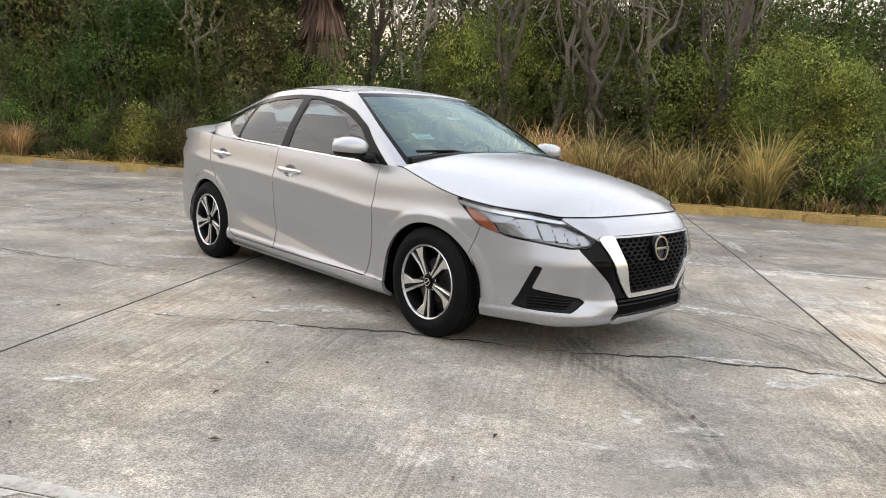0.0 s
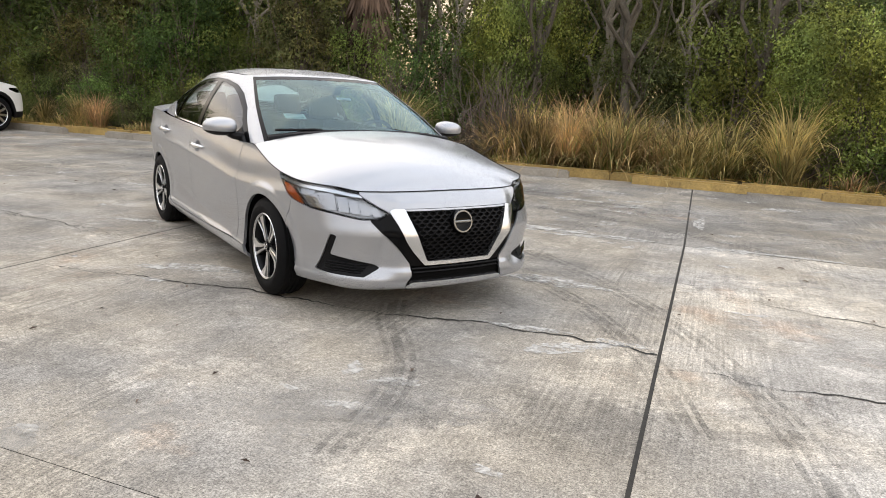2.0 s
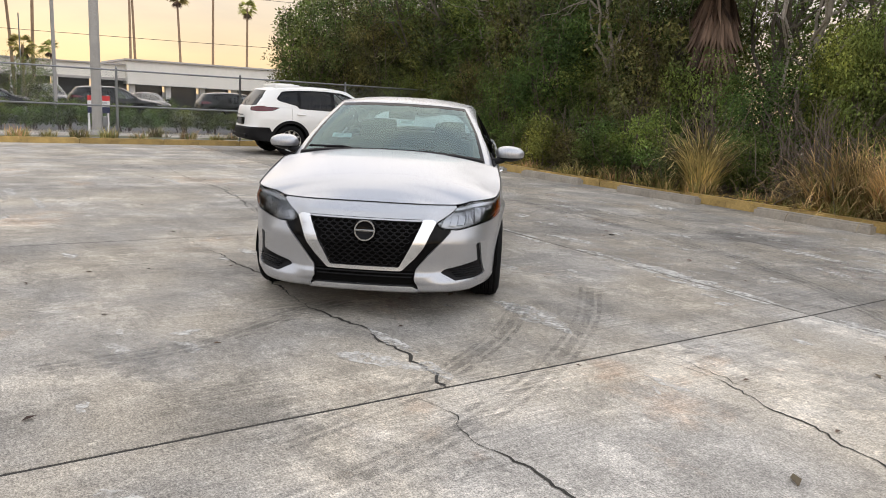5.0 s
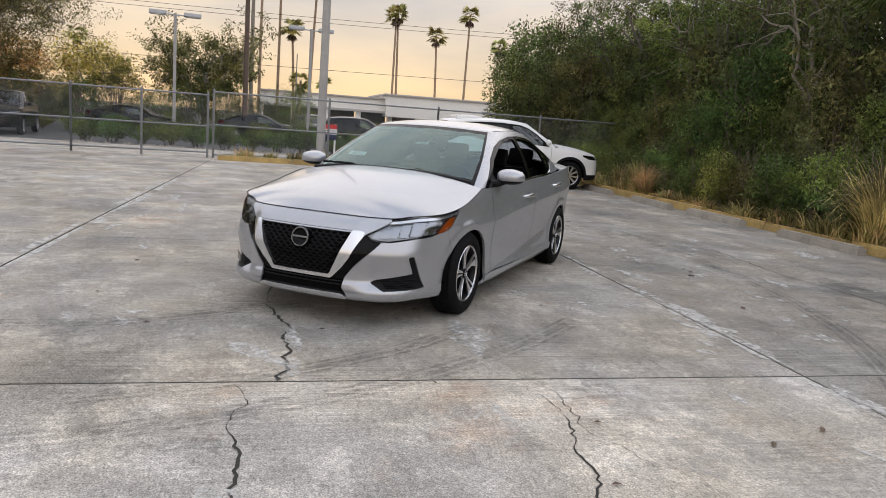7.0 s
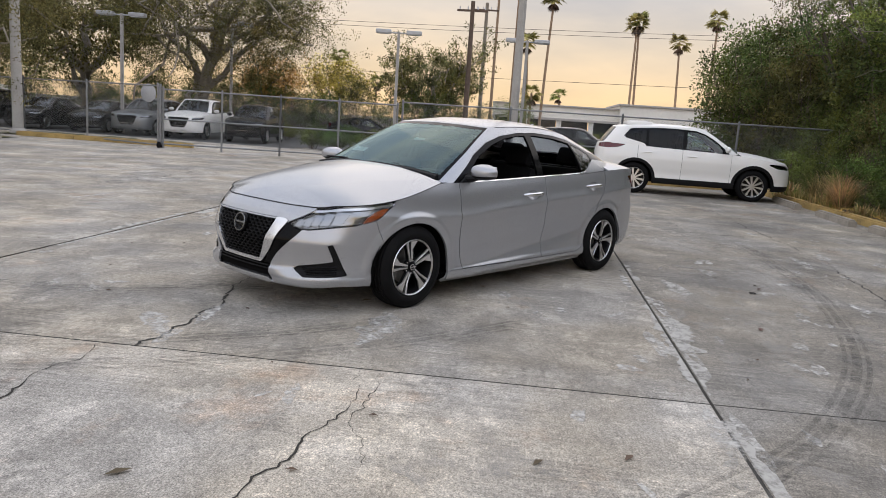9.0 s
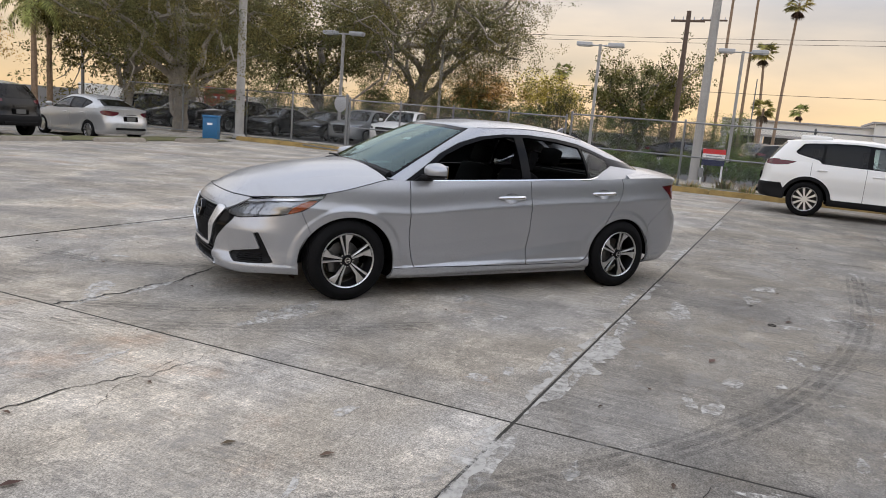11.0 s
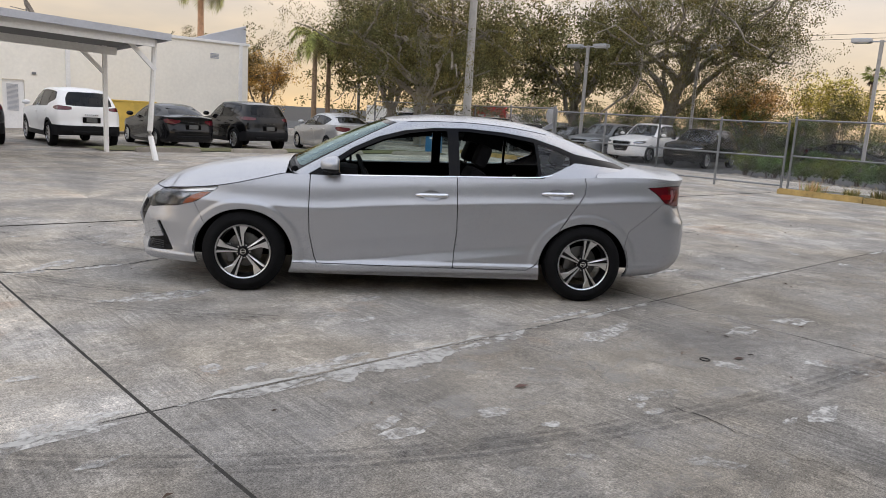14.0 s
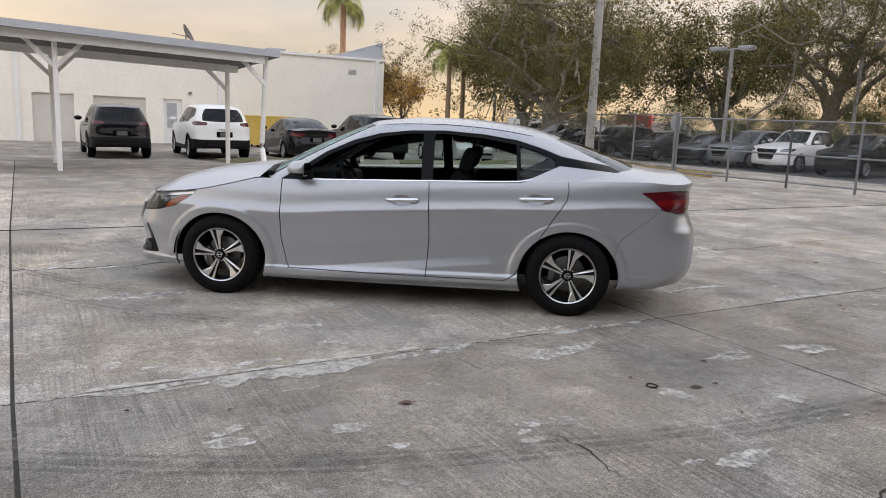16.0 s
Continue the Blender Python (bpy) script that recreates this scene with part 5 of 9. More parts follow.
def crack(points, width, seed, parent=pavement, jag=0.022):
    """A jagged open crack along a way over the slabs."""
    r = random.Random(seed)
    way = []
    for (x0, y0), (x1, y1) in zip(points, points[1:]):
        L = math.hypot(x1 - x0, y1 - y0)
        k = max(2, int(L / 0.035))
        for i in range(k):
            t = i / k
            way.append((x0 + (x1 - x0) * t, y0 + (y1 - y0) * t))
    way.append(points[-1])
    V, F = [], []
    width *= 0.62
    wob, w = 0.0, width
    for i, (x, y) in enumerate(way):
        a, b = way[max(0, i - 1)], way[min(len(way) - 1, i + 1)]
        d = math.hypot(b[0] - a[0], b[1] - a[1]) or 1
        nx, ny = -(b[1] - a[1]) / d, (b[0] - a[0]) / d
        wob = 0.75 * wob + r.uniform(-jag, jag)
        w = max(0.25 * width, min(1.9 * width, w + r.uniform(-0.45, 0.45) * width))
        if i in (0, len(way) - 1):
            w = 0.001
        V += [(x + nx * (wob + w / 2), y + ny * (wob + w / 2), 0.0035), (x + nx * (wob - w / 2), y + ny * (wob - w / 2), 0.0035)]
    F = [(2 * i, 2 * i + 1, 2 * i + 3, 2 * i + 2) for i in range(len(way) - 1)]
    ob = link("crack", V, F, M_CRACK, parent, "thin dark jagged crack")
    ob.location.z = 0.010 if points[0][1] < 2.05 else 0.0
    return ob


crack([(-2.33, 4.04), (-1.28, 4.15), (-0.56, 4.22), (0.35, 4.24), (0.92, 4.33), (1.32, 4.33), (1.98, 4.28)], 0.021, 1)
crack([(2.0, 4.05), (2.25, 4.11), (2.4, 4.07), (2.65, 4.06), (2.95, 4.10), (3.3, 4.07), (4.0, 4.15), (5.0, 4.05), (6.3, 4.2)], 0.014, 2)
crack([(2.01, 5.63), (2.42, 5.67), (2.68, 5.64), (2.92, 5.56), (3.2, 5.53), (3.6, 5.43), (4.6, 5.5), (6.3, 5.3)], 0.011, 3)
crack([(-0.43, 7.58), (-0.43, 7.73), (-0.40, 8.29), (-0.33, 8.46), (-0.27, 8.83), (-0.3, 9.12), (-0.26, 9.56), (-0.3, 10.6), (-0.2, 11.4)], 0.008, 4)
crack([(-6.7, 5.7), (-5.4, 5.5), (-4.29, 5.36), (-3.4, 5.22), (-2.48, 5.03)], 0.008, 5)
crack([(2.01, 8.5), (2.7, 8.42), (3.6, 8.6), (4.9, 8.4)], 0.008, 6)
crack([(-15.3, -0.4), (-12, -0.2), (-9, -0.5), (-6.8, -0.3)], 0.015, 7)
crack([(-10.0, 10.06), (-8.0, 10.12), (-6.7, 10.05), (-5.0, 10.12), (-3.5, 10.14), (-2.35, 10.0), (-1.36, 9.9), (-0.5, 10.0), (0.4, 10.05)], 0.014, 8)
crack([(-5.0, 5.47), (-5.03, 6.18), (-5.0, 7.15), (-5.1, 7.54), (-5.3, 8.6), (-5.44, 9.71)], 0.016, 9)
crack([(-2.35, 5.02), (-3.0, 5.2), (-3.8, 5.21), (-5.0, 5.40), (-6.0, 5.5), (-8.0, 5.37), (-10.2, 5.5)], 0.013, 11)
crack([(2.0, 5.72), (2.3, 5.80), (2.67, 5.73), (3.1, 5.9)], 0.006, 12)
crack([(2.0, 10.3), (4.0, 10.1), (6.3, 10.4)], 0.010, 10)


def blotch(x, y, rx, ry, seed, material=M_PALE, turn=0.0, name="pale_patch", label="pale scuffed patch"):
    r = random.Random(seed)
    n = 34
    ph = [r.uniform(0, 6.28) for _ in range(4)]
    V = [(x, y, 0.004)]
    for k in range(n):
        a = 6.2832 * k / n
        q = 1 + 0.22 * math.sin(2 * a + ph[0]) + 0.14 * math.sin(3 * a + ph[1]) + 0.08 * math.sin(7 * a + ph[2]) + r.uniform(-0.16, 0.16)
        u, v = rx * q * math.cos(a), ry * q * math.sin(a)
        V.append((x + u * math.cos(turn) - v * math.sin(turn), y + u * math.sin(turn) + v * math.cos(turn), 0.004))
    F = [(0, 1 + k, 1 + (k + 1) % n) for k in range(n)]
    ob = link(name, V, F, material, pavement, label)
    ob.location.z = 0.010 if y < 2.05 else 0.0
    return ob


for k, (x, y, rx, ry) in enumerate(((0.79, 2.95, 0.10, 0.045), (0.61, 3.34, 0.05, 0.08), (1.47, 7.16, 0.05, 0.09), (1.26, 7.27, 0.07, 0.045), (0.37, 6.61, 0.09, 0.03), (0.18, 6.79, 0.12, 0.04),
                                     (-1.31, 4.12, 0.12, 0.03), (-0.14, 8.93, 0.06, 0.035), (-1.7, 9.3, 0.10, 0.04), (0.6, 7.9, 0.10, 0.02), (0.9, 7.42, 0.30, 0.05), (-1.2, 7.46, 0.4, 0.03),
                                     (2.5, 7.6, 0.4, 0.05), (1.2, 4.37, 0.22, 0.05), (0.75, 7.62, 0.55, 0.045), (-0.2, 7.63, 0.4, 0.035), (2.35, 7.5, 0.35, 0.06), (1.75, 4.35, 0.12, 0.06), (-0.6, 10.2, 0.12, 0.03), (-2.1, 8.4, 0.2, 0.04),
                                     (-3.6, 6.9, 0.25, 0.05), (-4.6, 8.8, 0.3, 0.06), (-3.3, 9.8, 0.4, 0.06), (3.6, 3.0, 0.14, 0.06), (1.2, 1.6, 0.15, 0.07), (-1.8, 3.0, 0.12, 0.05), (-0.2, 2.2, 0.08, 0.04),
                                     (-5.0, 3.0, 0.5, 0.05), (-7.0, 5.0, 0.4, 0.06), (-4.0, 0.3, 0.5, 0.06), (-8.5, 1.0, 0.7, 0.08), (2.03, 9.0, 0.05, 0.5))):
    blotch(x, y, rx, ry, 100 + k)

def crust(x0, x1, y, side, wide, seed, z=0.0048):
    """A ragged pale strip along a joint."""
    r = random.Random(seed)
    n = int((x1 - x0) / 0.035)
    V, w = [], wide
    for i in range(n + 1):
        w = max(0.004, min(2.4 * wide, w + r.uniform(-0.5, 0.5) * wide))
        e = 1.0 if 2 < i < n - 2 else 0.1
        x = x0 + (x1 - x0) * i / n
        yy = joint_y(2, x) if y is None else y
        V += [(x, yy + side * 0.012, z), (x + r.uniform(-0.01, 0.01), yy + side * (0.012 + w * e), z)]
    return link("pale_crust", V, [(2 * i, 2 * i + 1, 2 * i + 3, 2 * i + 2) for i in range(n)], M_CRUST_LIT_EDGE, pavement, "pale crumbling crust beside the joint")


M_CRUST_LIT_EDGE = veil("joint_crust", (0.55, 0.53, 0.49), 0.75, 9, lo=0.30, hi=0.55)
for k, (x0, x1, sd, wd) in enumerate(((-2.2, -1.2, 1, 0.03), (-1.0, 0.05, 1, 0.07), (0.0, 1.1, 1, 0.09), (0.9, 1.9, 1, 0.05), (-0.4, 0.6, -1, 0.035), (0.5, 1.7, -1, 0.05), (-9.0, -7.2, 1, 0.05), (-5.5, -3.6, -1, 0.04), (2.1, 3.4, 1, 0.03))):
    crust(x0, x1, 7.54, sd, wd, 70 + k)
# pale strips put the sky glow on the raised slab edge into colour
for k, (x0, x1, sd, wd) in enumerate(((-9.5, -6.9, 1, 0.05), (-6.6, -3.1, 1, 0.06), (-3.0, -0.4, 1, 0.03), (-8.4, -4.6, -1, 0.05), (-4.4, -1.2, -1, 0.035))):
    crust(x0, x1, None, sd, wd, 90 + k, 0.0048 if sd > 0 else 0.0148)
rs_ = random.Random(41)
for k in range(150):
    x, y = rs_.uniform(-7, 4.2), rs_.uniform(2.4, 11.8) if k % 3 else rs_.uniform(7.6, 11.6)
    L_ = rs_.uniform(0.03, 0.13) if k % 5 else rs_.uniform(0.15, 0.32)
    flat_, turn_ = rs_.uniform(0.18, 0.55), rs_.gauss(0.0, 0.5)
    if min(abs(x - joint_x(v, y)) for v in SLAB_X) > 1.3 * L_ + 0.02:  # the joints stay open
        blotch(x, y, L_, L_ * flat_, 600 + k, M_PALE, turn_)
for k, (x, y, rx, ry, t_) in enumerate(((0.6, 8.05, 1.3, 0.40, 0.1), (2.4, 9.9, 1.5, 0.7, 0.3), (0.9, 9.4, 1.1, 0.5, -0.2), (-1.6, 8.5, 1.2, 0.5, 0.0), (-3.4, 9.2, 1.5, 0.6, 0.2), (3.2, 8.4, 0.9, 0.5, 0.9), (-0.6, 10.8, 1.6, 0.6, 0.1), (-5.6, 8.2, 1.6, 0.5, 0),
                                         (2.9, 6.4, 0.8, 0.5, 0.5), (0.4, 2.6, 0.9, 0.4, 0.4), (-5.0, 2.2, 1.8, 0.5, 0.1), (-7.5, -0.5, 2.0, 0.6, 0.0))):
    blotch(x, y, rx, ry, 300 + k, M_CRUST, t_, "pale_crust", "pale worn crust on the concrete")
# weathered stains, and one patch along the sedan's left side at its heading
for k, (x, y, rx, ry, t_) in enumerate(((1.6, 9.0, 1.3, 0.5, 0.2), (0.2, 10.0, 1.4, 0.5, -0.1), (-2.6, 10.0, 1.5, 0.5, 0.1), (-0.3, 6.0, 1.9, 0.6, -0.62), (2.45, 3.55, 0.45, 0.25, 0.9), (-4.0, 7.0, 1.2, 0.5, 0.3), (1.2, 3.2, 0.8, 0.3, 0.5))):
    b_ = blotch(x, y, rx, ry, 340 + k, M_DARKPATCH, t_, "dark_stain", "dark weathered stain on the concrete")
    b_.location.z -= 0.002


def smear(points, width, seed):
    """A faint dark tyre mark: three parallel tread lines along a curve."""
    c = np.array(points, float)
    k = np.concatenate([[0], np.cumsum(np.linalg.norm(np.diff(c, axis=0), axis=1))])
    t = np.linspace(0, k[-1], 60)
    p = np.stack([smooth_curve(k, c[:, 0])(t), smooth_curve(k, c[:, 1])(t)], 1)
    p = blur(p, 12)
    d = np.gradient(p, axis=0)
    d /= np.linalg.norm(d, axis=1, keepdims=True)
    nn = np.stack([-d[:, 1], d[:, 0]], 1)
    V, F = [], []
    for o, w in ((-0.36, 0.16), (0.0, 0.30), (0.36, 0.16)):
        s = len(V)
        for q, m_ in zip(p, nn):
            for e in (-0.5, 0.5):
                V.append((*(q + m_ * width * (o + w * e)), 0.0045))
        F += [(s + 2 * i, s + 2 * i + 1, s + 2 * i + 3, s + 2 * i + 2) for i in range(len(p) - 1)]
    return link("tyre_mark", V, F, M_MARK, pavement, "faint dark tyre mark")


smear([(0.69, 6.49), (1.35, 5.83), (1.87, 5.13), (2.12, 4.72), (2.43, 3.98), (2.61, 3.49), (2.75, 2.6)], 0.20, 1)
smear([(0.87, 5.63), (1.38, 5.08), (1.72, 4.55), (1.95, 4.11), (2.2, 3.3)], 0.18, 2)
smear([(0.3, 4.5), (0.45, 4.1), (0.67, 3.74), (0.81, 3.43), (0.90, 3.11), (0.94, 2.5)], 0.19, 3)
smear([(-4.5, 9.42), (-1.83, 9.32), (-0.18, 9.05), (0.96, 8.7), (1.65, 8.36), (2.38, 7.91), (3.4, 6.9)], 0.20, 4)


# kerb blocks and wheel stops
def kerb_block(place, L, material, h=0.15, w=0.16, name="kerb_block"):
    bm = bmesh.new()
    box(bm, 0, 0, h / 2, L, w, h)
    tops = [e for e in bm.edges if all(v.co.z > h - 0.01 for v in e.verts)]
    bmesh.ops.bevel(bm, geom=tops, offset=0.028, segments=2, affect="EDGES")
    me = bpy.data.meshes.new(name)
    bm.to_mesh(me)
    bm.free()
    me.materials.append(material)
    o = new(name, me)
    o.matrix_basis = place
    return o


kerb = tagged(new("kerb"), "worn yellow-painted concrete kerb along the thicket", "kerb", kind="structure")
first = kerb_block(pose(0, 0, 0), 1.985, M_YELLOW)
rk = random.Random(5)
for k in range(26):
    o = first if k == 0 else new("kerb_block", first.data)
    o.parent = kerb
    o.matrix_basis = pose(-14.5 + 2.0 * k, 12.74 + rk.uniform(-0.012, 0.012), rk.uniform(-0.02, 0.0), 0, 0, rk.uniform(-0.5, 0.5))
kerb2 = tagged(new("kerb_west"), "worn yellow-painted kerb beside the fence", "kerb", kind="structure")
for k in range(5):
    o = new("kerb_block", first.data)
    o.parent = kerb2
    o.matrix_basis = pose(-15.47, 3.7 + 2.0 * k, -0.01, 0, 0, 90)
kerb3 = tagged(new("kerb_corner"), "worn yellow-painted kerb at the gate's end", "kerb", kind="structure")
for k in range(3):
    o = new("kerb_block", first.data)
    o.parent = kerb3
    o.matrix_basis = pose(-16.6, -9.2 + 2.0 * k, -0.01, 0, 0, 90)
for x, y, yellow in ((-8.95, 12.33, 0), (-6.65, 12.42, 0), (-3.85, 12.42, 0), (-1.0, 12.40, 0), (1.75, 12.45, 1), (4.5, 12.45, 1), (-11.8, 12.35, 0), (-7.3, -8.85, 0), (-10.0, -8.75, 0), (-4.6, -8.8, 0), (-13.0, -8.75, 0)):
    s = kerb_block(pose(x, y, 0.0, 0, 0, rk.uniform(-2, 2)), 1.72, M_YELLOW if yellow else M_STOP, 0.13, 0.15, "wheel_stop")
    tagged(s, "worn yellow-painted concrete wheel stop on the slab" if yellow else "weathered grey concrete wheel stop on the slab", "wheel stop", "wheel stops")

# ---- plants ----
def leaf_mat(name, colour, vary=0.45, trans=0.25, rough=0.6, olive=1.3):
    m = bpy.data.materials.new(name)
    m.use_nodes = True
    n, l = m.node_tree.nodes, m.node_tree.links
    b, out = n["Principled BSDF"], n["Material Output"]
    b.inputs["Roughness"].default_value = rough
    b.inputs["Specular IOR Level"].default_value = 0.15
    geo, rng, sc, tr, mix, hue = (n.new("ShaderNode" + k) for k in ("NewGeometry", "MapRange", "VectorMath", "BsdfTranslucent", "MixShader", "HueSaturation"))
    rng.inputs["To Min"].default_value, rng.inputs["To Max"].default_value = 1 - vary, 1 + vary
    sc.operation = "SCALE"
    r2 = n.new("ShaderNodeMapRange")
    r2.inputs["To Min"].default_value, r2.inputs["To Max"].default_value = 0.47, 0.53
    info = n.new("ShaderNodeObjectInfo")
    l.new(geo.outputs["Random Per Island"], rng.inputs["Value"])
    # clump tones differ; their wide contrast also paints shaded gaps and bright clusters
    clump, cr, mul, warm = (n.new("ShaderNode" + k) for k in ("TexNoise", "MapRange", "Math", "MixRGB"))
    clump.inputs["Scale"].default_value, clump.inputs["Detail"].default_value = 1.5, 3
    cr.inputs["From Min"].default_value, cr.inputs["From Max"].default_value = 0.36, 0.64
    cr.inputs["To Min"].default_value, cr.inputs["To Max"].default_value = 0.42, 1.7
    mul.operation = "MULTIPLY"
    l.new(geo.outputs["Position"], clump.inputs["Vector"])
    l.new(clump.outputs["Fac"], cr.inputs["Value"])
    l.new(rng.outputs[0], mul.inputs[0])
    l.new(cr.outputs[0], mul.inputs[1])
    l.new(mul.outputs[0], sc.inputs["Scale"])
    # some clumps turn olive
    warm.inputs[1].default_value = (*colour, 1)
    warm.inputs[2].default_value = (colour[0] * olive, colour[1] * (1 + 0.18 * (olive - 1)), colour[2] * (1 - 0.44 * (olive - 1)), 1)
    n2, w2 = n.new("ShaderNodeTexNoise"), n.new("ShaderNodeMapRange")
    n2.inputs["Scale"].default_value = 0.7
    w2.inputs["From Min"].default_value, w2.inputs["From Max"].default_value = 0.42, 0.62
    l.new(geo.outputs["Position"], n2.inputs["Vector"])
    l.new(n2.outputs["Fac"], w2.inputs["Value"])
    l.new(w2.outputs[0], warm.inputs[0])
    l.new(warm.outputs[0], sc.inputs[0])
    l.new(info.outputs["Random"], r2.inputs["Value"])
    l.new(r2.outputs[0], hue.inputs["Hue"])
    l.new(sc.outputs[0], hue.inputs["Color"])
    l.new(hue.outputs[0], b.inputs["Base Color"])
    l.new(hue.outputs[0], tr.inputs["Color"])
    mix.inputs[0].default_value = trans
    l.new(b.outputs[0], mix.inputs[1])
    l.new(tr.outputs[0], mix.inputs[2])
    l.new(mix.outputs[0], out.inputs["Surface"])
    return m


M_LEAF = leaf_mat("broad_leaf", (0.080, 0.118, 0.034))
M_LEAF2 = leaf_mat("bright_leaf", (0.125, 0.17, 0.048))
M_LEAF3 = leaf_mat("dull_leaf", (0.102, 0.116, 0.046))
M_VINE = leaf_mat("vine_leaf", (0.15, 0.205, 0.055))
M_OAK = leaf_mat("oak_leaf", (0.122, 0.122, 0.050), 0.5, 0.35)
M_AUTUMN_LIT = leaf_mat("yellowed_leaf", (0.42, 0.31, 0.085), 0.45, 0.45, olive=1.1)
M_DRYGRASS = leaf_mat("dry_grass", (0.42, 0.31, 0.14), 0.45, 0.3, olive=1.0)
M_GREENGRASS = leaf_mat("green_grass", (0.20, 0.21, 0.07), 0.4, 0.3, olive=1.15)
M_DEADFROND = leaf_mat("dead_frond", (0.115, 0.080, 0.058), 0.5, 0.15, olive=1.0)
M_PALM = leaf_mat("palm_frond", (0.32, 0.31, 0.11), 0.35, 0.5, olive=1.1)
M_BARK = mat("bark", (0.10, 0.085, 0.065), 0.9, vary=0.4, scale=5, bump=0.8, bump_scale=25)
M_PALEBARK = mat("pale_bark", (0.24, 0.21, 0.17), 0.9, vary=0.35, scale=5, bump=0.6, bump_scale=25)
M_PALMBARK = mat("palm_bark", (0.30, 0.21, 0.14), 0.9, vary=0.3, scale=6, bump=0.6, bump_scale=30)
M_TWIG = mat("dry_twig", (0.13, 0.10, 0.08), 0.9, vary=0.3, scale=10)


def leaves(rng, centres, per, spread, size, aspect=0.42, droop=0.2, up=0.4):
    """Leaves in sprigs round the centres, as folded diamonds: places and faces."""
    c = np.repeat(np.asarray(centres, float), per, axis=0)
    k = len(c)
    off = rng.normal(0, 1, (k, 3))
    off /= np.maximum(np.linalg.norm(off, axis=1, keepdims=True), 1e-6)
    c = c + off * spread * rng.random((k, 1)) ** 0.5 * np.array([1, 1, 0.75])
    d = off + rng.normal(0, 0.6, (k, 3)) + np.array([0, 0, -droop])
    d /= np.linalg.norm(d, axis=1, keepdims=True)
    nrm = rng.normal(0, 0.6, (k, 3)) + np.array([0, 0, up]) + off * 0.5
    s = np.cross(d, nrm)
    s /= np.maximum(np.linalg.norm(s, axis=1, keepdims=True), 1e-6)
    nrm = np.cross(s, d)
    L = size * rng.uniform(0.6, 1.35, (k, 1))
    a, b2 = c, c + d * L
    mid = c + d * L * 0.45 - nrm * L * 0.06
    q1, q2 = mid + s * L * aspect * 0.5, mid - s * L * aspect * 0.5
    V = np.stack([a, q1, b2, q2], axis=1).reshape(-1, 3)
    i = np.arange(k)[:, None] * 4
    return V, np.concatenate([i, i + 1, i + 2, i + 3], axis=1)


def cloud(rng, n, r, inner=0.55, flat=1.0, bumps=7):
    """Sprig centres in an uneven rounded volume."""
    d = rng.normal(0, 1, (n, 3))
    d /= np.linalg.norm(d, axis=1, keepdims=True)
    hubs = rng.normal(0, 1, (bumps, 3))
    hubs /= np.linalg.norm(hubs, axis=1, keepdims=True)
    q = 0.72 + 0.38 * np.max(np.clip(d @ hubs.T, 0, 1) ** 6, axis=1)
    rad = q * (inner + (1 - inner) * rng.random(n) ** 0.6)
    return d * rad[:, None] * np.asarray(r) * np.array([1, 1, flat])


def leaf_object(name, parts_, material, parent):
    V = np.concatenate([p[0] for p in parts_])
    o, F = 0, []
    for p in parts_:
        F.append(p[1] + o)
        o += len(p[0])
    me = bpy.data.meshes.new(name)
    me.from_pydata(V.tolist(), [], np.concatenate(F).tolist())
    me.materials.append(material)
    ob = new(name, me)
    ob.parent = parent
    return ob


def limb(bm, rng, a, b, r0, r1, wob=0.12, n=7, segs=7):
    a, b = np.array(a, float), np.array(b, float)
    L = np.linalg.norm(b - a)
    way = [a + (b - a) * t + (rng.normal(0, wob * L * 0.35, 3) if 0 < t < 1 else 0) for t in np.linspace(0, 1, segs)]
    tube(bm, [tuple(w) for w in way], [r0 + (r1 - r0) * t for t in np.linspace(0, 1, segs)], n)
    return way


def shrub(seed, r, h, sprigs, per, size, material, name="shrub", label="dense evergreen shrub at the edge of the thicket", twigs=10, aspect=0.42, droop=0.2, flat=True, category="shrub", spread=None):
    """A bush: stems and a crown of small leaves, with its foot at the origin."""
    rng = np.random.default_rng(seed)
    t = thing(name, pose(0, 0, 0), label, category, "thicket")
    bm = bmesh.new()
    for k in range(twigs):
        a = rng.uniform(0, 6.28)
        tip = (r * 0.7 * math.cos(a) * rng.random(), r * 0.7 * math.sin(a) * rng.random(), h * rng.uniform(0.5, 0.95))
        limb(bm, rng, (0.15 * math.cos(a), 0.15 * math.sin(a), -0.1), tip, 0.028, 0.006, 0.12, 5, 6)
    tagged(part("stemwork", bm, M_TWIG, t), kind="stuff")
    c = cloud(rng, sprigs, (r, r, h * 0.56), 0.35) + np.array([0, 0, h * 0.5])
    c = c[c[:, 2] > 0.04]
    leaf_object("crown", [leaves(rng, c, per, spread or max(0.16, r * 0.16), size, aspect, droop)], material, t)
    return t


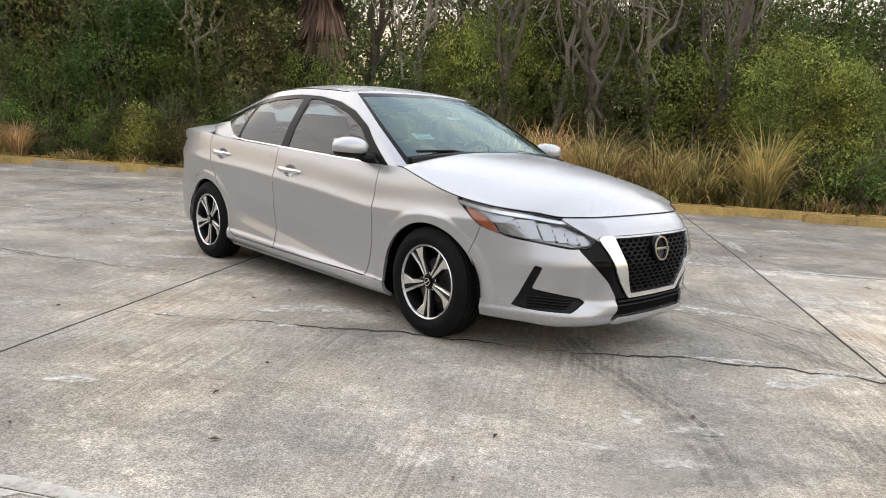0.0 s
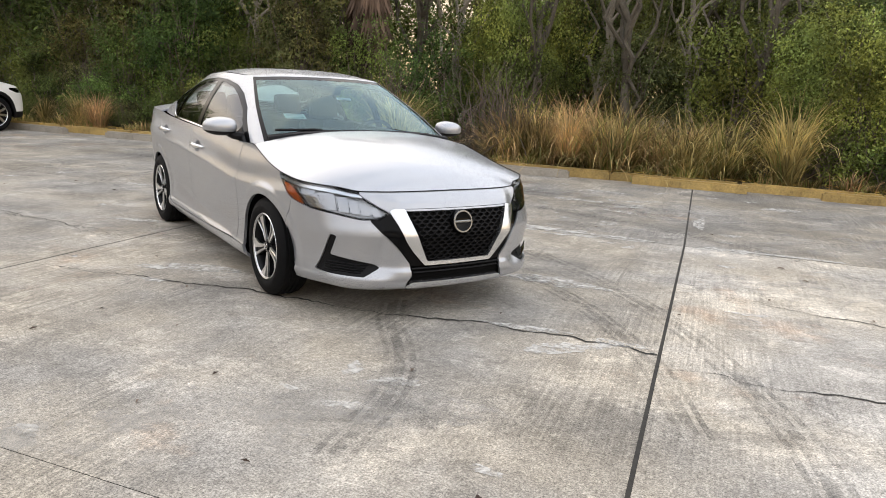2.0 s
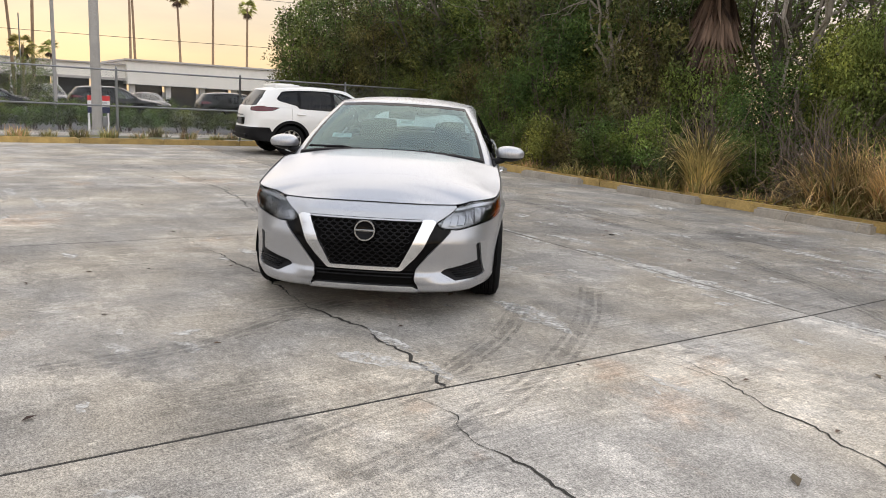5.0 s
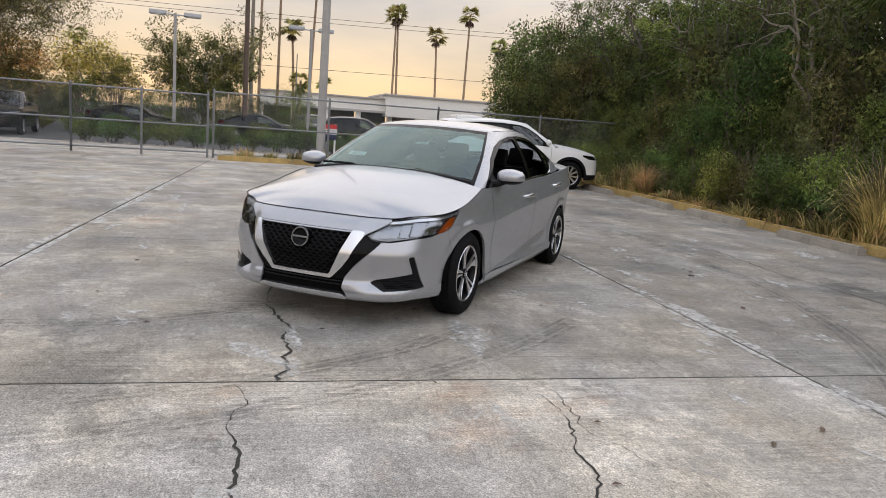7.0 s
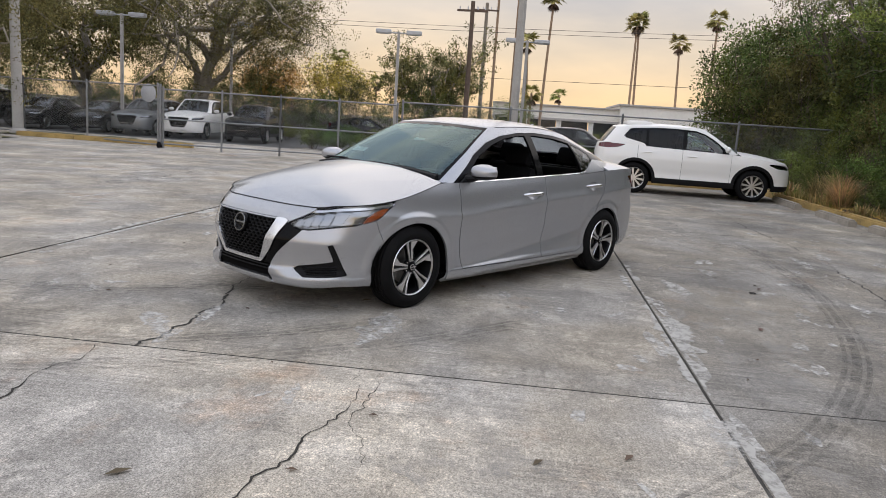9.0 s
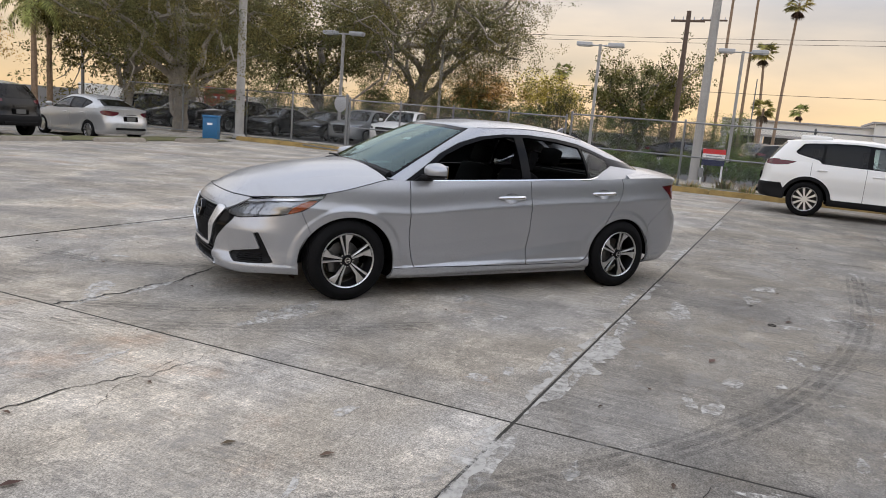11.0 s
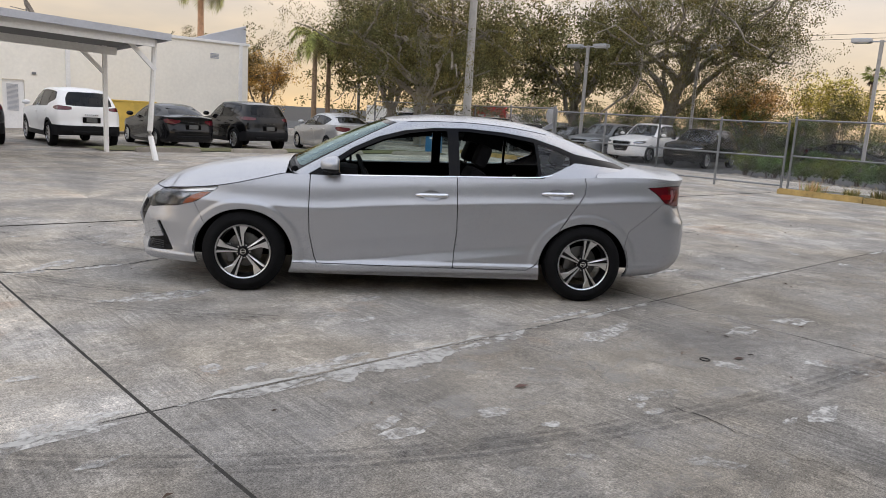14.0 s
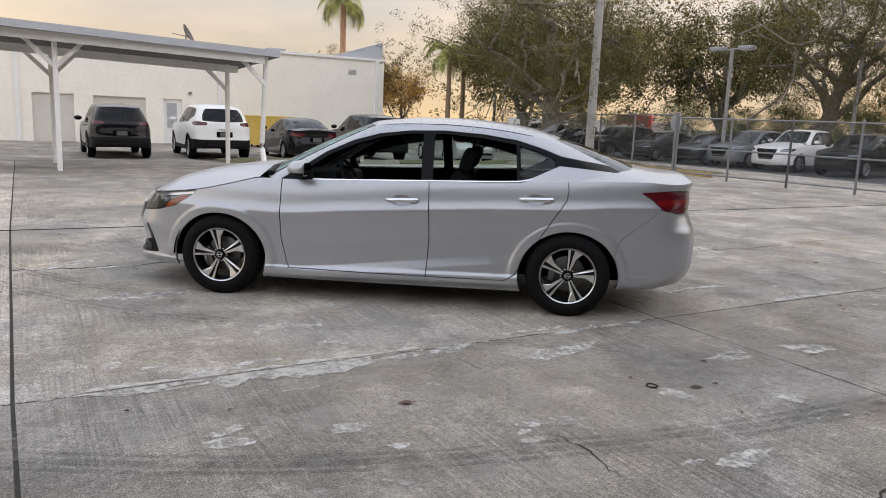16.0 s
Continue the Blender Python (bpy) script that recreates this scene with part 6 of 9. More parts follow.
def tree(seed, h, crown_r, crown_z, trunk_r, sprigs, per, size, material, bark=M_BARK, lean=(0, 0), label="tall evergreen tree in the thicket", forks=6, group="thicket", squash=0.7, base_z=0.35, aspect=0.42, spread=None):
    """A tree: tapered trunk, limbs, and a crown of leaf sprigs clustered round the limb ends."""
    rng = np.random.default_rng(seed)
    t = thing("tree", pose(0, 0, 0), label, "tree", group)
    bm = bmesh.new()
    top = np.array([lean[0], lean[1], h * 0.62])
    way = limb(bm, rng, (0, 0, -0.15), top, trunk_r, trunk_r * 0.55, 0.05, 9, 9)
    part("trunk", bm, bark, t, smooth=True)
    ends = []
    for k in range(forks):
        a = 6.2832 * (k + rng.random() * 0.6) / forks
        start = way[int(len(way) * (base_z + (0.95 - base_z) * rng.random()))]
        tip = np.array([lean[0] + crown_r * 0.75 * math.cos(a), lean[1] + crown_r * 0.75 * math.sin(a), crown_z + rng.uniform(-0.3, 0.7) * crown_r * squash])
        bm = bmesh.new()
        w = limb(bm, rng, start, tip, trunk_r * 0.5, trunk_r * 0.12, 0.10, 6, 8)
        ends += [w[-1], w[-2], w[-3]]
        for _ in range(3):
            tip2 = np.array(w[-3]) + rng.normal(0, 1, 3) * crown_r * 0.35
            w2 = limb(bm, rng, w[int(rng.integers(3, 7))], tip2, trunk_r * 0.2, trunk_r * 0.06, 0.1, 5, 6)
            ends.append(w2[-1])
        part("limb", bm, bark, t, smooth=True)
    c = [cloud(rng, sprigs // 2, (crown_r, crown_r, crown_r * squash), 0.45, 1.0, 11) + np.array([lean[0], lean[1], crown_z])]
    each = max(1, sprigs // 2 // len(ends))
    for e in ends:
        c.append(np.array(e) + rng.normal(0, crown_r * 0.17, (each, 3)))
    leaf_object("crown", [leaves(rng, np.concatenate(c), per, spread or crown_r * 0.07, size, aspect)], material, t)
    return t


def blades(rng, n, h, spread, wide=0.010, lean=0.45, base_r=0.12, curl=0.5):
    """Long curved grass blades from one foot."""
    V, F = [], []
    for _ in range(n):
        a, r0 = rng.uniform(0, 6.2832), base_r * math.sqrt(rng.random())
        bx, by = r0 * math.cos(a + rng.normal(0, 0.6)), r0 * math.sin(a + rng.normal(0, 0.6))
        L, tilt = h * rng.uniform(0.55, 1.1), abs(rng.normal(0.1, lean * 0.55))
        az = a + rng.normal(0, 0.5)
        cu = curl * rng.uniform(0.3, 1.4)
        x, y, z, o = bx, by, -0.02, len(V)
        sx, sy = -math.sin(az), math.cos(az)
        segs = 6
        for i in range(segs + 1):
            t = i / segs
            w = wide * (1 - t) ** 0.7 + 0.0012
            V += [(x + sx * w, y + sy * w, z), (x - sx * w, y - sy * w, z)]
            ang = tilt + cu * t * t * 1.6
            x += L / segs * math.sin(ang) * math.cos(az)
            y += L / segs * math.sin(ang) * math.sin(az)
            z += L / segs * math.cos(ang)
        F += [(o + 2 * i, o + 2 * i + 1, o + 2 * i + 3, o + 2 * i + 2) for i in range(segs)]
    return V, F


def grass_clump(seed, h, n, dry=0.7, lean=0.45, base_r=0.14, label="tall clump of dry straw-coloured grass behind the kerb"):
    rng = np.random.default_rng(seed)
    t = thing("grass_clump", pose(0, 0, 0), label, "grass", "tall grass clumps")
    V, F = blades(rng, int(n * dry), h, 0.5, 0.010, lean, base_r, 1.35)
    tagged(link("dry_grass", V, F, M_DRYGRASS, t), kind="stuff")
    V, F = blades(rng, int(n * (1 - dry)), h * 0.85, 0.5, 0.009, lean, base_r, 1.3)
    tagged(link("green_grass", V, F, M_GREENGRASS, t), kind="stuff")
    return t


def fan_frond(rng, V, F, foot, az, el, L, ribs=13, width=1.9):
    """One fan-shaped palm leaf."""
    d = np.array([math.cos(az) * math.cos(el), math.sin(az) * math.cos(el), math.sin(el)])
    s = np.array([-math.sin(az), math.cos(az), 0])
    u = np.cross(d, s)
    hub = np.array(foot) + d * L * 0.42
    for k in range(ribs):
        a = (k / (ribs - 1) - 0.5) * width * 1.25
        dd = d * math.cos(a) + s * math.sin(a) + np.array([0, 0, -0.10 - 0.25 * abs(a)])
        tip = hub + dd * L * 0.62 * (1 - 0.12 * abs(a)) + u * rng.normal(0, 0.03)
        w = np.cross(dd, u)
        w = w / np.linalg.norm(w) * L * 0.045
        m_ = hub + (tip - hub) * 0.5
        o = len(V)
        V += [tuple(hub), tuple(m_ + w), tuple(tip + np.array([0, 0, -0.06 * L])), tuple(m_ - w)]
        F.append((o, o + 1, o + 2, o + 3))
    o = len(V)
    V += [tuple(np.array(foot) + s * 0.012), tuple(hub + s * 0.01), tuple(hub - s * 0.01), tuple(np.array(foot) - s * 0.012)]
    F.append((o, o + 1, o + 2, o + 3))


def fan_palm(seed, h, trunk_r, L, fronds=34, skirt=10, lean=0.0, label="tall slender fan palm far beyond the fence", group="far palms", bark=M_PALMBARK, crown=None):
    rng = np.random.default_rng(seed)
    t = thing("palm_tree", pose(0, 0, 0), label, "palm tree", group)
    bm = bmesh.new()
    way = [(lean * (max(z, 0) / h) ** 1.5, 0.0, z) for z in np.linspace(-0.1, h, 14)]
    tube(bm, way, [trunk_r * (1.25 if i == 0 else 1.0 - 0.35 * i / 13) for i in range(14)], 9)
    part("trunk", bm, bark, t, smooth=True)
    V, F = [], []
    for k in range(fronds):
        fan_frond(rng, V, F, (lean, 0, h), 6.2832 * k / fronds * 5.03 + rng.normal(0, 0.2), math.sin(k * 1.7) * 0.75 + 0.2, L * rng.uniform(0.85, 1.1))
    link("crown", V, F, crown or M_PALM, t)
    if skirt:
        V, F = [], []
        for k in range(skirt):
            fan_frond(rng, V, F, (lean, 0, h - 0.15 - (0 if crown is None else 0.45 * (k % 4))), 6.2832 * k / skirt, (-1.2 if crown is None else -1.42) + rng.normal(0, 0.08), L * (0.8 if crown is None else 1.0), width=1.9 if crown is None else 1.0)
        link("dead_skirt", V, F, M_DEADFROND, t, "hanging dead brown fronds")
    return t


def feather_palm(seed, h, trunk_r, L, fronds=16, label="feather palm beside the workshop", bark=M_PALMBARK):
    rng = np.random.default_rng(seed)
    t = thing("palm_tree", pose(0, 0, 0), label, "palm tree", "feather palms")
    bm = bmesh.new()
    tube(bm, [(0, 0, z) for z in np.linspace(-0.1, h, 10)], [trunk_r * (1.2 - 0.35 * i / 9) for i in range(10)], 9)
    part("trunk", bm, bark, t, smooth=True)
    V, F = [], []
    for k in range(fronds):
        az, el = 6.2832 * k / fronds * 3.03 + rng.normal(0, 0.15), rng.uniform(0.1, 1.2)
        p, e = np.array([0, 0, h]), el
        s = np.array([-math.sin(az), math.cos(az), 0])
        n = 16
        for i in range(n):
            d = np.array([math.cos(az) * math.cos(e), math.sin(az) * math.cos(e), math.sin(e)])
            q = p + d * L / n
            if i > 1:
                for g in (-1, 1):
                    tip = q + s * g * L * 0.28 * math.sin(math.pi * (i + 2) / (n + 3)) + d * L * 0.10 + np.array([0, 0, -0.12 * L])
                    o = len(V)
                    V += [tuple(p), tuple(q), tuple(tip)]
                    F.append((o, o + 1, o + 2))
            o = len(V)
            V += [tuple(p + s * 0.015), tuple(q + s * 0.012), tuple(q - s * 0.012), tuple(p - s * 0.015)]
            F.append((o, o + 1, o + 2, o + 3))
            p, e = q, e - 0.13 - 0.05 * i / n
    link("crown", V, F, M_PALM, t)
    return t


def scatter(protos, places, rng, smin=0.85, smax=1.2):
    """Sets the first plants and copies of them at the places (x, y[, scale])."""
    used = set()
    for k, p in enumerate(places):
        pr = protos[k % len(protos)]
        s = rng.uniform(smin, smax) * (p[2] if len(p) > 2 else 1)
        m = pose(p[0], p[1], 0.05, 0, 0, rng.uniform(0, 360)) @ Matrix.Diagonal((s, s, s * rng.uniform(0.9, 1.1), 1))
        if id(pr) not in used:
            used.add(id(pr))
            pr.matrix_basis = m
        else:
            copy_thing(pr, Matrix.Identity(4)).matrix_basis = m


rv = random.Random(11)
# front bushes along the kerb, low and leafy, from the west end to the tall grass
low = [shrub(21, 0.75, 1.1, 230, 26, 0.055, M_LEAF2), shrub(22, 0.65, 0.9, 210, 26, 0.05, M_LEAF3), shrub(23, 0.85, 1.3, 240, 26, 0.06, M_LEAF)]
scatter(low, [(-19.5, 14.4), (-18.3, 14.0), (-17.0, 13.9), (-15.6, 13.8), (-14.2, 13.8), (-13.0, 13.7), (-11.7, 13.8), (-10.5, 13.7), (-9.5, 13.9), (-8.4, 13.7), (-7.4, 13.8), (-6.3, 13.7), (-5.4, 13.8), (-4.3, 13.6),
              (-3.5, 14.3), (5.0, 13.7), (6.4, 13.7), (8.0, 13.8), (9.6, 13.9), (11.5, 13.8)], rv)
mid = [shrub(31, 1.25, 2.5, 330, 30, 0.068, M_LEAF, twigs=14), shrub(32, 1.15, 2.9, 330, 30, 0.06, M_LEAF3, twigs=14), shrub(33, 1.35, 2.6, 340, 30, 0.065, M_LEAF2, twigs=14), shrub(34, 1.2, 3.2, 340, 30, 0.065, M_LEAF, twigs=14)]
scatter(mid, [(-21.0, 15.6), (-19.4, 15.6), (-17.8, 15.2), (-16.2, 15.3), (-14.5, 15.0), (-13.0, 15.1), (-11.4, 14.9), (-9.8, 15.0), (-8.3, 15.1), (-6.7, 14.9), (-5.0, 15.0), (-3.4, 15.2), (-1.6, 15.6), (0.4, 15.8), (2.4, 15.8), (7.0, 15.2), (9.0, 15.2), (11.0, 15.4), (13.2, 15.4), (15.5, 15.6)], rv)
back = [shrub(41, 1.7, 4.3, 310, 28, 0.10, M_LEAF3, twigs=16, label="tall dark shrub deep in the thicket"), shrub(42, 1.8, 4.8, 320, 28, 0.098, M_LEAF, twigs=16, label="tall dark shrub deep in the thicket")]
scatter(back, [(-22.5, 17.2), (-20.0, 17.4), (-17.6, 17.2), (-15.2, 17.3), (-12.8, 17.1), (-10.4, 17.2), (-8.0, 17.0), (-5.6, 17.3), (-3.2, 17.4, 0.9), (-0.8, 17.8, 0.8), (1.7, 18.0, 0.78), (4.2, 18.0, 0.85), (6.8, 17.6, 0.75), (9.4, 17.4, 0.85), (12.0, 17.6, 0.9), (14.6, 17.5), (-20.5, 20.6, 1.5), (-15.5, 20.4, 1.5), (-10.5, 20.2, 1.5), (-5.5, 20.2, 1.2), (-2.0, 20.8, 1.0), (0.2, 19.6, 0.95), (2.4, 20.4, 0.9), (4.4, 19.8, 1.0), (6.4, 20.6, 0.95), (8.5, 20.0, 0.9), (10.6, 20.4, 1.0), (12.8, 20.4, 1.1), (15.0, 20.4, 1.2), (-0.9, 22.4, 1.15), (5.4, 22.6, 1.1), (9.8, 22.4, 1.1), (17, 19, 1.5), (-21.6, 13.6, 1.05), (-24.4, 14.6, 1.15), (-27.0, 15.9, 1.35), (-20.4, 14.3, 0.95), (-22.4, 14.2, 1.0), (-19.0, 15.2, 1.2), (-23.8, 15.5, 1.2), (-21.4, 16.0, 1.25), (-18.8, 16.4, 1.25), (-16.4, 16.2, 1.2), (-14.0, 16.4, 1.25), (-11.6, 16.0, 1.15), (-9.2, 16.2, 1.25), (-7.0, 16.0, 1.15), (-13.0, 18.2, 1.3), (-18, 18.4, 1.3), (-8, 18.3, 1.3), (-22, 18.5, 1.3)], rv)
# the mound of vines
mound = shrub(51, 2.1, 3.4, 1150, 34, 0.06, M_VINE, "vine_mound", "high mound of bright green vines over a bush", 20, 0.55, 0.7, spread=0.24, category="vines")
mound.matrix_basis = pose(4.2, 14.75, 0.0, 0, 0, 40) @ Matrix.Diagonal((0.95, 0.85, 0.92, 1))
copy_thing(mound, pose(9.5, 15.6, 0.0, 0, 0, 150))
m3 = copy_thing(mound, pose(-2.4, 15.9, 0.0, 0, 0, 250))
m3.matrix_basis = pose(-2.2, 16.0, 0.2, 0, 0, 250) @ Matrix.Diagonal((0.8, 0.8, 1.05, 1))
m4 = copy_thing(mound, pose(-14, 16.0, 0.0, 0, 0, 20))
m4.matrix_basis = pose(-9.2, 16.4, 0.6, 0, 0, 20) @ Matrix.Diagonal((0.75, 0.75, 1.1, 1))
# trees of the thicket
tall = [tree(61, 9.5, 2.9, 6.6, 0.16, 420, 26, 0.10, M_LEAF3), tree(62, 8.5, 2.6, 5.8, 0.13, 420, 26, 0.095, M_LEAF, lean=(0.5, -0.3)), tree(63, 10.5, 3.2, 7.2, 0.18, 420, 26, 0.10, M_LEAF, lean=(-0.6, 0.2)),
        tree(64, 7.5, 2.4, 5.0, 0.10, 400, 26, 0.09, M_LEAF2, M_PALEBARK, lean=(0.9, -0.5))]
scatter(tall, [(-20.3, 16.2), (-17.6, 16.3), (-14.8, 16.0), (-12.2, 16.5), (-9.4, 16.0), (-6.8, 16.4, 0.8), (-2.2, 17.0, 0.72), (0.2, 16.9, 0.66), (2.0, 17.3, 0.7), (4.6, 17.0, 0.62), (7.4, 16.8, 0.66), (10.2, 17.0, 0.7), (13.0, 16.8, 0.7), (16, 17, 0.8), (-21.8, 16.8), (-23.5, 17.5)], rv, 0.72, 0.95)
# thin bare-stemmed saplings that let the sky through
bare = [tree(65, 6.5, 1.5, 4.6, 0.085, 90, 16, 0.07, M_LEAF3, M_PALEBARK, lean=(0.5, 0.1), label="thin pale-stemmed sapling with sparse leaves", forks=6, base_z=0.3, spread=0.3),
        tree(66, 7.0, 1.3, 4.9, 0.10, 80, 16, 0.07, M_LEAF, M_BARK, lean=(-0.5, 0.2), label="thin dark-stemmed sapling with sparse leaves", forks=6, base_z=0.25, spread=0.3)]
scatter(bare, [(-3.4, 15.3), (-1.6, 15.0), (-0.6, 16.2), (0.5, 15.2), (1.5, 16.0), (2.5, 15.1), (3.2, 16.4), (6.6, 16.0), (7.8, 15.4), (8.6, 16.6), (10.4, 15.6), (-4.8, 16.5), (-8.0, 15.6), (-10.8, 15.4), (-13.5, 15.6)], rv, 0.8, 1.05)
# old palm with a skirt of dead fronds
cp = fan_palm(71, 4.9, 0.24, 1.5, 26, 44, 0.1, "old cabbage palm with a skirt of dead fronds", "thicket palms", mat("dark_palm_bark", (0.05, 0.038, 0.03), 0.95, vary=0.45, scale=6, bump=1.0, bump_scale=18), M_LEAF)
cp.matrix_basis = pose(-5.5, 15.4, 0.05, 0, 0, 30)
# tall dry grass
gr = [grass_clump(81, 1.55, 560, 0.72, 1.15, 0.36), grass_clump(82, 1.4, 520, 0.60, 1.25, 0.38), grass_clump(83, 1.5, 380, 0.92, 0.6, 0.16)]
scatter([gr[0], gr[1]], [(-1.5, 13.65), (-1.1, 14.0), (-0.9, 13.6), (-0.2, 13.9), (0.4, 13.5), (1.0, 13.8), (1.6, 13.5), (2.2, 13.7), (0.7, 14.3), (1.8, 14.4), (6.2, 13.5), (7.2, 13.6), (8.6, 13.5), (10.0, 13.6), (-0.4, 14.5)], rv, 0.85, 1.1)
scatter([gr[2]], [(3.2, 13.35), (-3.65, 13.3), (-10.9, 13.2, 0.7), (-11.5, 13.3, 0.6), (-0.35, 13.2, 0.9), (-12.6, 13.3, 0.55), (5.6, 13.3, 0.8)], rv, 0.95, 1.1)
sm = grass_clump(84, 0.45, 140, 0.45, 0.7, 0.22, "low tuft of yellowing grass behind the kerb")
scatter([sm], [(-14.6 + 0.62 * k + rv.uniform(-0.25, 0.25), 13.05 + rv.uniform(-0.08, 0.25)) for k in range(38)] + [(-16.6 + rv.uniform(-0.8, 0.8), 3.4 + 0.7 * k) for k in range(12)], rv, 0.6, 1.2)
# dry brushwood
br = thing("brushwood", pose(0, 0, 0), "tangle of bare dry twigs and stems behind the kerb", "brushwood", "thicket")
rng_b = np.random.default_rng(9)
bm = bmesh.new()
for k in range(70):
    a = rng_b.uniform(0, 6.28)
    limb(bm, rng_b, (rng_b.normal(0, 0.3), rng_b.normal(0, 0.25), 0), (1.1 * math.cos(a) * rng_b.random(), 0.9 * math.sin(a) * rng_b.random(), rng_b.uniform(0.4, 1.5)), 0.009, 0.003, 0.16, 4, 6)
tagged(part("tangle", bm, M_TWIG, br), kind="stuff")
scatter([br], [(-4.2, 13.9), (-2.2, 14.1), (-1.6, 13.8), (-6.0, 14.2), (3.6, 14.2), (-8.2, 14.3), (-12.2, 14.2), (5.0, 13.7)], rv, 0.9, 1.3)
# fallen leaves along the kerb and on the slabs
def litter(name, places, size, material, label, kind="stuff"):
    V, F = [], []
    for x, y, z in places:
        a, s = rv.uniform(0, 6.28), size * rv.uniform(0.6, 1.3)
        u, v = (math.cos(a) * s, math.sin(a) * s), (-math.sin(a) * s * 0.4, math.cos(a) * s * 0.4)
        o = len(V)
        V += [(x - u[0], y - u[1], z), (x + v[0], y + v[1], z + 0.008), (x + u[0], y + u[1], z + 0.003), (x - v[0], y - v[1], z + 0.008)]
        F.append((o, o + 1, o + 2, o + 3))
    return tagged(link(name, V, F, material), label, "leaves", kind=kind)


litter("leaf_litter", [(rv.uniform(-15, 10), 13.1 - abs(rv.gauss(0, 0.22)) + 0.35 * rv.random(), 0.14) for _ in range(2200)], 0.045, M_AUTUMN_LIT, "fallen yellow-brown leaves on the verge")
litter("fallen_leaves", [(rv.uniform(-12, 6), rv.uniform(0.5, 12.3), 0.005) for _ in range(150)], 0.022, M_DEADFROND, "scattered dry leaves on the concrete")
for k, (x, y) in enumerate(((1.53, 2.475), (2.9, 6.6), (0.2, 8.3), (-1.4, 8.75), (3.4, 5.0), (2.75, 7.0), (3.6, 6.2), (0.2, 4.9), (0.45, 5.3))):
    lf = litter("fallen_leaf", [(x, y, 0.006)], 0.05, M_DEADFROND, "single dry brown leaf on the concrete", "")
    lf["group"], lf["category"] = "single fallen leaves", "leaf"
bm = bmesh.new()
tube(bm, [(0.030 * math.cos(6.2832 * k / 16), 0.030 * math.sin(6.2832 * k / 16), 0.006) for k in range(17)], 0.0035, 6)
rg = part("rubber_ring", bm, M_TYRE, None)
rg.matrix_basis = pose(-1.182, 8.628, 0.0)
tagged(rg, "small black rubber ring lying on the concrete", "ring")

# ---- fences, poles, buildings ----
M_GALV = mat("galvanised_steel", (0.22, 0.225, 0.23), 0.5, 0.6, vary=0.2, scale=8)
M_WIRE = mat("chain_link_wire", (0.20, 0.205, 0.205), 0.5, 0.5)
M_POLE = mat("weathered_concrete_pole", (0.36, 0.345, 0.325), 0.85, vary=0.15, scale=3, bump=0.2, bump_scale=50)
M_LAMPMETAL = mat("lamp_metal", (0.42, 0.43, 0.45), 0.45, 0.4, vary=0.1, scale=6)
M_LAMPGLASS = mat("lamp_diffuser", (0.75, 0.77, 0.80), 0.25)
M_WALL = mat("painted_block_wall", (0.86, 0.82, 0.73), 0.85, vary=0.06, scale=0.8, bump=0.12, bump_scale=30)
M_WHITE = mat("white_paint", (0.80, 0.79, 0.77), 0.6, vary=0.08, scale=2, bump=0.05)
M_GREYTRIM = mat("grey_trim", (0.42, 0.43, 0.46), 0.6, vary=0.1, scale=2)
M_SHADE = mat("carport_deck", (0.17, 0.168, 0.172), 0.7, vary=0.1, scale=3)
M_ROLLER = mat("roller_door", (0.66, 0.63, 0.57), 0.6, vary=0.08, scale=3)
M_BLUE = mat("blue_plastic", (0.02, 0.13, 0.28), 0.5, vary=0.15, scale=5)
M_DUMP = mat("yellow_steel", (0.62, 0.42, 0.08), 0.6, vary=0.2, scale=4)
M_WOODPOLE = mat("wooden_pole", (0.12, 0.085, 0.065), 0.9, vary=0.3, scale=6, bump=0.4, bump_scale=30)
M_REDSIGN = mat("red_sign", (0.65, 0.03, 0.03), 0.5, vary=0.05)
M_MALL = mat("mall_stucco", (0.80, 0.77, 0.71), 0.85, vary=0.06, scale=0.4)
M_MALLDARK = mat("shop_glass", (0.03, 0.032, 0.035), 0.15)
M_MALLROOF = mat("mall_trim", (0.45, 0.42, 0.40), 0.8, vary=0.1)
M_CABLE = mat("black_cable", (0.02, 0.02, 0.02), 0.7)


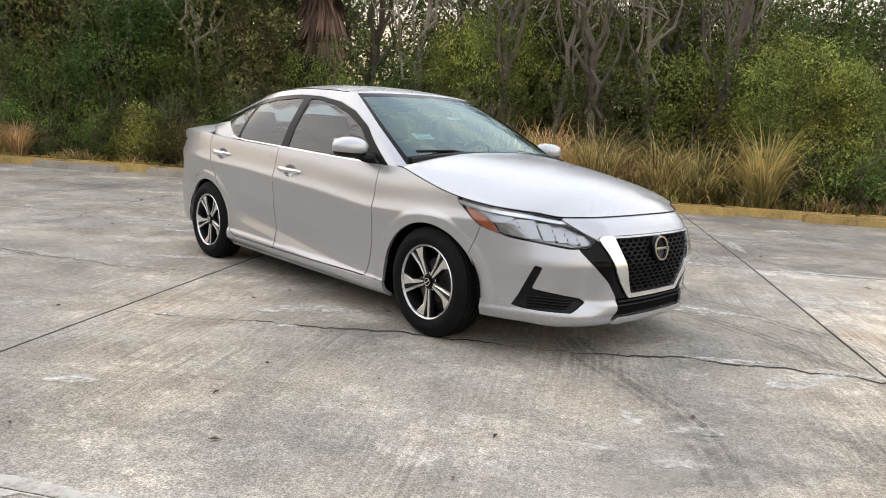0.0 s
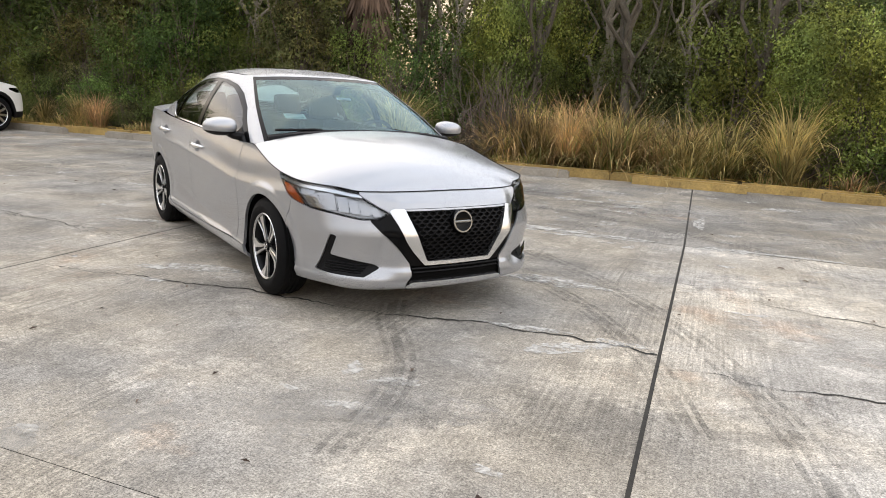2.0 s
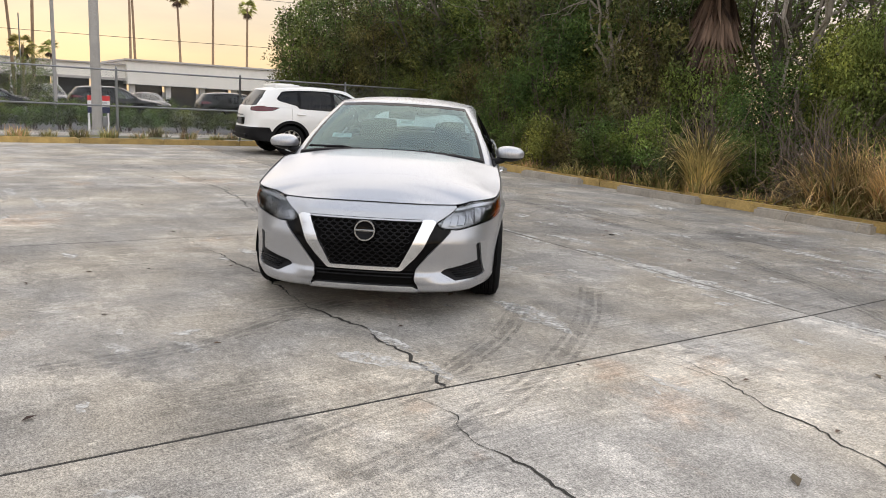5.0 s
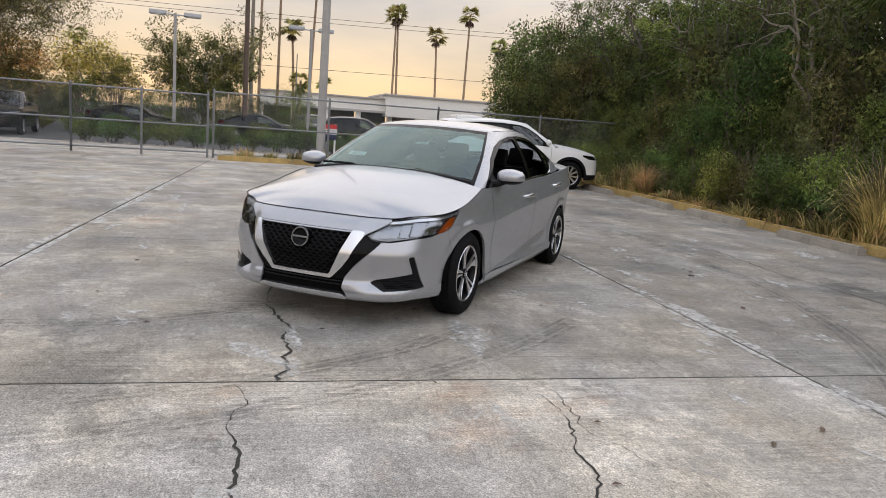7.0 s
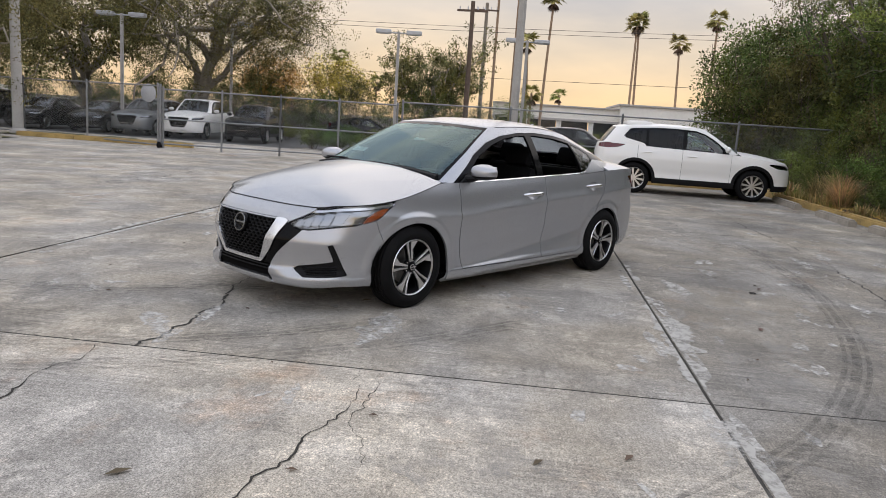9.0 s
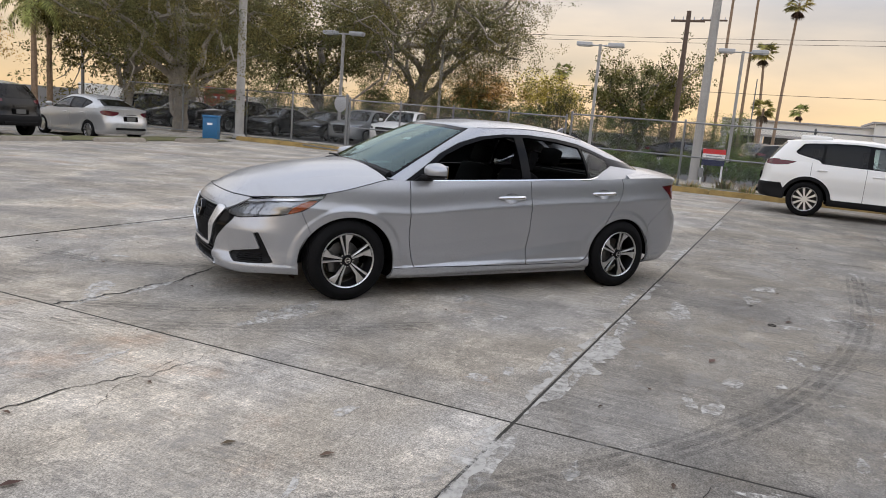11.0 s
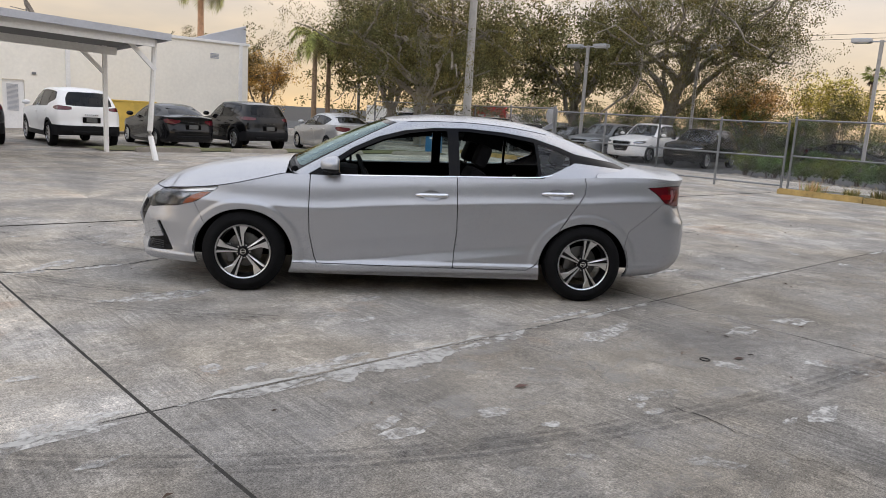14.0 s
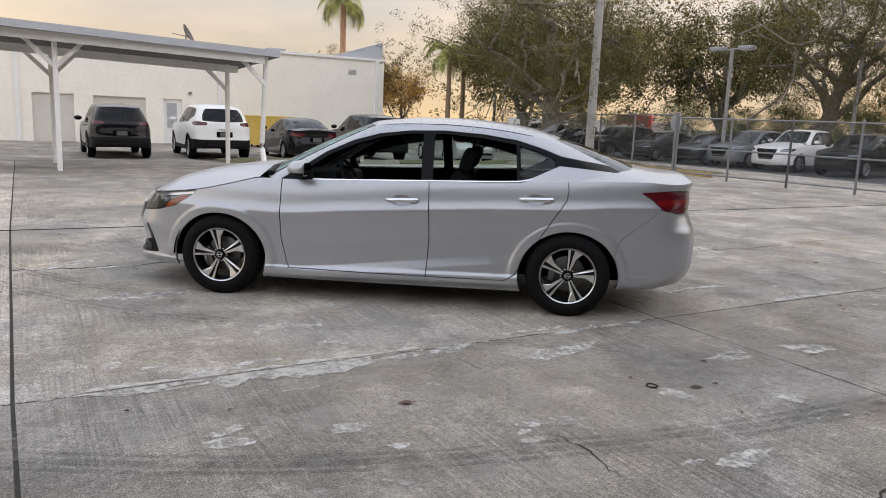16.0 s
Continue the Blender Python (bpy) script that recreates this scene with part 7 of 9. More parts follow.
def fence(name, points, posts_every, h, label, rail_mid=True, bottom=True, base=0.06, cell=0.075):
    """A chain-link fence along points: each post and rail a part; the woven wire one part."""
    t = thing(name, pose(0, 0, 0), label, "fence", "chain-link fence")
    wires_v, wires_f = [], []
    for (x0, y0), (x1, y1) in zip(points, points[1:]):
        L = math.hypot(x1 - x0, y1 - y0)
        ux, uy = (x1 - x0) / L, (y1 - y0) / L
        n = max(1, round(L / posts_every))
        for i in range(n + 1):
            bm = bmesh.new()
            px, py = x0 + ux * L * i / n, y0 + uy * L * i / n
            rod(bm, (px, py, -0.03), (px, py, h + 0.05), 0.032, n=8)
            rod(bm, (px, py, h + 0.05), (px, py, h + 0.09), 0.036, 0.01, 8)
            part("post", bm, M_GALV, t, smooth=True)
        for z in ([h] + ([h * 0.5] if rail_mid else []) + ([base + 0.02] if bottom else [])):
            bm = bmesh.new()
            rod(bm, (x0, y0, z), (x1, y1, z), 0.022, n=8)
            part("rail", bm, M_GALV, t, smooth=True)
        H = h - base
        k = int((L + H) / cell)
        w = 0.0017
        for s in (1, -1):
            for i in range(k):
                a0 = i * cell - (H if s > 0 else 0)
                a1 = a0 + H * s if s > 0 else a0 - H
                lo, hi = (a0, base), (a1, h)
                if s < 0:
                    lo, hi = (a0, base), (a0 - H, h)
                # clip to the panel
                seg = []
                for (p, z) in (lo, hi):
                    seg.append([p, z])
                (p0, z0), (p1, z1) = seg
                def clip(p0, z0, p1, z1, lim):
                    if p0 == p1:
                        return p0, z0
                    t_ = (lim - p0) / (p1 - p0)
                    return lim, z0 + (z1 - z0) * t_
                if max(p0, p1) <= 0 or min(p0, p1) >= L:
                    continue
                for lim, test in ((0.0, lambda q: q < 0), (L, lambda q: q > L)):
                    if test(p0):
                        p0, z0 = clip(p0, z0, p1, z1, lim)
                    if test(p1):
                        p1, z1 = clip(p1, z1, p0, z0, lim)
                o = len(wires_v)
                nx, ny = -uy * w, ux * w
                for (p, z) in ((p0, z0), (p1, z1)):
                    X, Y = x0 + ux * p, y0 + uy * p
                    wires_v += [(X, Y, z + w * 1.2), (X + nx, Y + ny, z - w), (X - nx, Y - ny, z - w)]
                wires_f += [(o, o + 1, o + 4, o + 3), (o + 1, o + 2, o + 5, o + 4), (o + 2, o, o + 3, o + 5)]
    tagged(link("wire_mesh", wires_v, wires_f, M_WIRE, t, "woven diamond wire"), kind="stuff")
    return t


fence("chain_link_gate", [(-15.35, -4.55), (-15.85, -1.1), (-16.4, 2.35)], 1.75, 1.75, "long galvanised chain-link sliding gate across the drive", True, True, 0.12)
fence("chain_link_fence", [(-16.45, 2.5), (-16.3, 9.0), (-16.2, 15.5)], 3.0, 1.85, "galvanised chain-link fence behind the grass strip")
fence("chain_link_fence", [(-15.7, -4.9), (-17.9, -10.9), (-17.4, -17.0)], 2.6, 1.85, "galvanised chain-link fence beside the parking row", False)
# gate wheel
gw = thing("gate_wheel", pose(-15.32, -4.62, 0), "small double wheel under the gate's end post", "wheel")
for k in (-0.1, 0.1):
    bm = bmesh.new()
    lathe(bm, [(0.0, -0.03), (0.09, -0.03), (0.10, -0.015), (0.10, 0.015), (0.09, 0.03), (0.0, 0.03)], 20, Matrix.Translation((k, 0, 0.10)))
    part("wheel", bm, M_TYRE, gw, smooth=True)
bm = bmesh.new()
rod(bm, (0, 0, 0.1), (0, 0, 1.9), 0.04, n=8)
rod(bm, (-0.12, 0, 0.1), (0.12, 0, 0.1), 0.02, n=8)
part("gate_post", bm, M_GALV, gw, smooth=True)
# round dish on the fence
bm = bmesh.new()
lathe(bm, [(0.0, 0.0), (0.2, 0.01), (0.27, 0.03), (0.28, 0.03)], 28)
rs = part("round_reflector_disc", bm, M_LAMPMETAL, None, smooth=True)
rs.matrix_basis = pose(-16.2, -5.5, 1.62, 0, 0, 80)
tagged(rs, "round pale disc tied to the fence", "disc")


def tall_pole(x, y, r, h, label, box_at=None, material=M_POLE):
    t = thing("light_pole", pose(x, y, 0), label, "pole", "tall poles")
    bm = bmesh.new()
    rod(bm, (0, 0, -0.03), (0, 0, h), r, r * 0.72, 14)
    part("shaft", bm, material, t, smooth=True)
    bm = bmesh.new()
    lathe(bm, [(r * 1.5, 0), (r * 1.5, 0.12), (r * 1.1, 0.2)], 14, pose(0, 0, 0, 90, 0, 0))
    part("foot", bm, M_POLE, t, smooth=True)
    if box_at:
        bm = bmesh.new()
        box(bm, 0, r + 0.06, box_at, 0.2, 0.14, 0.3, 0.01)
        part("junction_box", bm, M_GALV, t)
    return t


tall_pole(-17.1, -10.55, 0.17, 11, "thick pale concrete pole beside the fence")
tall_pole(-19.9, 5.75, 0.15, 12, "thick grey concrete pole behind the fence", 0.45)


def parking_lamp(x, y, h, turn, label="grey parking-lot lamp with two flat heads"):
    t = thing("street_lamp", pose(x, y, 0, 0, 0, turn), label, "lamp", "parking-lot lamps")
    bm = bmesh.new()
    box(bm, 0, 0, h / 2, 0.13, 0.13, h, 0.01)
    part("pole", bm, M_POLE, t)
    bm = bmesh.new()
    rod(bm, (0, -0.6, h - 0.06), (0, 0.6, h - 0.06), 0.03, n=8)
    part("arm", bm, M_LAMPMETAL, t)
    for s in (1, -1):
        bm = bmesh.new()
        box(bm, 0, s * 0.72, h - 0.02, 0.42, 0.72, 0.17, 0.03)
        hd = part("lamp_head", bm, M_LAMPMETAL, t)
        bm = bmesh.new()
        box(bm, 0, s * 0.72, h - 0.115, 0.34, 0.58, 0.02)
        part("diffuser", bm, M_LAMPGLASS, hd)
    return t


for x, y, h in ((-27.0, -12.6, 5.2), (-31.9, -9.4, 5.57), (-29.5, -0.2, 5.35), (-32.1, 5.8, 5.55), (-23.5, -27.0, 4.6)):
    parking_lamp(x, y, h - drop(x), 8)

# blue bin
bn = thing("waste_bin", pose(-15.0, -10.0, 0, 0, 0, 30), "square blue plastic waste bin on the grass", "bin")
bm = bmesh.new()
box(bm, 0, 0, 0.39, 0.50, 0.50, 0.78, 0.03)
part("body", bm, M_BLUE, bn, smooth=True)
bm = bmesh.new()
box(bm, 0, 0, 0.815, 0.54, 0.54, 0.08, 0.03)
part("lid", bm, M_BLUE, bn, smooth=True)
bm = bmesh.new()
box(bm, 0.254, 0, 0.56, 0.006, 0.18, 0.08)
part("label_plate", bm, M_PAPER, bn, "small pale label")

# ---- carport ----
cpt = thing("carport", pose(0, 0, 0), "white-painted timber carport with a flat roof", "carport")
bm = bmesh.new()
V = [(-3.5, -5.9, 2.76), (13, -4.45, 3.22), (13, -8.85, 3.08), (-3.5, -9.75, 2.62)]
bm_roof = bmesh.new()
lo = [bm_roof.verts.new(v) for v in V]
hi = [bm_roof.verts.new((v[0], v[1], v[2] + 0.04)) for v in V]
bm_roof.faces.new(lo)
bm_roof.faces.new(hi[::-1])
for k in range(4):
    bm_roof.faces.new((lo[k], hi[k], hi[(k + 1) % 4], lo[(k + 1) % 4]))
bmesh.ops.recalc_face_normals(bm_roof, faces=bm_roof.faces)
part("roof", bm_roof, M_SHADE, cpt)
for a, b in zip(V, V[1:] + V[:1]):
    bm = bmesh.new()
    d = Vector(b) - Vector(a)
    m = Matrix.Translation((Vector(a) + Vector(b)) / 2 + Vector((0, 0, 0.0))) @ d.to_track_quat("X", "Z").to_matrix().to_4x4()
    box(bm, 0, 0, 0, d.length + 0.05, 0.045, 0.15, 0, m)
    part("fascia", bm, M_GREYTRIM, cpt, "pale grey fascia board")
POSTS = ((-3.31, -6.28, 1), (-2.95, -8.6, 0), (1.15, -6.15, 0), (1.15, -8.5, 0), (5.6, -5.6, 0), (5.6, -8.3, 0), (10, -5.2, 0))
for x, y, bent in POSTS:
    bm = bmesh.new()
    top = 2.70 + 0.028 * (x + 3.5) - (0.12 if y < -8 else 0.0)
    if bent:
        tube(bm, [(x + 0.04, y + 0.10, -0.02), (x, y - 0.33, 0.52), (x, y - 0.36, 0.66), (x, y - 0.22, 1.4), (x, y - 0.02, top)], [0.065, 0.065, 0.065, 0.06, 0.06], 8)
    else:
        box(bm, x, y, top / 2, 0.10, 0.10, top, 0.008)
    part("post", bm, M_WHITE, cpt, "bent white post" if bent else "white post", smooth=bool(bent))
    for s in ((1,) if x < -2.5 else (1, -1)):
        bm = bmesh.new()
        d = Vector((0.62 * s, 0, 0.62))
        m = Matrix.Translation((x + 0.33 * s, y, top - 0.34)) @ d.to_track_quat("X", "Z").to_matrix().to_4x4()
        box(bm, 0, 0, 0, 0.92, 0.06, 0.09, 0, m)
        part("brace", bm, M_WHITE, cpt)
for y in (-6.05, -8.5):
    bm = bmesh.new()
    d = Vector((16.0, 0.9, 0.45))
    m = Matrix.Translation((4.8, y + 0.45, 2.96 if y > -8 else 2.82)) @ d.to_track_quat("X", "Z").to_matrix().to_4x4()
    box(bm, 0, 0, -0.12, d.length, 0.09, 0.18, 0, m)
    part("beam", bm, M_WHITE, cpt)
# drain grating in the apron
dg = thing("drain_grate", pose(1.1, -7.0, 0.0), "dark steel drain grating in the concrete", "drain")
for k in range(18):
    bm = bmesh.new()
    box(bm, -0.85 + 0.1 * k, 0, 0.004, 0.03, 0.5, 0.012)
    part("bar", bm, M_GALV, dg)
# thin black plate stands in for the shaded depth under the bars
bm = bmesh.new()
box(bm, 0, 0, -0.004, 1.9, 0.56, 0.01)
part("pit", bm, M_UNDER, dg)

# ---- workshop ----
ws_ = thing("workshop_building", pose(0, 0, 0), "long white block workshop with roller doors and a parapet", "building")
WX0, WX1, WY, WH = -14.6, 24.0, -24.0, 4.18
bm = bmesh.new()
openings = [(-3.06, -0.94, 1.80), (-0.19, 1.38, 1.82), (4.0, 6.2, 2.2), (9.0, 11.2, 2.2)]
door = (-4.60, -3.78, 1.80)
def wall_piece(x0, x1, z0, z1):
    b2 = bmesh.new()
    box(b2, (x0 + x1) / 2, WY - 0.1, (z0 + z1) / 2, x1 - x0, 0.2, z1 - z0)
    part("wall", b2, M_WALL, ws_)
edges_ = sorted([(a, b, h) for a, b, h in openings + [door]])
x = WX0
for a, b, h in edges_:
    wall_piece(x, a, LOT, WH)
    wall_piece(a, b, h, WH)
    x = b
wall_piece(x, WX1, LOT, WH)
bm.free()
for a, b, h in openings:
    dr = bmesh.new()
    k = int(h / 0.09)
    box(dr, (a + b) / 2, WY - 0.16, (h + LOT) / 2, b - a, 0.02, h - LOT)
    rd_ = part("roller_door", dr, M_ROLLER, ws_, "cream roller door")
    for i in range(k):
        sl = bmesh.new()
        box(sl, (a + b) / 2, WY - 0.13, LOT + (i + 0.5) * (h - LOT) / k, b - a, 0.03, (h - LOT) / k - 0.012)
        part("slat", sl, M_ROLLER, rd_)
dr = bmesh.new()
box(dr, -4.19, WY - 0.12, 0.895 + LOT / 2, 0.80, 0.05, 1.79 - LOT, 0.004)
dd = part("door", dr, M_WHITE, ws_, "white louvred door")
for i in range(22):
    s = bmesh.new()
    box(s, -4.16, WY - 0.085, 0.55 + 0.05 * i, 0.42, 0.02, 0.03, 0, None)
    part("slat", s, M_GREYTRIM, dd)
for x0, x1, z, dz, dy, nm, mt in ((WX0 - 0.05, WX1, WH + 0.05, 0.12, 0.30, "coping", M_WHITE),):
    s = bmesh.new()
    box(s, (x0 + x1) / 2, WY - 0.06, z, x1 - x0, dy, dz)
    part(nm, s, mt, ws_)
s = bmesh.new()
prism(s, [(WX0, WH + 0.115), (WX0 + 2.7, WH + 0.115), (WX0, WH + 0.97)], WY - 0.5, WY - 0.22, lambda a, b, h: (a, h, b))
bmesh.ops.recalc_face_normals(s, faces=s.faces)
part("parapet_wedge", s, M_GREYTRIM, ws_, "grey wedge-shaped parapet end")
s = bmesh.new()
prism(s, [(WX0, LOT), (WX0, WH + 0.6), (WX0 + 0.2, WH + 0.6), (WX0 + 0.2, LOT)], WY - 16, WY - 0.52, lambda a, b, h: (a, h, b))
bmesh.ops.recalc_face_normals(s, faces=s.faces)
part("side_wall", s, M_WALL, ws_)
s = bmesh.new()
box(s, (WX0 + WX1) / 2, WY - 8.2, WH - 0.15, WX1 - WX0 - 0.4, 15.8, 0.12)
part("roof", s, M_GREYTRIM, ws_)
for x in (WX0 + 0.42, -6.26, 1.9, 7.6):
    s = bmesh.new()
    box(s, x, WY + 0.05, (WH + LOT) / 2, 0.17, 0.1, WH - LOT, 0.008)
    part("downpipe", s, M_WHITE, ws_)
s = bmesh.new()
for i in range(4):
    box(s, -12.85, WY + 0.012, 3.45 + 0.065 * i, 0.42, 0.03, 0.04)
part("wall_vent", s, M_GREYTRIM, ws_)
s = bmesh.new()
box(s, -4.95, WY + 0.05, 2.10, 0.14, 0.1, 0.1, 0.01)
part("wall_lamp", s, M_GALV, ws_)
s = bmesh.new()
box(s, -9.8, WY - 3.0, WH + 0.2, 0.9, 0.7, 0.5, 0.02)
part("roof_unit", s, M_GREYTRIM, ws_)
# dish aerial on the roof
da = thing("satellite_dish", pose(-5.0, -25.0, WH - 0.05), "round satellite dish on the workshop roof", "dish aerial")
s = bmesh.new()
rod(s, (0, 0, 0), (0, 0, 0.62), 0.03, n=8)
part("mast", s, M_GALV, da)
s = bmesh.new()
lathe(s, [(0.0, 0.0), (0.2, 0.03), (0.38, 0.11), (0.45, 0.16), (0.46, 0.16)], 28)
o = part("reflector", s, mat("weathered_dish", (0.16, 0.135, 0.11), 0.7, vary=0.3, scale=8), da, smooth=True)
o.matrix_local = pose(0, 0, 0.62, 28, 0, 65)
s = bmesh.new()
rod(s, (0.0, 0.0, 0.55), (0.62, 0.1, 0.62), 0.015, n=6)
part("feed_arm", s, M_GALV, da)
# dumpster by the wall
dm = thing("dumpster", pose(-8.1, -22.2, LOT), "yellow steel dumpster by the workshop wall", "dumpster")
s = bmesh.new()
prism(s, [(-0.85, 0.12), (0.85, 0.12), (0.95, 1.35), (-0.95, 1.35)], -0.7, 0.7, lambda a, b, h: (a, h, b))
bmesh.ops.recalc_face_normals(s, faces=s.faces)
part("body", s, M_DUMP, dm)
s = bmesh.new()
box(s, 0, 0, 1.38, 1.98, 1.46, 0.06, 0.01)
part("lid", s, M_DUMP, dm)
for x in (-0.7, 0.7):
    for y in (-0.5, 0.5):
        s = bmesh.new()
        rod(s, (x - 0.03, y, 0.07), (x + 0.03, y, 0.07), 0.07, n=12)
        part("caster", s, M_TYRE, dm)

# ---- far shops ----
MALL_Y = 2.6
mall = thing("shopping_arcade", pose(0, 0, drop(-60)), "long low pale shopping arcade with dark shop fronts", "building")
def mall_box(nm, x, y0, y1, z0, z1, depth, mt, lb=""):
    s_ = bmesh.new()
    box(s_, x - depth / 2, (y0 + y1) / 2, (z0 + z1) / 2, depth, y1 - y0, z1 - z0)
    return part(nm, s_, mt, mall, lb)
mall_box("wall", -63.0, MALL_Y, 32, 2.35, 3.55, 12, M_MALL)
mall_box("wall", -62.0, 14, 32, 2.0, 3.95, 12, M_MALL)
mall_box("cornice", -61.8, 13.8, 32.2, 3.90, 4.05, 12.4, M_MALLROOF)
mall_box("cornice", -62.8, MALL_Y, 14, 3.5, 3.62, 12.4, M_MALLROOF)
mall_box("sign_band", -62.6, MALL_Y, 32, 2.25, 2.45, 0.8, M_MALLROOF)
for k in range(10):
    y0 = MALL_Y + 0.3 + 2.9 * k
    p_ = mall_box("shop_front", -64.0, y0 + 0.25, y0 + 2.65, 0.0, 2.3, 0.3, M_MALLDARK)
    mall_box("pillar", -62.8, y0 - 0.22, y0 + 0.22, 0.0, 2.35, 0.45, M_WHITE)
red = thing("red_shop", pose(-38.5, -34.5, 0, 0, 0, 40), "red and pale shop far behind the trees", "building")
s = bmesh.new()
box(s, 0, 0, 1.0, 4, 14, 2.0)
part("wall", s, M_MALL, red)
s = bmesh.new()
box(s, 1.6, 3.0, 1.55, 2.2, 2.6, 1.9, 0.03)
part("sign_block", s, M_REDSIGN, red)
s = bmesh.new()
for k in range(3):
    box(s, 2.73, 2.4 + 0.6 * k, 1.75, 0.03, 0.42, 0.16)
part("sign_bar", s, M_WHITE, red)

# board on two legs behind the fence
sg = thing("sign_board", pose(-22.0, 6.1, 0, 0, 0, 24), "small red, white and navy sign board on two white legs", "sign")
for nm, z, dz, mt, lb in (("red_band", 1.17, 0.16, M_REDSIGN, "red band"), ("white_band", 0.99, 0.20, M_WHITE, "white band"), ("navy_band", 0.79, 0.20, mat("navy_paint", (0.012, 0.016, 0.06), 0.5), "navy band")):
    s = bmesh.new()
    box(s, 0, 0, z, 0.03, 0.78, dz)
    part(nm, s, mt, sg, lb)
for y_ in (-0.34, 0.34):
    s = bmesh.new()
    box(s, -0.03, y_, 0.63, 0.05, 0.05, 1.28)
    part("leg", s, M_WHITE, sg)
for z in (1.02, 0.95):
    s = bmesh.new()
    box(s, 0.018, 0, z, 0.004, 0.56, 0.03)
    part("print_line", s, M_INK, sg)

# ---- utility poles and wires ----
def utility(x, y, h, r, lean, material, label, arm=True):
    t = thing("utility_pole", pose(x, y, 0, 0, lean, 0), label, "pole", "utility poles")
    bm = bmesh.new()
    rod(bm, (0, 0, -0.05), (0, 0, h), r, r * 0.7, 10)
    part("shaft", bm, material, t, smooth=True)
    if arm:
        bm = bmesh.new()
        box(bm, 0, 0, h - 0.5, 0.1, 1.7, 0.11)
        part("crossarm", bm, M_WOODPOLE, t)
        for k in (-0.7, -0.25, 0.3, 0.7):
            bm = bmesh.new()
            rod(bm, (0, k, h - 0.45), (0, k, h - 0.28), 0.035, 0.02, 8)
            part("insulator", bm, M_GREYTRIM, t)
    return t


utility(-36.0, 2.6, 8.1, 0.16, 0, M_WOODPOLE, "dark wooden utility pole with crossarm")
utility(-48.0, 2.5, 9.9, 0.16, 0, M_PALEBARK, "pale utility pole with crossarm")
utility(-50, 5.6, 5.9, 0.05, 0, M_GALV, "thin steel lamp mast", False)
for k, (z, sag, x) in enumerate(((8.9, 0.9, -48.0), (8.6, 0.9, -48.0), (5.0, 0.7, -44.0))):
    c = thing("power_line", pose(0, 0, 0), "thin black overhead cable", "cable", "overhead cables")
    bm = bmesh.new()
    tube(bm, [(x + 0.02 * y_, y_ * 1.0, z + 0.002 * y_ - sag * (1 - ((y_ + 4) / 46) ** 2)) for y_ in np.linspace(-50, 42, 24)], 0.013, 4)
    part("cable", bm, M_CABLE, c)

# ---- far trees ----
rt = random.Random(77)
oak = tree(91, 9.0, 5.0, 5.2, 0.36, 2500, 42, 0.085, M_OAK, M_PALEBARK, label="broad evergreen oak beside the parking row", forks=9, group="far trees", squash=0.72, base_z=0.15, spread=0.34)
oak.matrix_basis = pose(-18.3, -14.8, 0, 0, 0, 20)
oak2 = tree(92, 10.5, 6.2, 6.2, 0.40, 2800, 38, 0.10, M_OAK, M_PALEBARK, lean=(0.5, 2.2), label="big spreading tree with pale bark behind the parked cars", forks=11, group="far trees", squash=0.75, base_z=0.10, spread=0.38)
oak2.matrix_basis = pose(-33.5, -12.4, 0, 0, 0, 0)
oak3 = tree(93, 6.5, 3.4, 3.9, 0.22, 760, 34, 0.14, M_OAK, M_PALEBARK, label="rounded tree behind the parking lot", forks=8, group="far trees", squash=0.62, base_z=0.2, spread=0.3)
oak3.matrix_basis = pose(-39.5, 0.2, 0, 0, 0, 0)
for x, y, s_, a in ((-35, -19.5, 1.5, 40), (-28, -23.5, 1.3, 90), (-22.5, -22.5, 1.25, 10), (-16, -30, 0.8, 70)):
    q = copy_thing(oak3, Matrix.Identity(4))
    q.matrix_basis = pose(x, y, 0, 0, 0, a) @ Matrix.Diagonal((s_, s_, s_, 1))
# the crown's orange holds leaf colour and the low sun's glow
aut = tree(94, 5.2, 2.2, 3.4, 0.14, 420, 18, 0.15, M_AUTUMN_LIT, M_PALEBARK, label="small tree with orange-yellow leaves far off", forks=7, group="far trees", base_z=0.2, spread=0.3)
aut.matrix_basis = pose(-41, -6, 0)
for x, y, s_ in ((-17.4, -27.6, 0.85), (-38, -9.6, 0.95)):
    q = copy_thing(aut, Matrix.Identity(4))
    q.matrix_basis = pose(x, y, 0, 0, 0, rt.uniform(0, 360)) @ Matrix.Diagonal((s_, s_, s_, 1))
hedge = shrub(95, 0.75, 0.85, 110, 18, 0.08, M_LEAF, "hedge_bush", "low clipped dark hedge bush beyond the drive", 6, category="hedge")
hedge["group"] = "hedge"
hp = [(-25.4 + rt.uniform(-0.2, 0.2), y_) for y_ in np.arange(-3.0, 14.0, 1.05)] + [(-33 + rt.uniform(-0.3, 0.3), y_) for y_ in np.arange(-22.0, 12.0, 1.7)] + [(-57, y_, 1.5) for y_ in np.arange(-20, 28, 4.0)]
scatter([hedge], hp, rt, 0.85, 1.15)
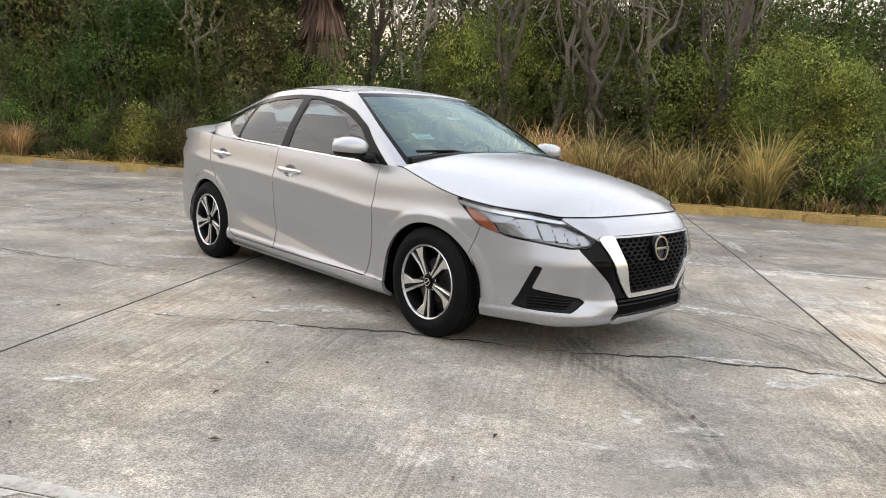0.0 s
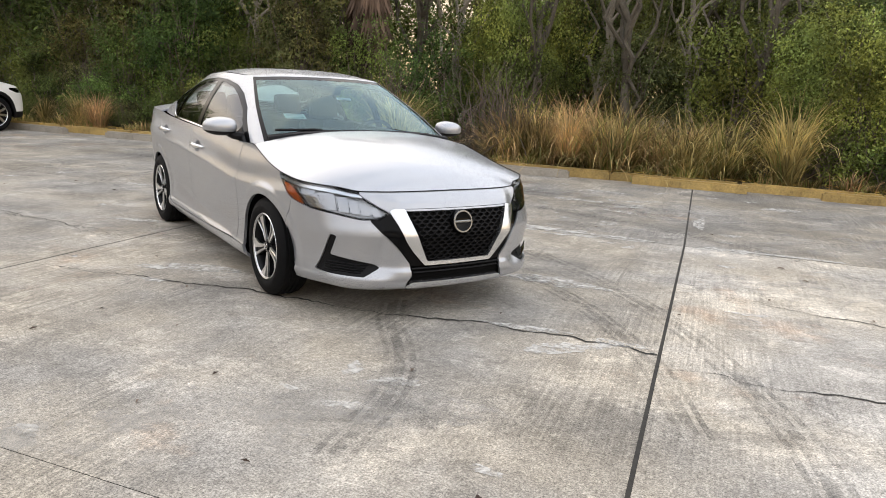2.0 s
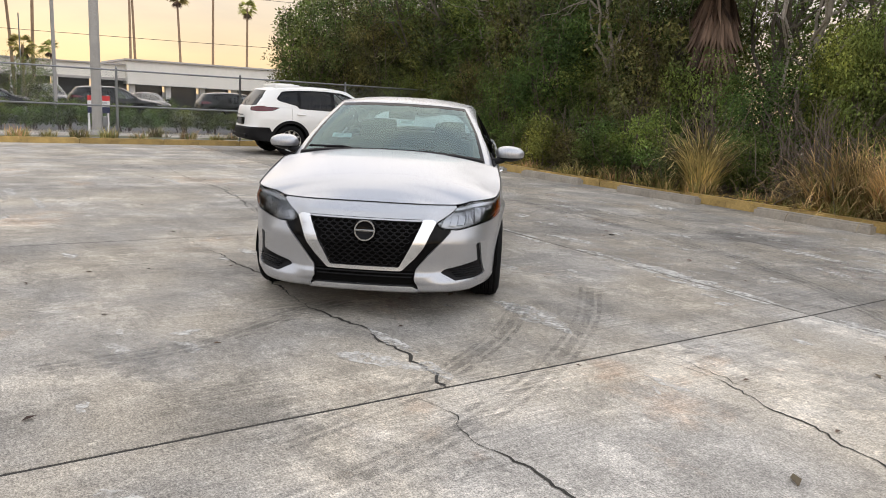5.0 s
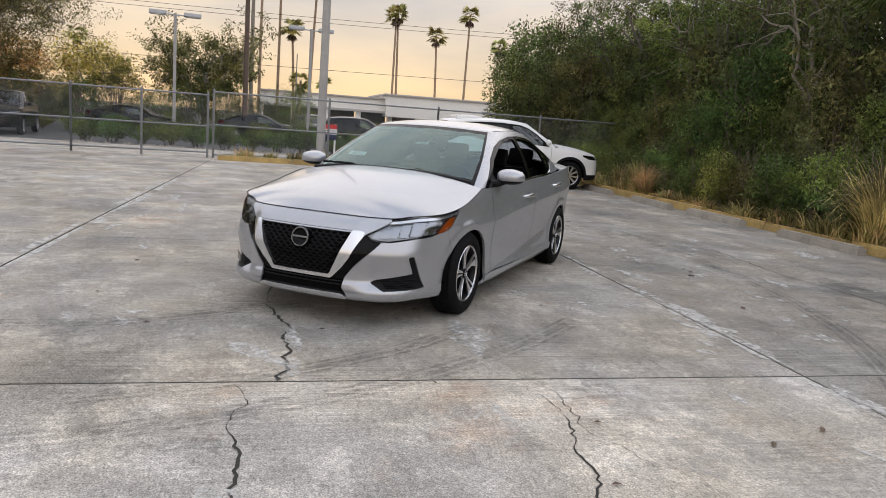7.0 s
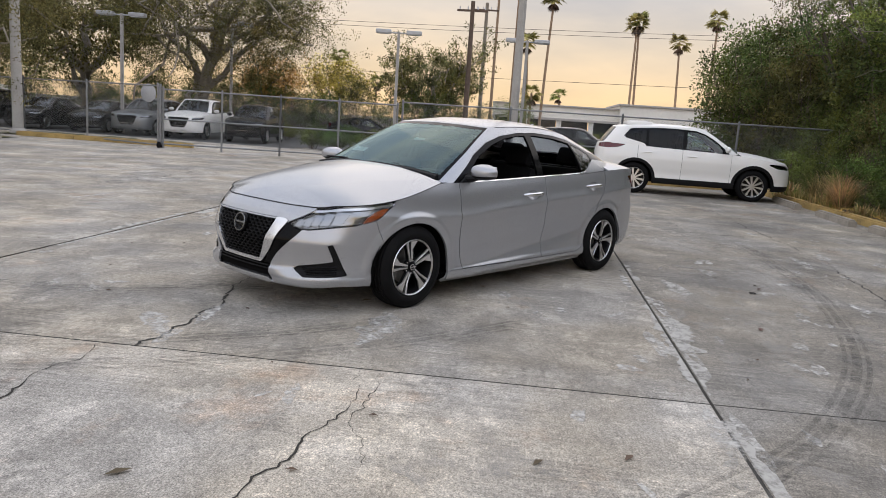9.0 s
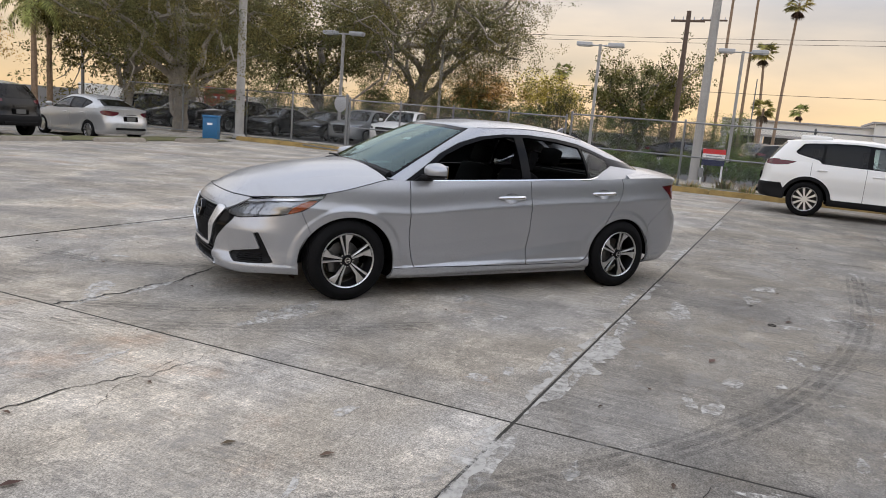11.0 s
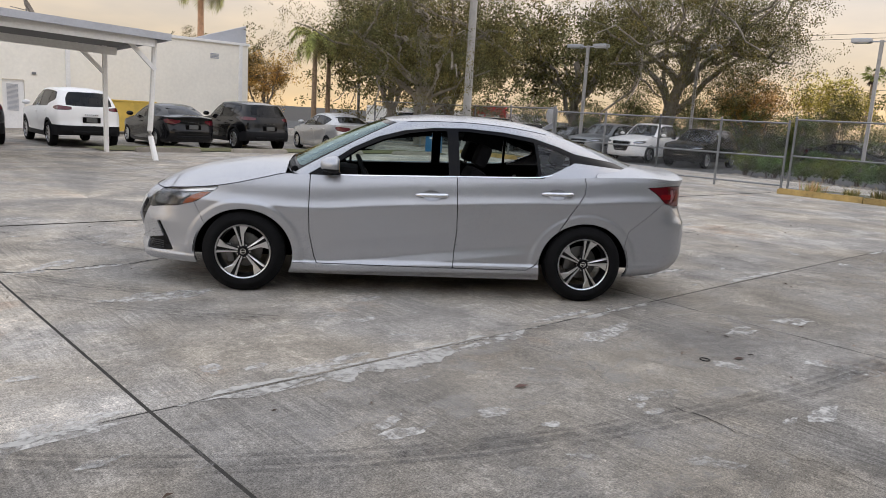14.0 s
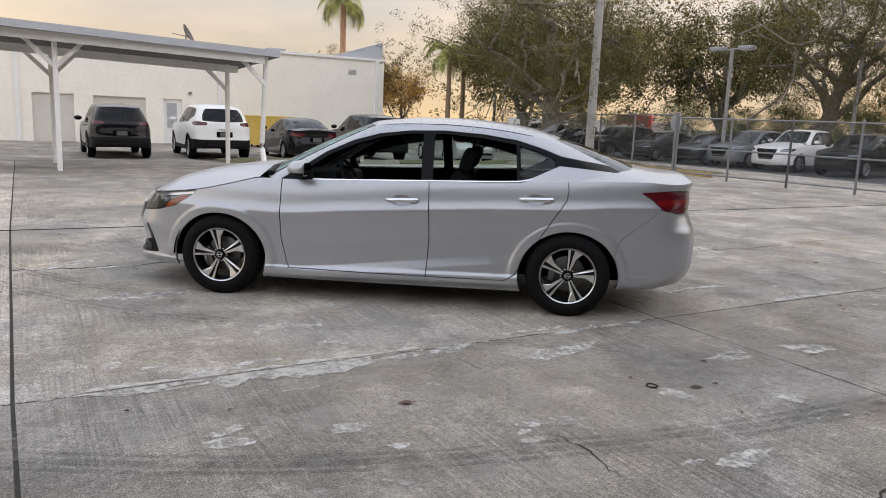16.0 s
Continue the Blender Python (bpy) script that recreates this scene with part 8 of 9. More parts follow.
# tall shrubs that close the thicket behind the vine mound
for k, (x, y, z_) in enumerate(((3.5, 17.2, 0.95), (5.4, 16.7, 0.9), (7.3, 16.6, 1.0), (9.2, 16.9, 0.95), (6.3, 18.2, 1.15), (-2.0, 18.2, 1.2), (-0.2, 17.7, 1.15), (1.6, 18.3, 1.25), (3.0, 19.0, 1.35), (4.6, 18.6, 1.3))):
    q = copy_thing(back[k % 2], Matrix.Identity(4))
    q.matrix_basis = pose(x, y, 0.05, 0, 0, rt.uniform(0, 360)) @ Matrix.Diagonal((1.0, 1.0, z_, 1))
# a belt of dark bushes behind the far parking
for k, (x, y) in enumerate(((-36.0, -13.5), (-36.8, -11.6), (-37.2, -9.6), (-36.6, -7.7), (-37.4, -5.9), (-36.9, -4.0), (-37.6, -2.2), (-37.8, -0.4), (-38.0, 1.5), (-38.2, 3.4), (-38.6, 5.2), (-35.4, -15.6), (-34.6, -17.8))):
    q = copy_thing(mid[k % 4], Matrix.Identity(4))
    q.matrix_basis = pose(x, y, 0, 0, 0, rt.uniform(0, 360)) @ Matrix.Diagonal((1.15, 1.15, 0.95 + 0.22 * (k % 3), 1))
    tagged(q, "dark evergreen bush behind the far parking", "shrub", "far bushes")
# woods that close the view under the crowns
for k, (x, y) in enumerate(((-43.0, -9.0), (-42.4, -12.2), (-42.0, -15.5), (-41.2, -19.0), (-40.2, -22.4), (-38.6, -25.8), (-36.4, -29.0), (-32.6, -30.5))):
    q = copy_thing(back[k % 2], Matrix.Identity(4))
    q.matrix_basis = pose(x, y, 0, 0, 0, rt.uniform(0, 360)) @ Matrix.Diagonal((1.25, 1.25, 0.72 + 0.1 * (k % 3), 1))
    tagged(q, "tall dark shrub in the woods behind the far parking", "shrub", "far bushes")
# white stones along the hedge
V, F = [], []
for k in range(260):
    x, y, r = -24.6 + rt.uniform(-0.25, 0.25), rt.uniform(-3.5, 14), rt.uniform(0.04, 0.10)
    o = len(V)
    for dx, dy, dz in ((r, 0, 0), (0, r, 0), (-r, 0, 0), (0, -r, 0), (0.2 * r, 0.1 * r, r * 0.9)):
        V.append((x + dx * rt.uniform(0.7, 1.2), y + dy * rt.uniform(0.7, 1.2), dz - 0.01))
    F += [(o, o + 1, o + 4), (o + 1, o + 2, o + 4), (o + 2, o + 3, o + 4), (o + 3, o, o + 4)]
tagged(link("pale_stones", [(x, y, z + drop(x)) for x, y, z in V], F, M_STOP), "row of pale stones before the hedge", "stones", kind="stuff")
# palms
for k, (x, y, h, L) in enumerate(((-68.3, 15.4, 11.8, 1.9), (-68.6, 15.9, 12.2, 1.9), (-67.6, 19.7, 10.2, 1.8), (-67.0, 22.4, 12.4, 1.9), (-66.2, 25.4, 9.6, 1.6), (-66.5, -13.1, 7.2, 1.6), (-59.2, 5.7, 8.7, 1.8),
                                  (-54.2, 2.9, 13.0, 1.8), (-59.2, 4.3, 14.0, 1.8), (-59.0, 6.9, 12.4, 1.9), (-55.0, 6.0, 4.2, 1.6), (-70.0, -10.0, 5.0, 1.5), (-64, 9, 4.6, 1.3), (-74, -3.0, 5.2, 1.3))):
    p = fan_palm(200 + k, h, 0.135, L * 0.68, 20, 4, rt.uniform(-0.6, 0.6))
    p.matrix_basis = pose(x, y, 0, 0, 0, rt.uniform(0, 360))
# sunset glow on this trunk is put into its orange bark colour
fp = feather_palm(301, 7.1, 0.17, 1.9, 20, "feather palm standing behind the workshop", mat("sunlit_palm_bark", (0.46, 0.26, 0.15), 0.9, vary=0.3, scale=6, bump=0.6, bump_scale=30))
fp.matrix_basis = pose(-14.0, -28.2, 0.3)
f2 = feather_palm(302, 5.0, 0.13, 1.9, 16, "feather palm beside the drive")
f2.matrix_basis = pose(-18.6, -24.2, 0)
copy_thing(f2, pose(-20.0, -25.0, 0, 0, 0, 80))

# ---- parked cars ----
SUV = dict(
    plan=[(2.30, 0), (2.29, 0.25), (2.25, 0.48), (2.15, 0.68), (2.0, 0.81), (1.78, 0.88), (1.4, 0.912), (0.8, 0.92), (0, 0.92), (-0.8, 0.92), (-1.4, 0.91), (-1.85, 0.875), (-2.15, 0.80), (-2.29, 0.62), (-2.34, 0.35), (-2.35, 0)],
    top=[("y", 0.0, 0.93), ("y", 0.4, 0.93), ("y", 0.7, 0.92), ("x", 1.85, 0.94), ("x", 1.5, 0.985), ("x", 1.1, 1.035), ("x", 0.8, 1.055), ("x", 0.0, 1.085), ("x", -0.8, 1.11), ("x", -1.5, 1.14), ("x", -2.0, 1.16), ("r", 0.5, 1.13), ("r", 0.0, 1.12)],
    bottom=[("y", 0.0, 0.24), ("x", 1.9, 0.27), ("x", 1.0, 0.265), ("x", -1.0, 0.27), ("x", -1.8, 0.33), ("r", 0.0, 0.37)],
    front=[(0.2, 0.15), (0.26, 0.06), (0.32, 0.01), (0.5, 0.0), (0.7, 0.01), (0.82, 0.04), (0.9, 0.09), (0.95, 0.15)],
    side=[(0.2, 0.06), (0.26, 0.02), (0.34, 0.005), (0.5, 0.02), (0.65, 0.006), (0.80, 0.0), (0.90, 0.012), (1.0, 0.035), (1.1, 0.07), (1.2, 0.11)],
    rear=[(0.3, 0.12), (0.36, 0.05), (0.45, 0.0), (0.62, 0.0), (0.68, 0.04), (0.8, 0.06), (1.0, 0.085), (1.12, 0.12), (1.2, 0.15)],
    crease=[(2.0, 0.0), (-2.0, 0.03)], arch=0.422, hub=0.358, axles=(1.353, -1.353), flare=0.012,
    hood_back=1.02, hood_spine=1.0, hood=[(0.95, 1.14), (1.2, 1.12), (1.6, 1.07), (1.95, 1.0), (2.08, 0.96), (2.16, 0.93)],
    deck_front=-1.9, deck_spine=-1.95, deck=[(-1.9, 1.16), (-2.25, 1.12)],
    glass_base=[(1.10, 0, 1.11), (1.06, 0.38, 1.10), (0.98, 0.72, 1.06), (0.86, 0.81, 1.045), (0.5, 0.845, 1.065), (0, 0.85, 1.085), (-0.8, 0.85, 1.11), (-1.3, 0.835, 1.13), (-1.75, 0.80, 1.15), (-2.06, 0.72, 1.15), (-2.18, 0.45, 1.12), (-2.21, 0, 1.11)],
    glass_top=[(0.30, 0, 1.60), (0.28, 0.3, 1.595), (0.22, 0.54, 1.58), (0.12, 0.615, 1.585), (-0.1, 0.645, 1.605), (-0.5, 0.655, 1.615), (-1.0, 0.65, 1.605), (-1.4, 0.635, 1.585), (-1.62, 0.61, 1.565), (-1.78, 0.54, 1.555), (-1.86, 0.3, 1.565), (-1.88, 0, 1.57)],
    roof=[(0.30, 1.60), (0.1, 1.63), (-0.3, 1.665), (-0.8, 1.67), (-1.3, 1.645), (-1.88, 1.57)], bulge=0.02,
    lamp=[("y", 0.50, 0.80), ("y", 0.62, 0.775), ("x", 1.88, 0.80), ("x", 1.68, 0.87), ("x", 1.70, 0.90), ("y", 0.66, 0.875)],
    grille=[("y", 0.28, 0.46), ("y", 0.46, 0.86)], tail=[("x", -1.60, 1.135), ("x", -1.78, 1.06), ("x", -2.0, 1.035), ("r", 0.62, 1.04), ("r", 0.50, 1.06), ("r", 0.55, 1.3), ("x", -2.0, 1.3), ("x", -1.96, 1.145)],
    doors=((0.84, -0.27), (-0.27, -1.30)), door_z=0.36, clad=0.40, tail_clad=0.66, sill=0.32,
    dlo=[(0.86, 0.98), (0.70, 1.15), (0.45, 1.35), (0.22, 1.48), (0.0, 1.545), (-0.5, 1.57), (-1.0, 1.56), (-1.4, 1.53), (-1.52, 1.51), (-1.66, 1.34), (-1.60, 1.29), (-1.18, 1.19), (-1.0, 0.98)],
    slots=((0.62, -0.20), (-0.29, -1.08), (-1.14, -1.9)), wheel=(0.366, 0.246, "ten"), rails=False,
)


def stretched(spec, sx, sy, sz, **over):
    """A spec scaled along, across and up."""
    s = dict(spec)
    ax = {"x": sx, "y": sy, "r": sy, "-": sx}
    s["plan"] = [(x * sx, y * sy) for x, y in spec["plan"]]
    for k in ("top", "bottom", "lamp", "grille", "tail"):
        s[k] = [(a, v * ax[a], z * sz) for a, v, z in spec[k]]
    for k in ("front", "side", "rear"):
        s[k] = [(z * sz, d) for z, d in spec[k]]
    for k in ("hood", "deck", "roof", "dlo"):
        s[k] = [(x * sx, z * sz) for x, z in spec[k]]
    s["crease"] = [(x * sx, z) for x, z in spec["crease"]]
    for k in ("glass_base", "glass_top"):
        s[k] = [(x * sx, y * sy, z * sz) for x, y, z in spec[k]]
    for k in ("hood_back", "hood_spine", "deck_front", "deck_spine"):
        s[k] = spec[k] * sx
    s["axles"] = tuple(a * sx for a in spec["axles"])
    s["doors"] = tuple((a * sx, b * sx) for a, b in spec["doors"])
    s["slots"] = tuple((a * sx, b * sx) for a, b in spec["slots"])
    s["door_z"], s["clad"], s["sill"] = spec["door_z"] * sz, spec["clad"] * sz, spec["sill"] * sz
    s.update(over)
    return s


SALOON = dict(SEDAN, lamp=[("y", 0.46, 0.64), ("y", 0.60, 0.60), ("x", 1.88, 0.64), ("x", 1.58, 0.78), ("x", 1.60, 0.85), ("y", 0.63, 0.735)], grille=[("y", 0.22, 0.34), ("y", 0.42, 0.66)],
              tail=[("x", -1.86, 0.958), ("x", -2.03, 0.835), ("r", 0.62, 0.80), ("r", 0.40, 0.88), ("r", 0.38, 0.945), ("x", -2.1, 0.973)], doors=((0.855, -0.275), (-0.275, -1.28)), door_z=0.25, clad=0.0, sill=0.25,
              dlo=[(0.93, 0.90), (0.66, 1.055), (0.32, 1.245), (-0.10, 1.337), (-0.66, 1.332), (-1.12, 1.252), (-1.30, 1.19), (-1.245, 1.115), (-0.86, 0.90)], slots=((0.655, -0.21), (-0.3, -0.93), (-0.97, -1.3)), wheel=(0.316, 0.207, "ten"), rails=False)


M_DULLPLATE = mat("dull_plate", (0.10, 0.10, 0.095), 0.6, vary=0.2, scale=20)


def parked_car(spec, place, paint, name, label, group, nu=92, nv=15, cladding=None, glass=None, bed=None, category="car"):
    """A parked car with panels, windows, lamps and wheels."""
    car = thing(name, place, label, category, group)
    lower, hood, deck, house, roof, kind = shell(spec, nu, nv)
    for ax in spec["axles"]:
        lower = keep(lower, spec["arch"] - np.hypot(lower.rows[:, 0] - ax, lower.rows[:, 2] - spec["hub"] + 0.01))
    panel("inner_shell", [lower], M_UNDER, car, sink=0.03, rim=0, both=True)
    P = lambda rows: pts(kind, rows)
    sym = lambda rows: rows + [(-a, b) for a, b in rows[::-1]]
    lamp, rest = carve(lower, "pz", P(spec["lamp"]), 0.003)
    grille, rest = carve(rest, "pz", sym(P(spec["grille"])), 0.003)
    tail, rest = carve(rest, "pz", P(spec["tail"]), 0.003)
    if spec["clad"]:
        c = rest.rows[:, 2] - spec["clad"]
        for ax in spec["axles"]:
            c = np.minimum(c, np.hypot(rest.rows[:, 0] - ax, rest.rows[:, 2] - spec["hub"] + 0.01) - spec["arch"] - 0.072)
        if spec.get("tail_clad"):
            c = np.minimum(c, np.maximum(rest.rows[:, 2] - spec["tail_clad"], rest.rows[:, 0] + 1.86 - 0.5 * (spec["tail_clad"] - rest.rows[:, 2])))
        low = keep(rest, c + 0.002)
        rest = keep(rest, 0.002 - c)
    for mir in (False, True):
        q = rest
        for a, b in spec["doors"]:
            d, q = carve(q, "xz", [(a, 2), (a - 0.02, spec["door_z"]), (b - 0.02, spec["door_z"]), (b, 2)], 0.004)
            dd_ = panel("door", [d], paint, car, mirror=mir)
            s = -1 if mir else 1
            bm = bmesh.new()
            zz = float(np.interp(-(a + b) / 2, [-1, 1], [0.86, 0.93])) * (spec["roof"][2][1] / 1.55)
            yy = max(y for _, y in spec["plan"]) - 0.005
            rod(bm, (b + 0.30, s * yy, zz), (b + 0.10, s * yy, zz), 0.016, n=8)
            part("handle", bm, paint, dd_)
        xa, xb = spec["doors"][0][0] - 0.012, spec["doors"][-1][1] - 0.008
        panel("front_fender", [keep(q, xa - q.rows[:, 0])], paint, car, mirror=mir, rim=0.02)
        panel("rear_quarter", [keep(q, q.rows[:, 0] - xb)], paint, car, mirror=mir, rim=0.02)
        panel("sill", [keep(q, np.maximum(q.rows[:, 0] - xa, xb - q.rows[:, 0]))], paint, car, mirror=mir, rim=0.02)
        if spec["clad"]:
            panel("cladding", [low], cladding or M_BLACKPLASTIC, car, "black plastic lower cladding", mirror=mir, rim=0.02)
        h = panel("headlamp", [lamp], M_LAMPLENS, car, "clear headlamp", mirror=mir, rim=0.0)
        panel("lamp_housing", [lamp], M_DARKRIM, h, mirror=mir, sink=0.03, rim=0)
        core = keep(lamp, np.abs(lamp.rows[:, 2] - float(np.mean(lamp.rows[sorted({i for f in lamp.faces for i in f})][:, 2]))) - 0.022)
        panel("reflector", [core], M_WHITELAMP, h, "bright reflector", mirror=mir, sink=0.015, rim=0)
        panel("tail_lamp", [tail], M_DARKRED, car, "dark red tail lamp", mirror=mir, sink=-0.004)
    panel("grille", [grille], M_GLOSSBLACK, car, "black grille", sink=0.012, rim=0.02, both=True)
    gz = [r[2] for r in spec["grille"]]
    gy = [r[1] for r in spec["grille"]]
    fx = spec["plan"][0][0]
    for k in range(4):
        z = gz[0] + (gz[1] - gz[0]) * (k + 0.7) / 4.4
        w = gy[0] + (gy[1] - gy[0]) * (k + 0.7) / 4.4
        bars = bmesh.new()
        tube(bars, [(fx - 0.02 - 0.16 * v * v - 0.02 * k, v, z) for v in np.linspace(-w * 0.95, w * 0.95, 9)], 0.012, 5)
        part("grille_bar", bars, spec.get("grille_trim", M_SATIN), car)
    panel("hood", [hood], paint, car, both=True)
    panel("tailgate_top", [deck], paint, car, both=True)
    panel("roof", [roof], paint, car, both=True)
    ws, rest = carve(house, "uv", [(-1, 0.03), (1.95, 0.03), (2.0, 0.5), (1.95, 0.96), (-1, 0.96)], 0.002)
    rw, rest = carve(rest, "uv", [(20, 0.08), (9.45, 0.08), (9.25, 0.5), (9.35, 0.93), (20, 0.93)], 0.002)
    panel("windshield", [ws], glass or M_SIDEGLASS, car, "dark windshield", rim=0, both=True)
    panel("rear_window", [rw], M_PRIVACY, car, "dark rear window", rim=0, both=True)
    trim, rest = carve(rest, "xz", spec["dlo"], 0.002)
    for mir in (False, True):
        fr = trim
        for a, b in spec["slots"]:
            f = lambda sk: np.maximum(np.maximum(sk.rows[:, 0] - a, b - sk.rows[:, 0]), np.maximum(in_polygon(sk.rows[:, [0, 2]], spec["dlo"]) + 0.03, 0.03 - sk.rows[:, 7]))
            panel("side_window", [keep(trim, f(trim))], M_PRIVACY if b < -0.4 else (glass or M_SIDEGLASS), car, "dark side window", sink=0.004, rim=0, mirror=mir)
            fr = keep(fr, -f(fr))
        panel("window_frame", [fr], M_GLOSSBLACK, car, "black window frame", rim=0.015, mirror=mir)
        panel("roof_pillar", [rest], paint, car, rim=0.015, mirror=mir)
        s = -1 if mir else 1
        zb = spec["glass_base"][4][2]
        bm = bmesh.new()
        bmesh.ops.create_uvsphere(bm, u_segments=14, v_segments=8, radius=1.0)
        for v in bm.verts:
            v.co = Vector((spec["doors"][0][0] - 0.16 + v.co.x * (0.09 if v.co.x > 0 else 0.04), s * (spec["plan"][8][1] + 0.085 + v.co.y * 0.12), zb + 0.10 + v.co.z * 0.075))
        part("door_mirror", bm, paint, car, smooth=True)
        if spec["rails"]:
            bm = bmesh.new()
            zt_ = spec["glass_top"][5][2]
            tube(bm, [(0.1, s * 0.60, zt_ + 0.01), (-0.1, s * 0.60, zt_ + 0.07), (-0.8, s * 0.60, zt_ + 0.085), (-1.4, s * 0.59, zt_ + 0.055), (-1.6, s * 0.58, zt_ - 0.01)], 0.018, 6)
            part("roof_rail", bm, M_SATIN, car)
    if bed:
        bm = bmesh.new()
        x0, x1, w, z0, z1 = bed
        box(bm, (x0 + x1) / 2, 0, z0, x0 - x1, 2 * w, 0.05)
        part("bed_floor", bm, M_UNDER, car)
    R, rr, st = spec["wheel"]
    for ax in spec["axles"]:
        for s in (1, -1):
            wheel(car, ax, s * (max(y for _, y in spec["plan"]) - 0.012), R - 0.004, s, R, rr, 0.22, st, n=20)
            bm = bmesh.new()
            n = 14
            rr2 = spec["arch"]
            rows_ = [[bm.verts.new((ax + rr2 * math.cos(math.pi * k / n), s * yy, spec["hub"] + rr2 * math.sin(math.pi * k / n))) for k in range(n + 1)] for yy in (0.86, 0.55)]
            for k in range(n):
                bm.faces.new((rows_[0][k], rows_[0][k + 1], rows_[1][k + 1], rows_[1][k]))
            bm.faces.new([v for v in rows_[1]])
            part("wheel_well", bm, M_UNDER, car)
    bm = bmesh.new()
    L = spec["plan"][0][0]
    zb = spec["bottom"][2][2]
    box(bm, 0, 0, zb + 0.06, abs(spec["axles"][0]) * 1.45, 1.7, 0.06)
    box(bm, 0, 0, zb + 0.16, L * 1.8, 1.1, 0.12)
    part("underside", bm, M_UNDER, car)
    # tail: plate recess, plate, handle strip, bumper insert
    xr, zr = spec["plan"][-1][0], spec["top"][-1][2]
    if not bed:
        bm = bmesh.new()
        box(bm, xr + 0.045, 0, zr * 0.70, 0.05, 0.50, 0.17, 0.02)
        tl_ = part("tail_recess", bm, M_GLOSSBLACK, car, "gloss black number plate recess", smooth=True)
        bm = bmesh.new()
        box(bm, xr + 0.016, 0, zr * 0.70, 0.008, 0.30, 0.13, 0.002)
        part("plate", bm, M_DULLPLATE, tl_, "dull blank plate")
        for k in range(-3, 4):
            bm = bmesh.new()
            box(bm, xr + 0.04, 0.055 * k, zr * 0.83, 0.03, 0.028, 0.022, 0.003)
            part("badge_bar", bm, M_DARKCHROME, car, "small bright badge bar")
        bm = bmesh.new()
        box(bm, xr + 0.02, 0, zr * 0.40, 0.05, 1.05, 0.075, 0.02)
        part("bumper_insert", bm, M_BLACKPLASTIC, car, "black insert in the rear bumper", smooth=True)
    zs = spec["glass_base"][4][2]
    for x in (0.0, -0.95):
        for y in (0.37, -0.37):
            if x < -0.5 and bed:
                continue
            bm = bmesh.new()
            box(bm, x - 0.25, y, zs - 0.12, 0.16, 0.48, 0.62, 0.05, None)
            box(bm, x - 0.32, y, zs + 0.25, 0.1, 0.26, 0.22, 0.04)
            part("seat", bm, M_CABIN, car)
    bm = bmesh.new()
    box(bm, 0.75, 0, zs - 0.14, 0.5, 1.5, 0.2, 0.04)
    part("dashboard", bm, M_CABIN, car)
    return car


M_PWHITE = metallic_paint("white_car_paint", (0.78, 0.77, 0.75), 0.0, 0.35)
M_PBLACK = metallic_paint("black_car_paint", (0.003, 0.003, 0.0035), 0.0, 0.16, 0.22, 0.25)
M_PDARK = metallic_paint("dark_grey_paint", (0.007, 0.007, 0.008), 0.1, 0.20, 0.25, 0.25)
M_PGREY = metallic_paint("grey_car_paint", (0.22, 0.23, 0.24), 0.5, 0.3)
M_PSILVER = metallic_paint("far_silver_paint", (0.52, 0.52, 0.52), 0.6, 0.3)
PARKED = "parked cars"
suv_w = parked_car(SUV, pose(-12.98, 10.30, 0, 0, 0, 88), M_PWHITE, "sport_utility_car", "white compact SUV with black lower cladding parked at the kerb", PARKED, 300, 44, category="SUV")
bm = bmesh.new()
box(bm, -1.30, 0, 1.640, 0.62, 0.95, 0.10, 0.035)
box(bm, -1.30, 0, 1.690, 0.40, 0.70, 0.04, 0.015)
part("roof_pod", bm, M_PWHITE, suv_w, "low white covered pod on the roof", smooth=True)
# the row before the workshop, tails to the yard
suv_b = parked_car(SUV, pose(-0.83, -15.27, LOT, 0, 0, -90), M_PBLACK, "sport_utility_car", "black SUV parked tail-on before the workshop", PARKED, category="SUV")
copy_thing(suv_b, pose(-9.54, -14.6, LOT, 0, 0, -91))
big = stretched(SUV, 1.07, 1.06, 1.06)
parked_car(big, pose(-3.87, -15.15, LOT, 0, 0, -91), M_PWHITE, "sport_utility_car", "large white SUV parked tail-on before the workshop", PARKED, category="SUV")
sal = parked_car(SALOON, pose(-6.89, -14.8, LOT, 0, 0, -91), M_PDARK, "saloon_car", "dark grey sedan parked tail-on before the workshop", PARKED)
parked_car(SALOON, pose(-12.7, -13.3, LOT, 0, 0, -98), M_PSILVER, "saloon_car", "silver sedan parked tail-on at the end of the row", PARKED)
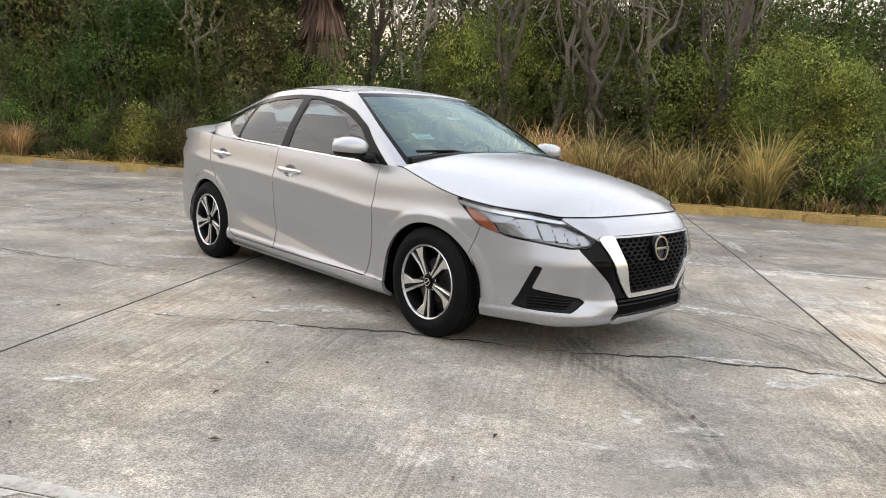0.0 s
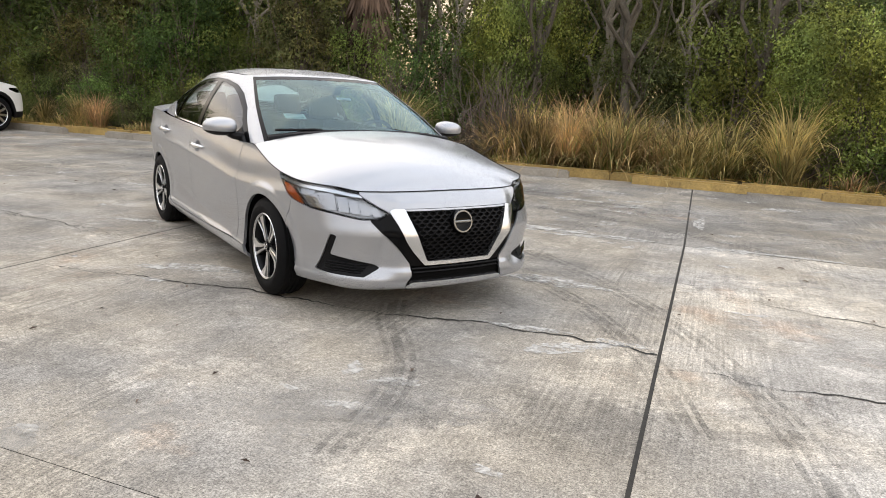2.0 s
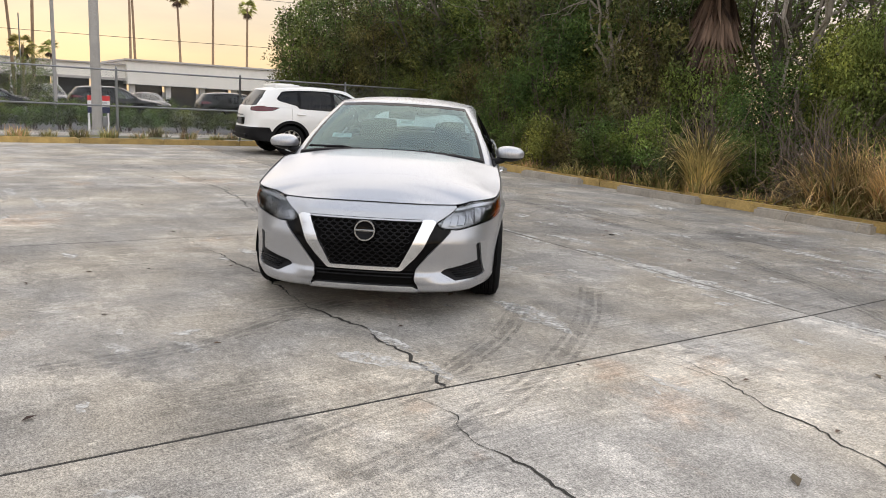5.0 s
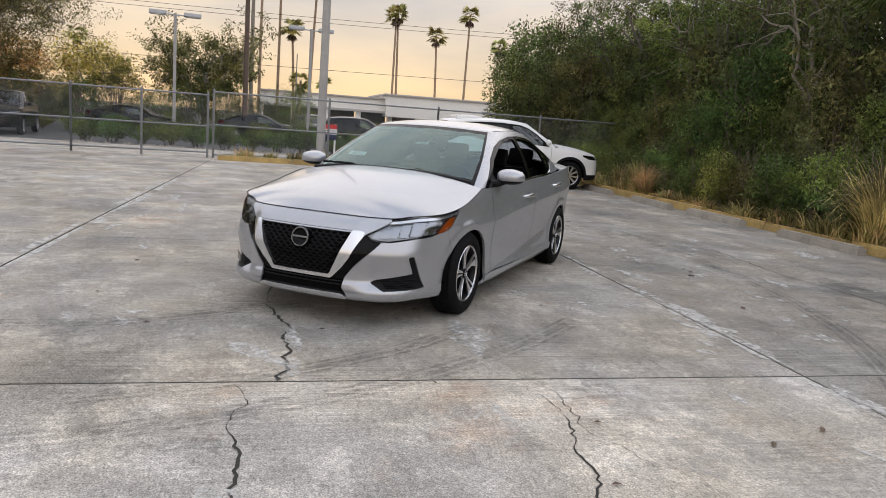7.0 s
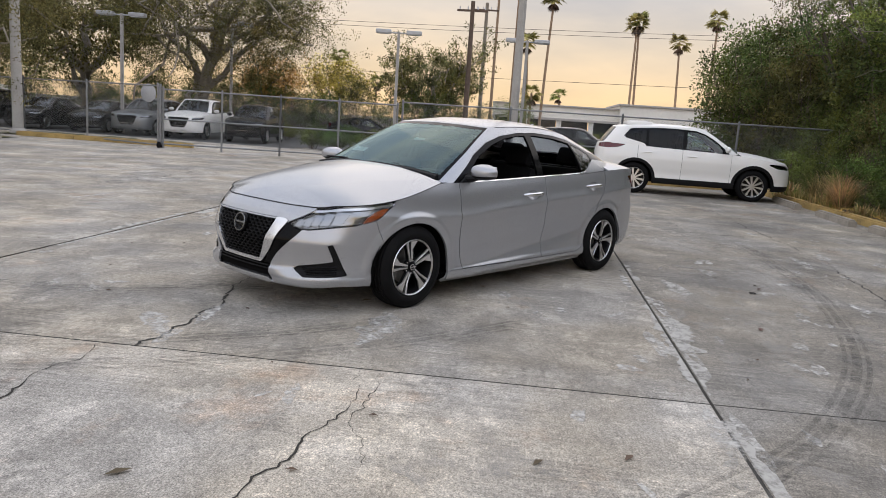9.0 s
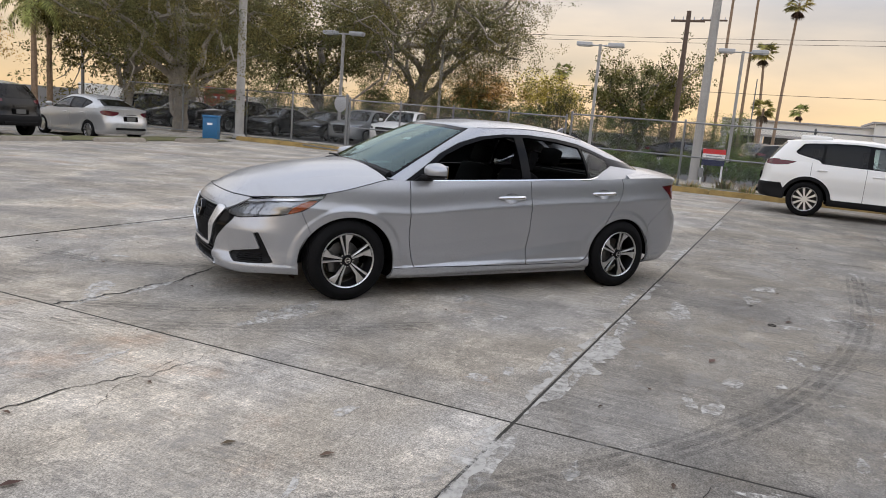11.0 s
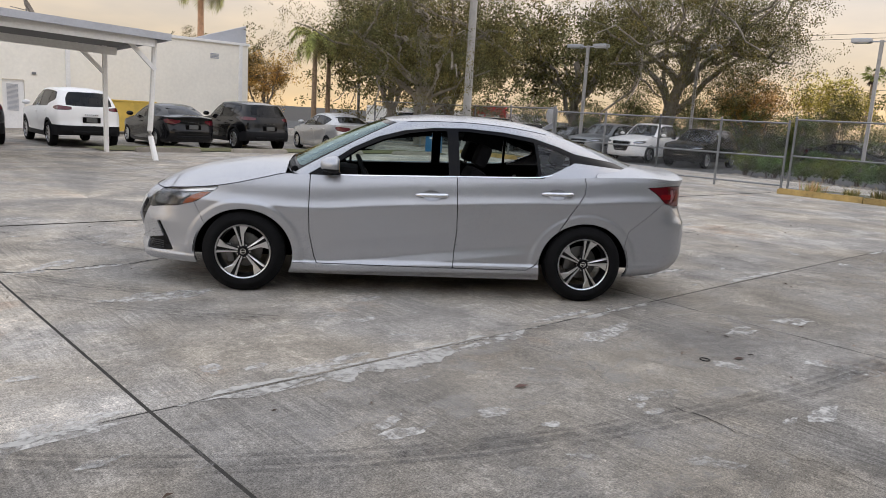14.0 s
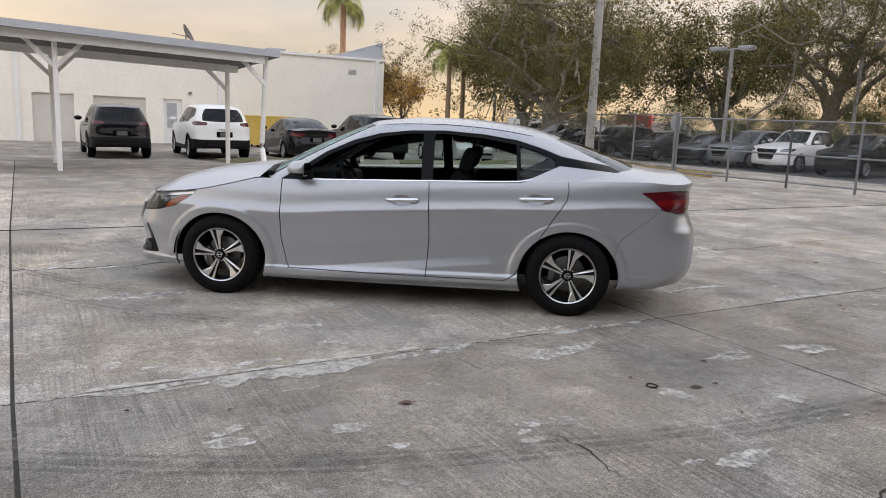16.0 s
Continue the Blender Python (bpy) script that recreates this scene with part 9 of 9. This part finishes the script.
# the row behind the fence, noses to the yard
copy_thing(sal, pose(-27.6, -13.8, 0, 0, 0, 3))
van = stretched(SUV, 1.10, 1.06, 1.02, clad=0.0, rails=False)
parked_car(van, pose(-28.1, -11.8, 0, 0, 0, 4), M_PGREY, "minivan", "grey minivan parked behind the fence", PARKED, category="van")
truck = stretched(SUV, 1.22, 1.08, 1.10, clad=0.0, rails=False, axles=(1.75, -1.75), wheel=(0.385, 0.24, "six"), arch=0.44, hub=0.38, grille_trim=M_CHROME,
                  glass_base=[(1.15, 0, 1.22), (1.12, 0.4, 1.215), (1.05, 0.76, 1.18), (0.95, 0.86, 1.16), (0.6, 0.90, 1.18), (0.2, 0.905, 1.19), (-0.2, 0.905, 1.20), (-0.7, 0.90, 1.21), (-0.95, 0.88, 1.21), (-1.04, 0.80, 1.20), (-1.08, 0.5, 1.19), (-1.09, 0, 1.19)],
                  glass_top=[(0.45, 0, 1.76), (0.43, 0.32, 1.755), (0.37, 0.58, 1.745), (0.28, 0.66, 1.75), (0.1, 0.69, 1.765), (-0.1, 0.70, 1.77), (-0.35, 0.70, 1.77), (-0.6, 0.695, 1.765), (-0.80, 0.67, 1.755), (-0.90, 0.60, 1.745), (-0.94, 0.35, 1.75), (-0.95, 0, 1.75)],
                  roof=[(0.45, 1.76), (0.2, 1.79), (-0.2, 1.81), (-0.6, 1.80), (-0.95, 1.75)], deck_front=-1.2, deck_spine=-1.2, deck=[(-1.2, 1.12), (-2.0, 1.10), (-2.74, 1.10)],
                  dlo=[(0.95, 1.1), (0.75, 1.32), (0.5, 1.55), (0.28, 1.68), (0.0, 1.72), (-0.6, 1.72), (-0.9, 1.69), (-0.98, 1.25), (-0.95, 1.1)], slots=((0.68, 0.02), (-0.06, -0.90), (-3, -3.1)), doors=((0.95, -0.02), (-0.02, -0.98)))
parked_car(truck, pose(-28.5, -9.5, 0, 0, 0, 5), M_PWHITE, "pickup_truck", "white crew-cab pickup parked behind the fence", PARKED, category="pickup")
parked_car(stretched(SUV, 1.04, 1.03, 1.04), pose(-28.2, -6.6, 0, 0, 0, 6), M_PBLACK, "sport_utility_car", "black off-road SUV with bright grille parked behind the fence", PARKED, category="SUV")
for x, y, a, src in ((-27.0, -16.4, 2, sal), (-26.3, -18.9, 0, suv_b), (-25.4, -21.6, 355, sal), (-24.6, -24.3, 350, suv_b), (-36.5, 3.5, 90, sal), (-36.5, 9.0, 92, suv_b), (-37, -3.2, 88, sal), (-44, 6.5, 10, suv_b), (-44, 12, 5, sal), (-46, -6, 3, sal), (-35.5, 15, 90, suv_b)):
    copy_thing(src, pose(x, y, 0, 0, 0, a))

# all that stands beyond the fence rests on the lower ground there
for ob in list(bpy.context.scene.objects):
    x, y = ob.matrix_basis.translation.x, ob.matrix_basis.translation.y
    if ob.parent is None and ob.type in ("MESH", "EMPTY") and x < -17 and (y < 12.8 or x < -24.4):
        ob.location.z += drop(x)
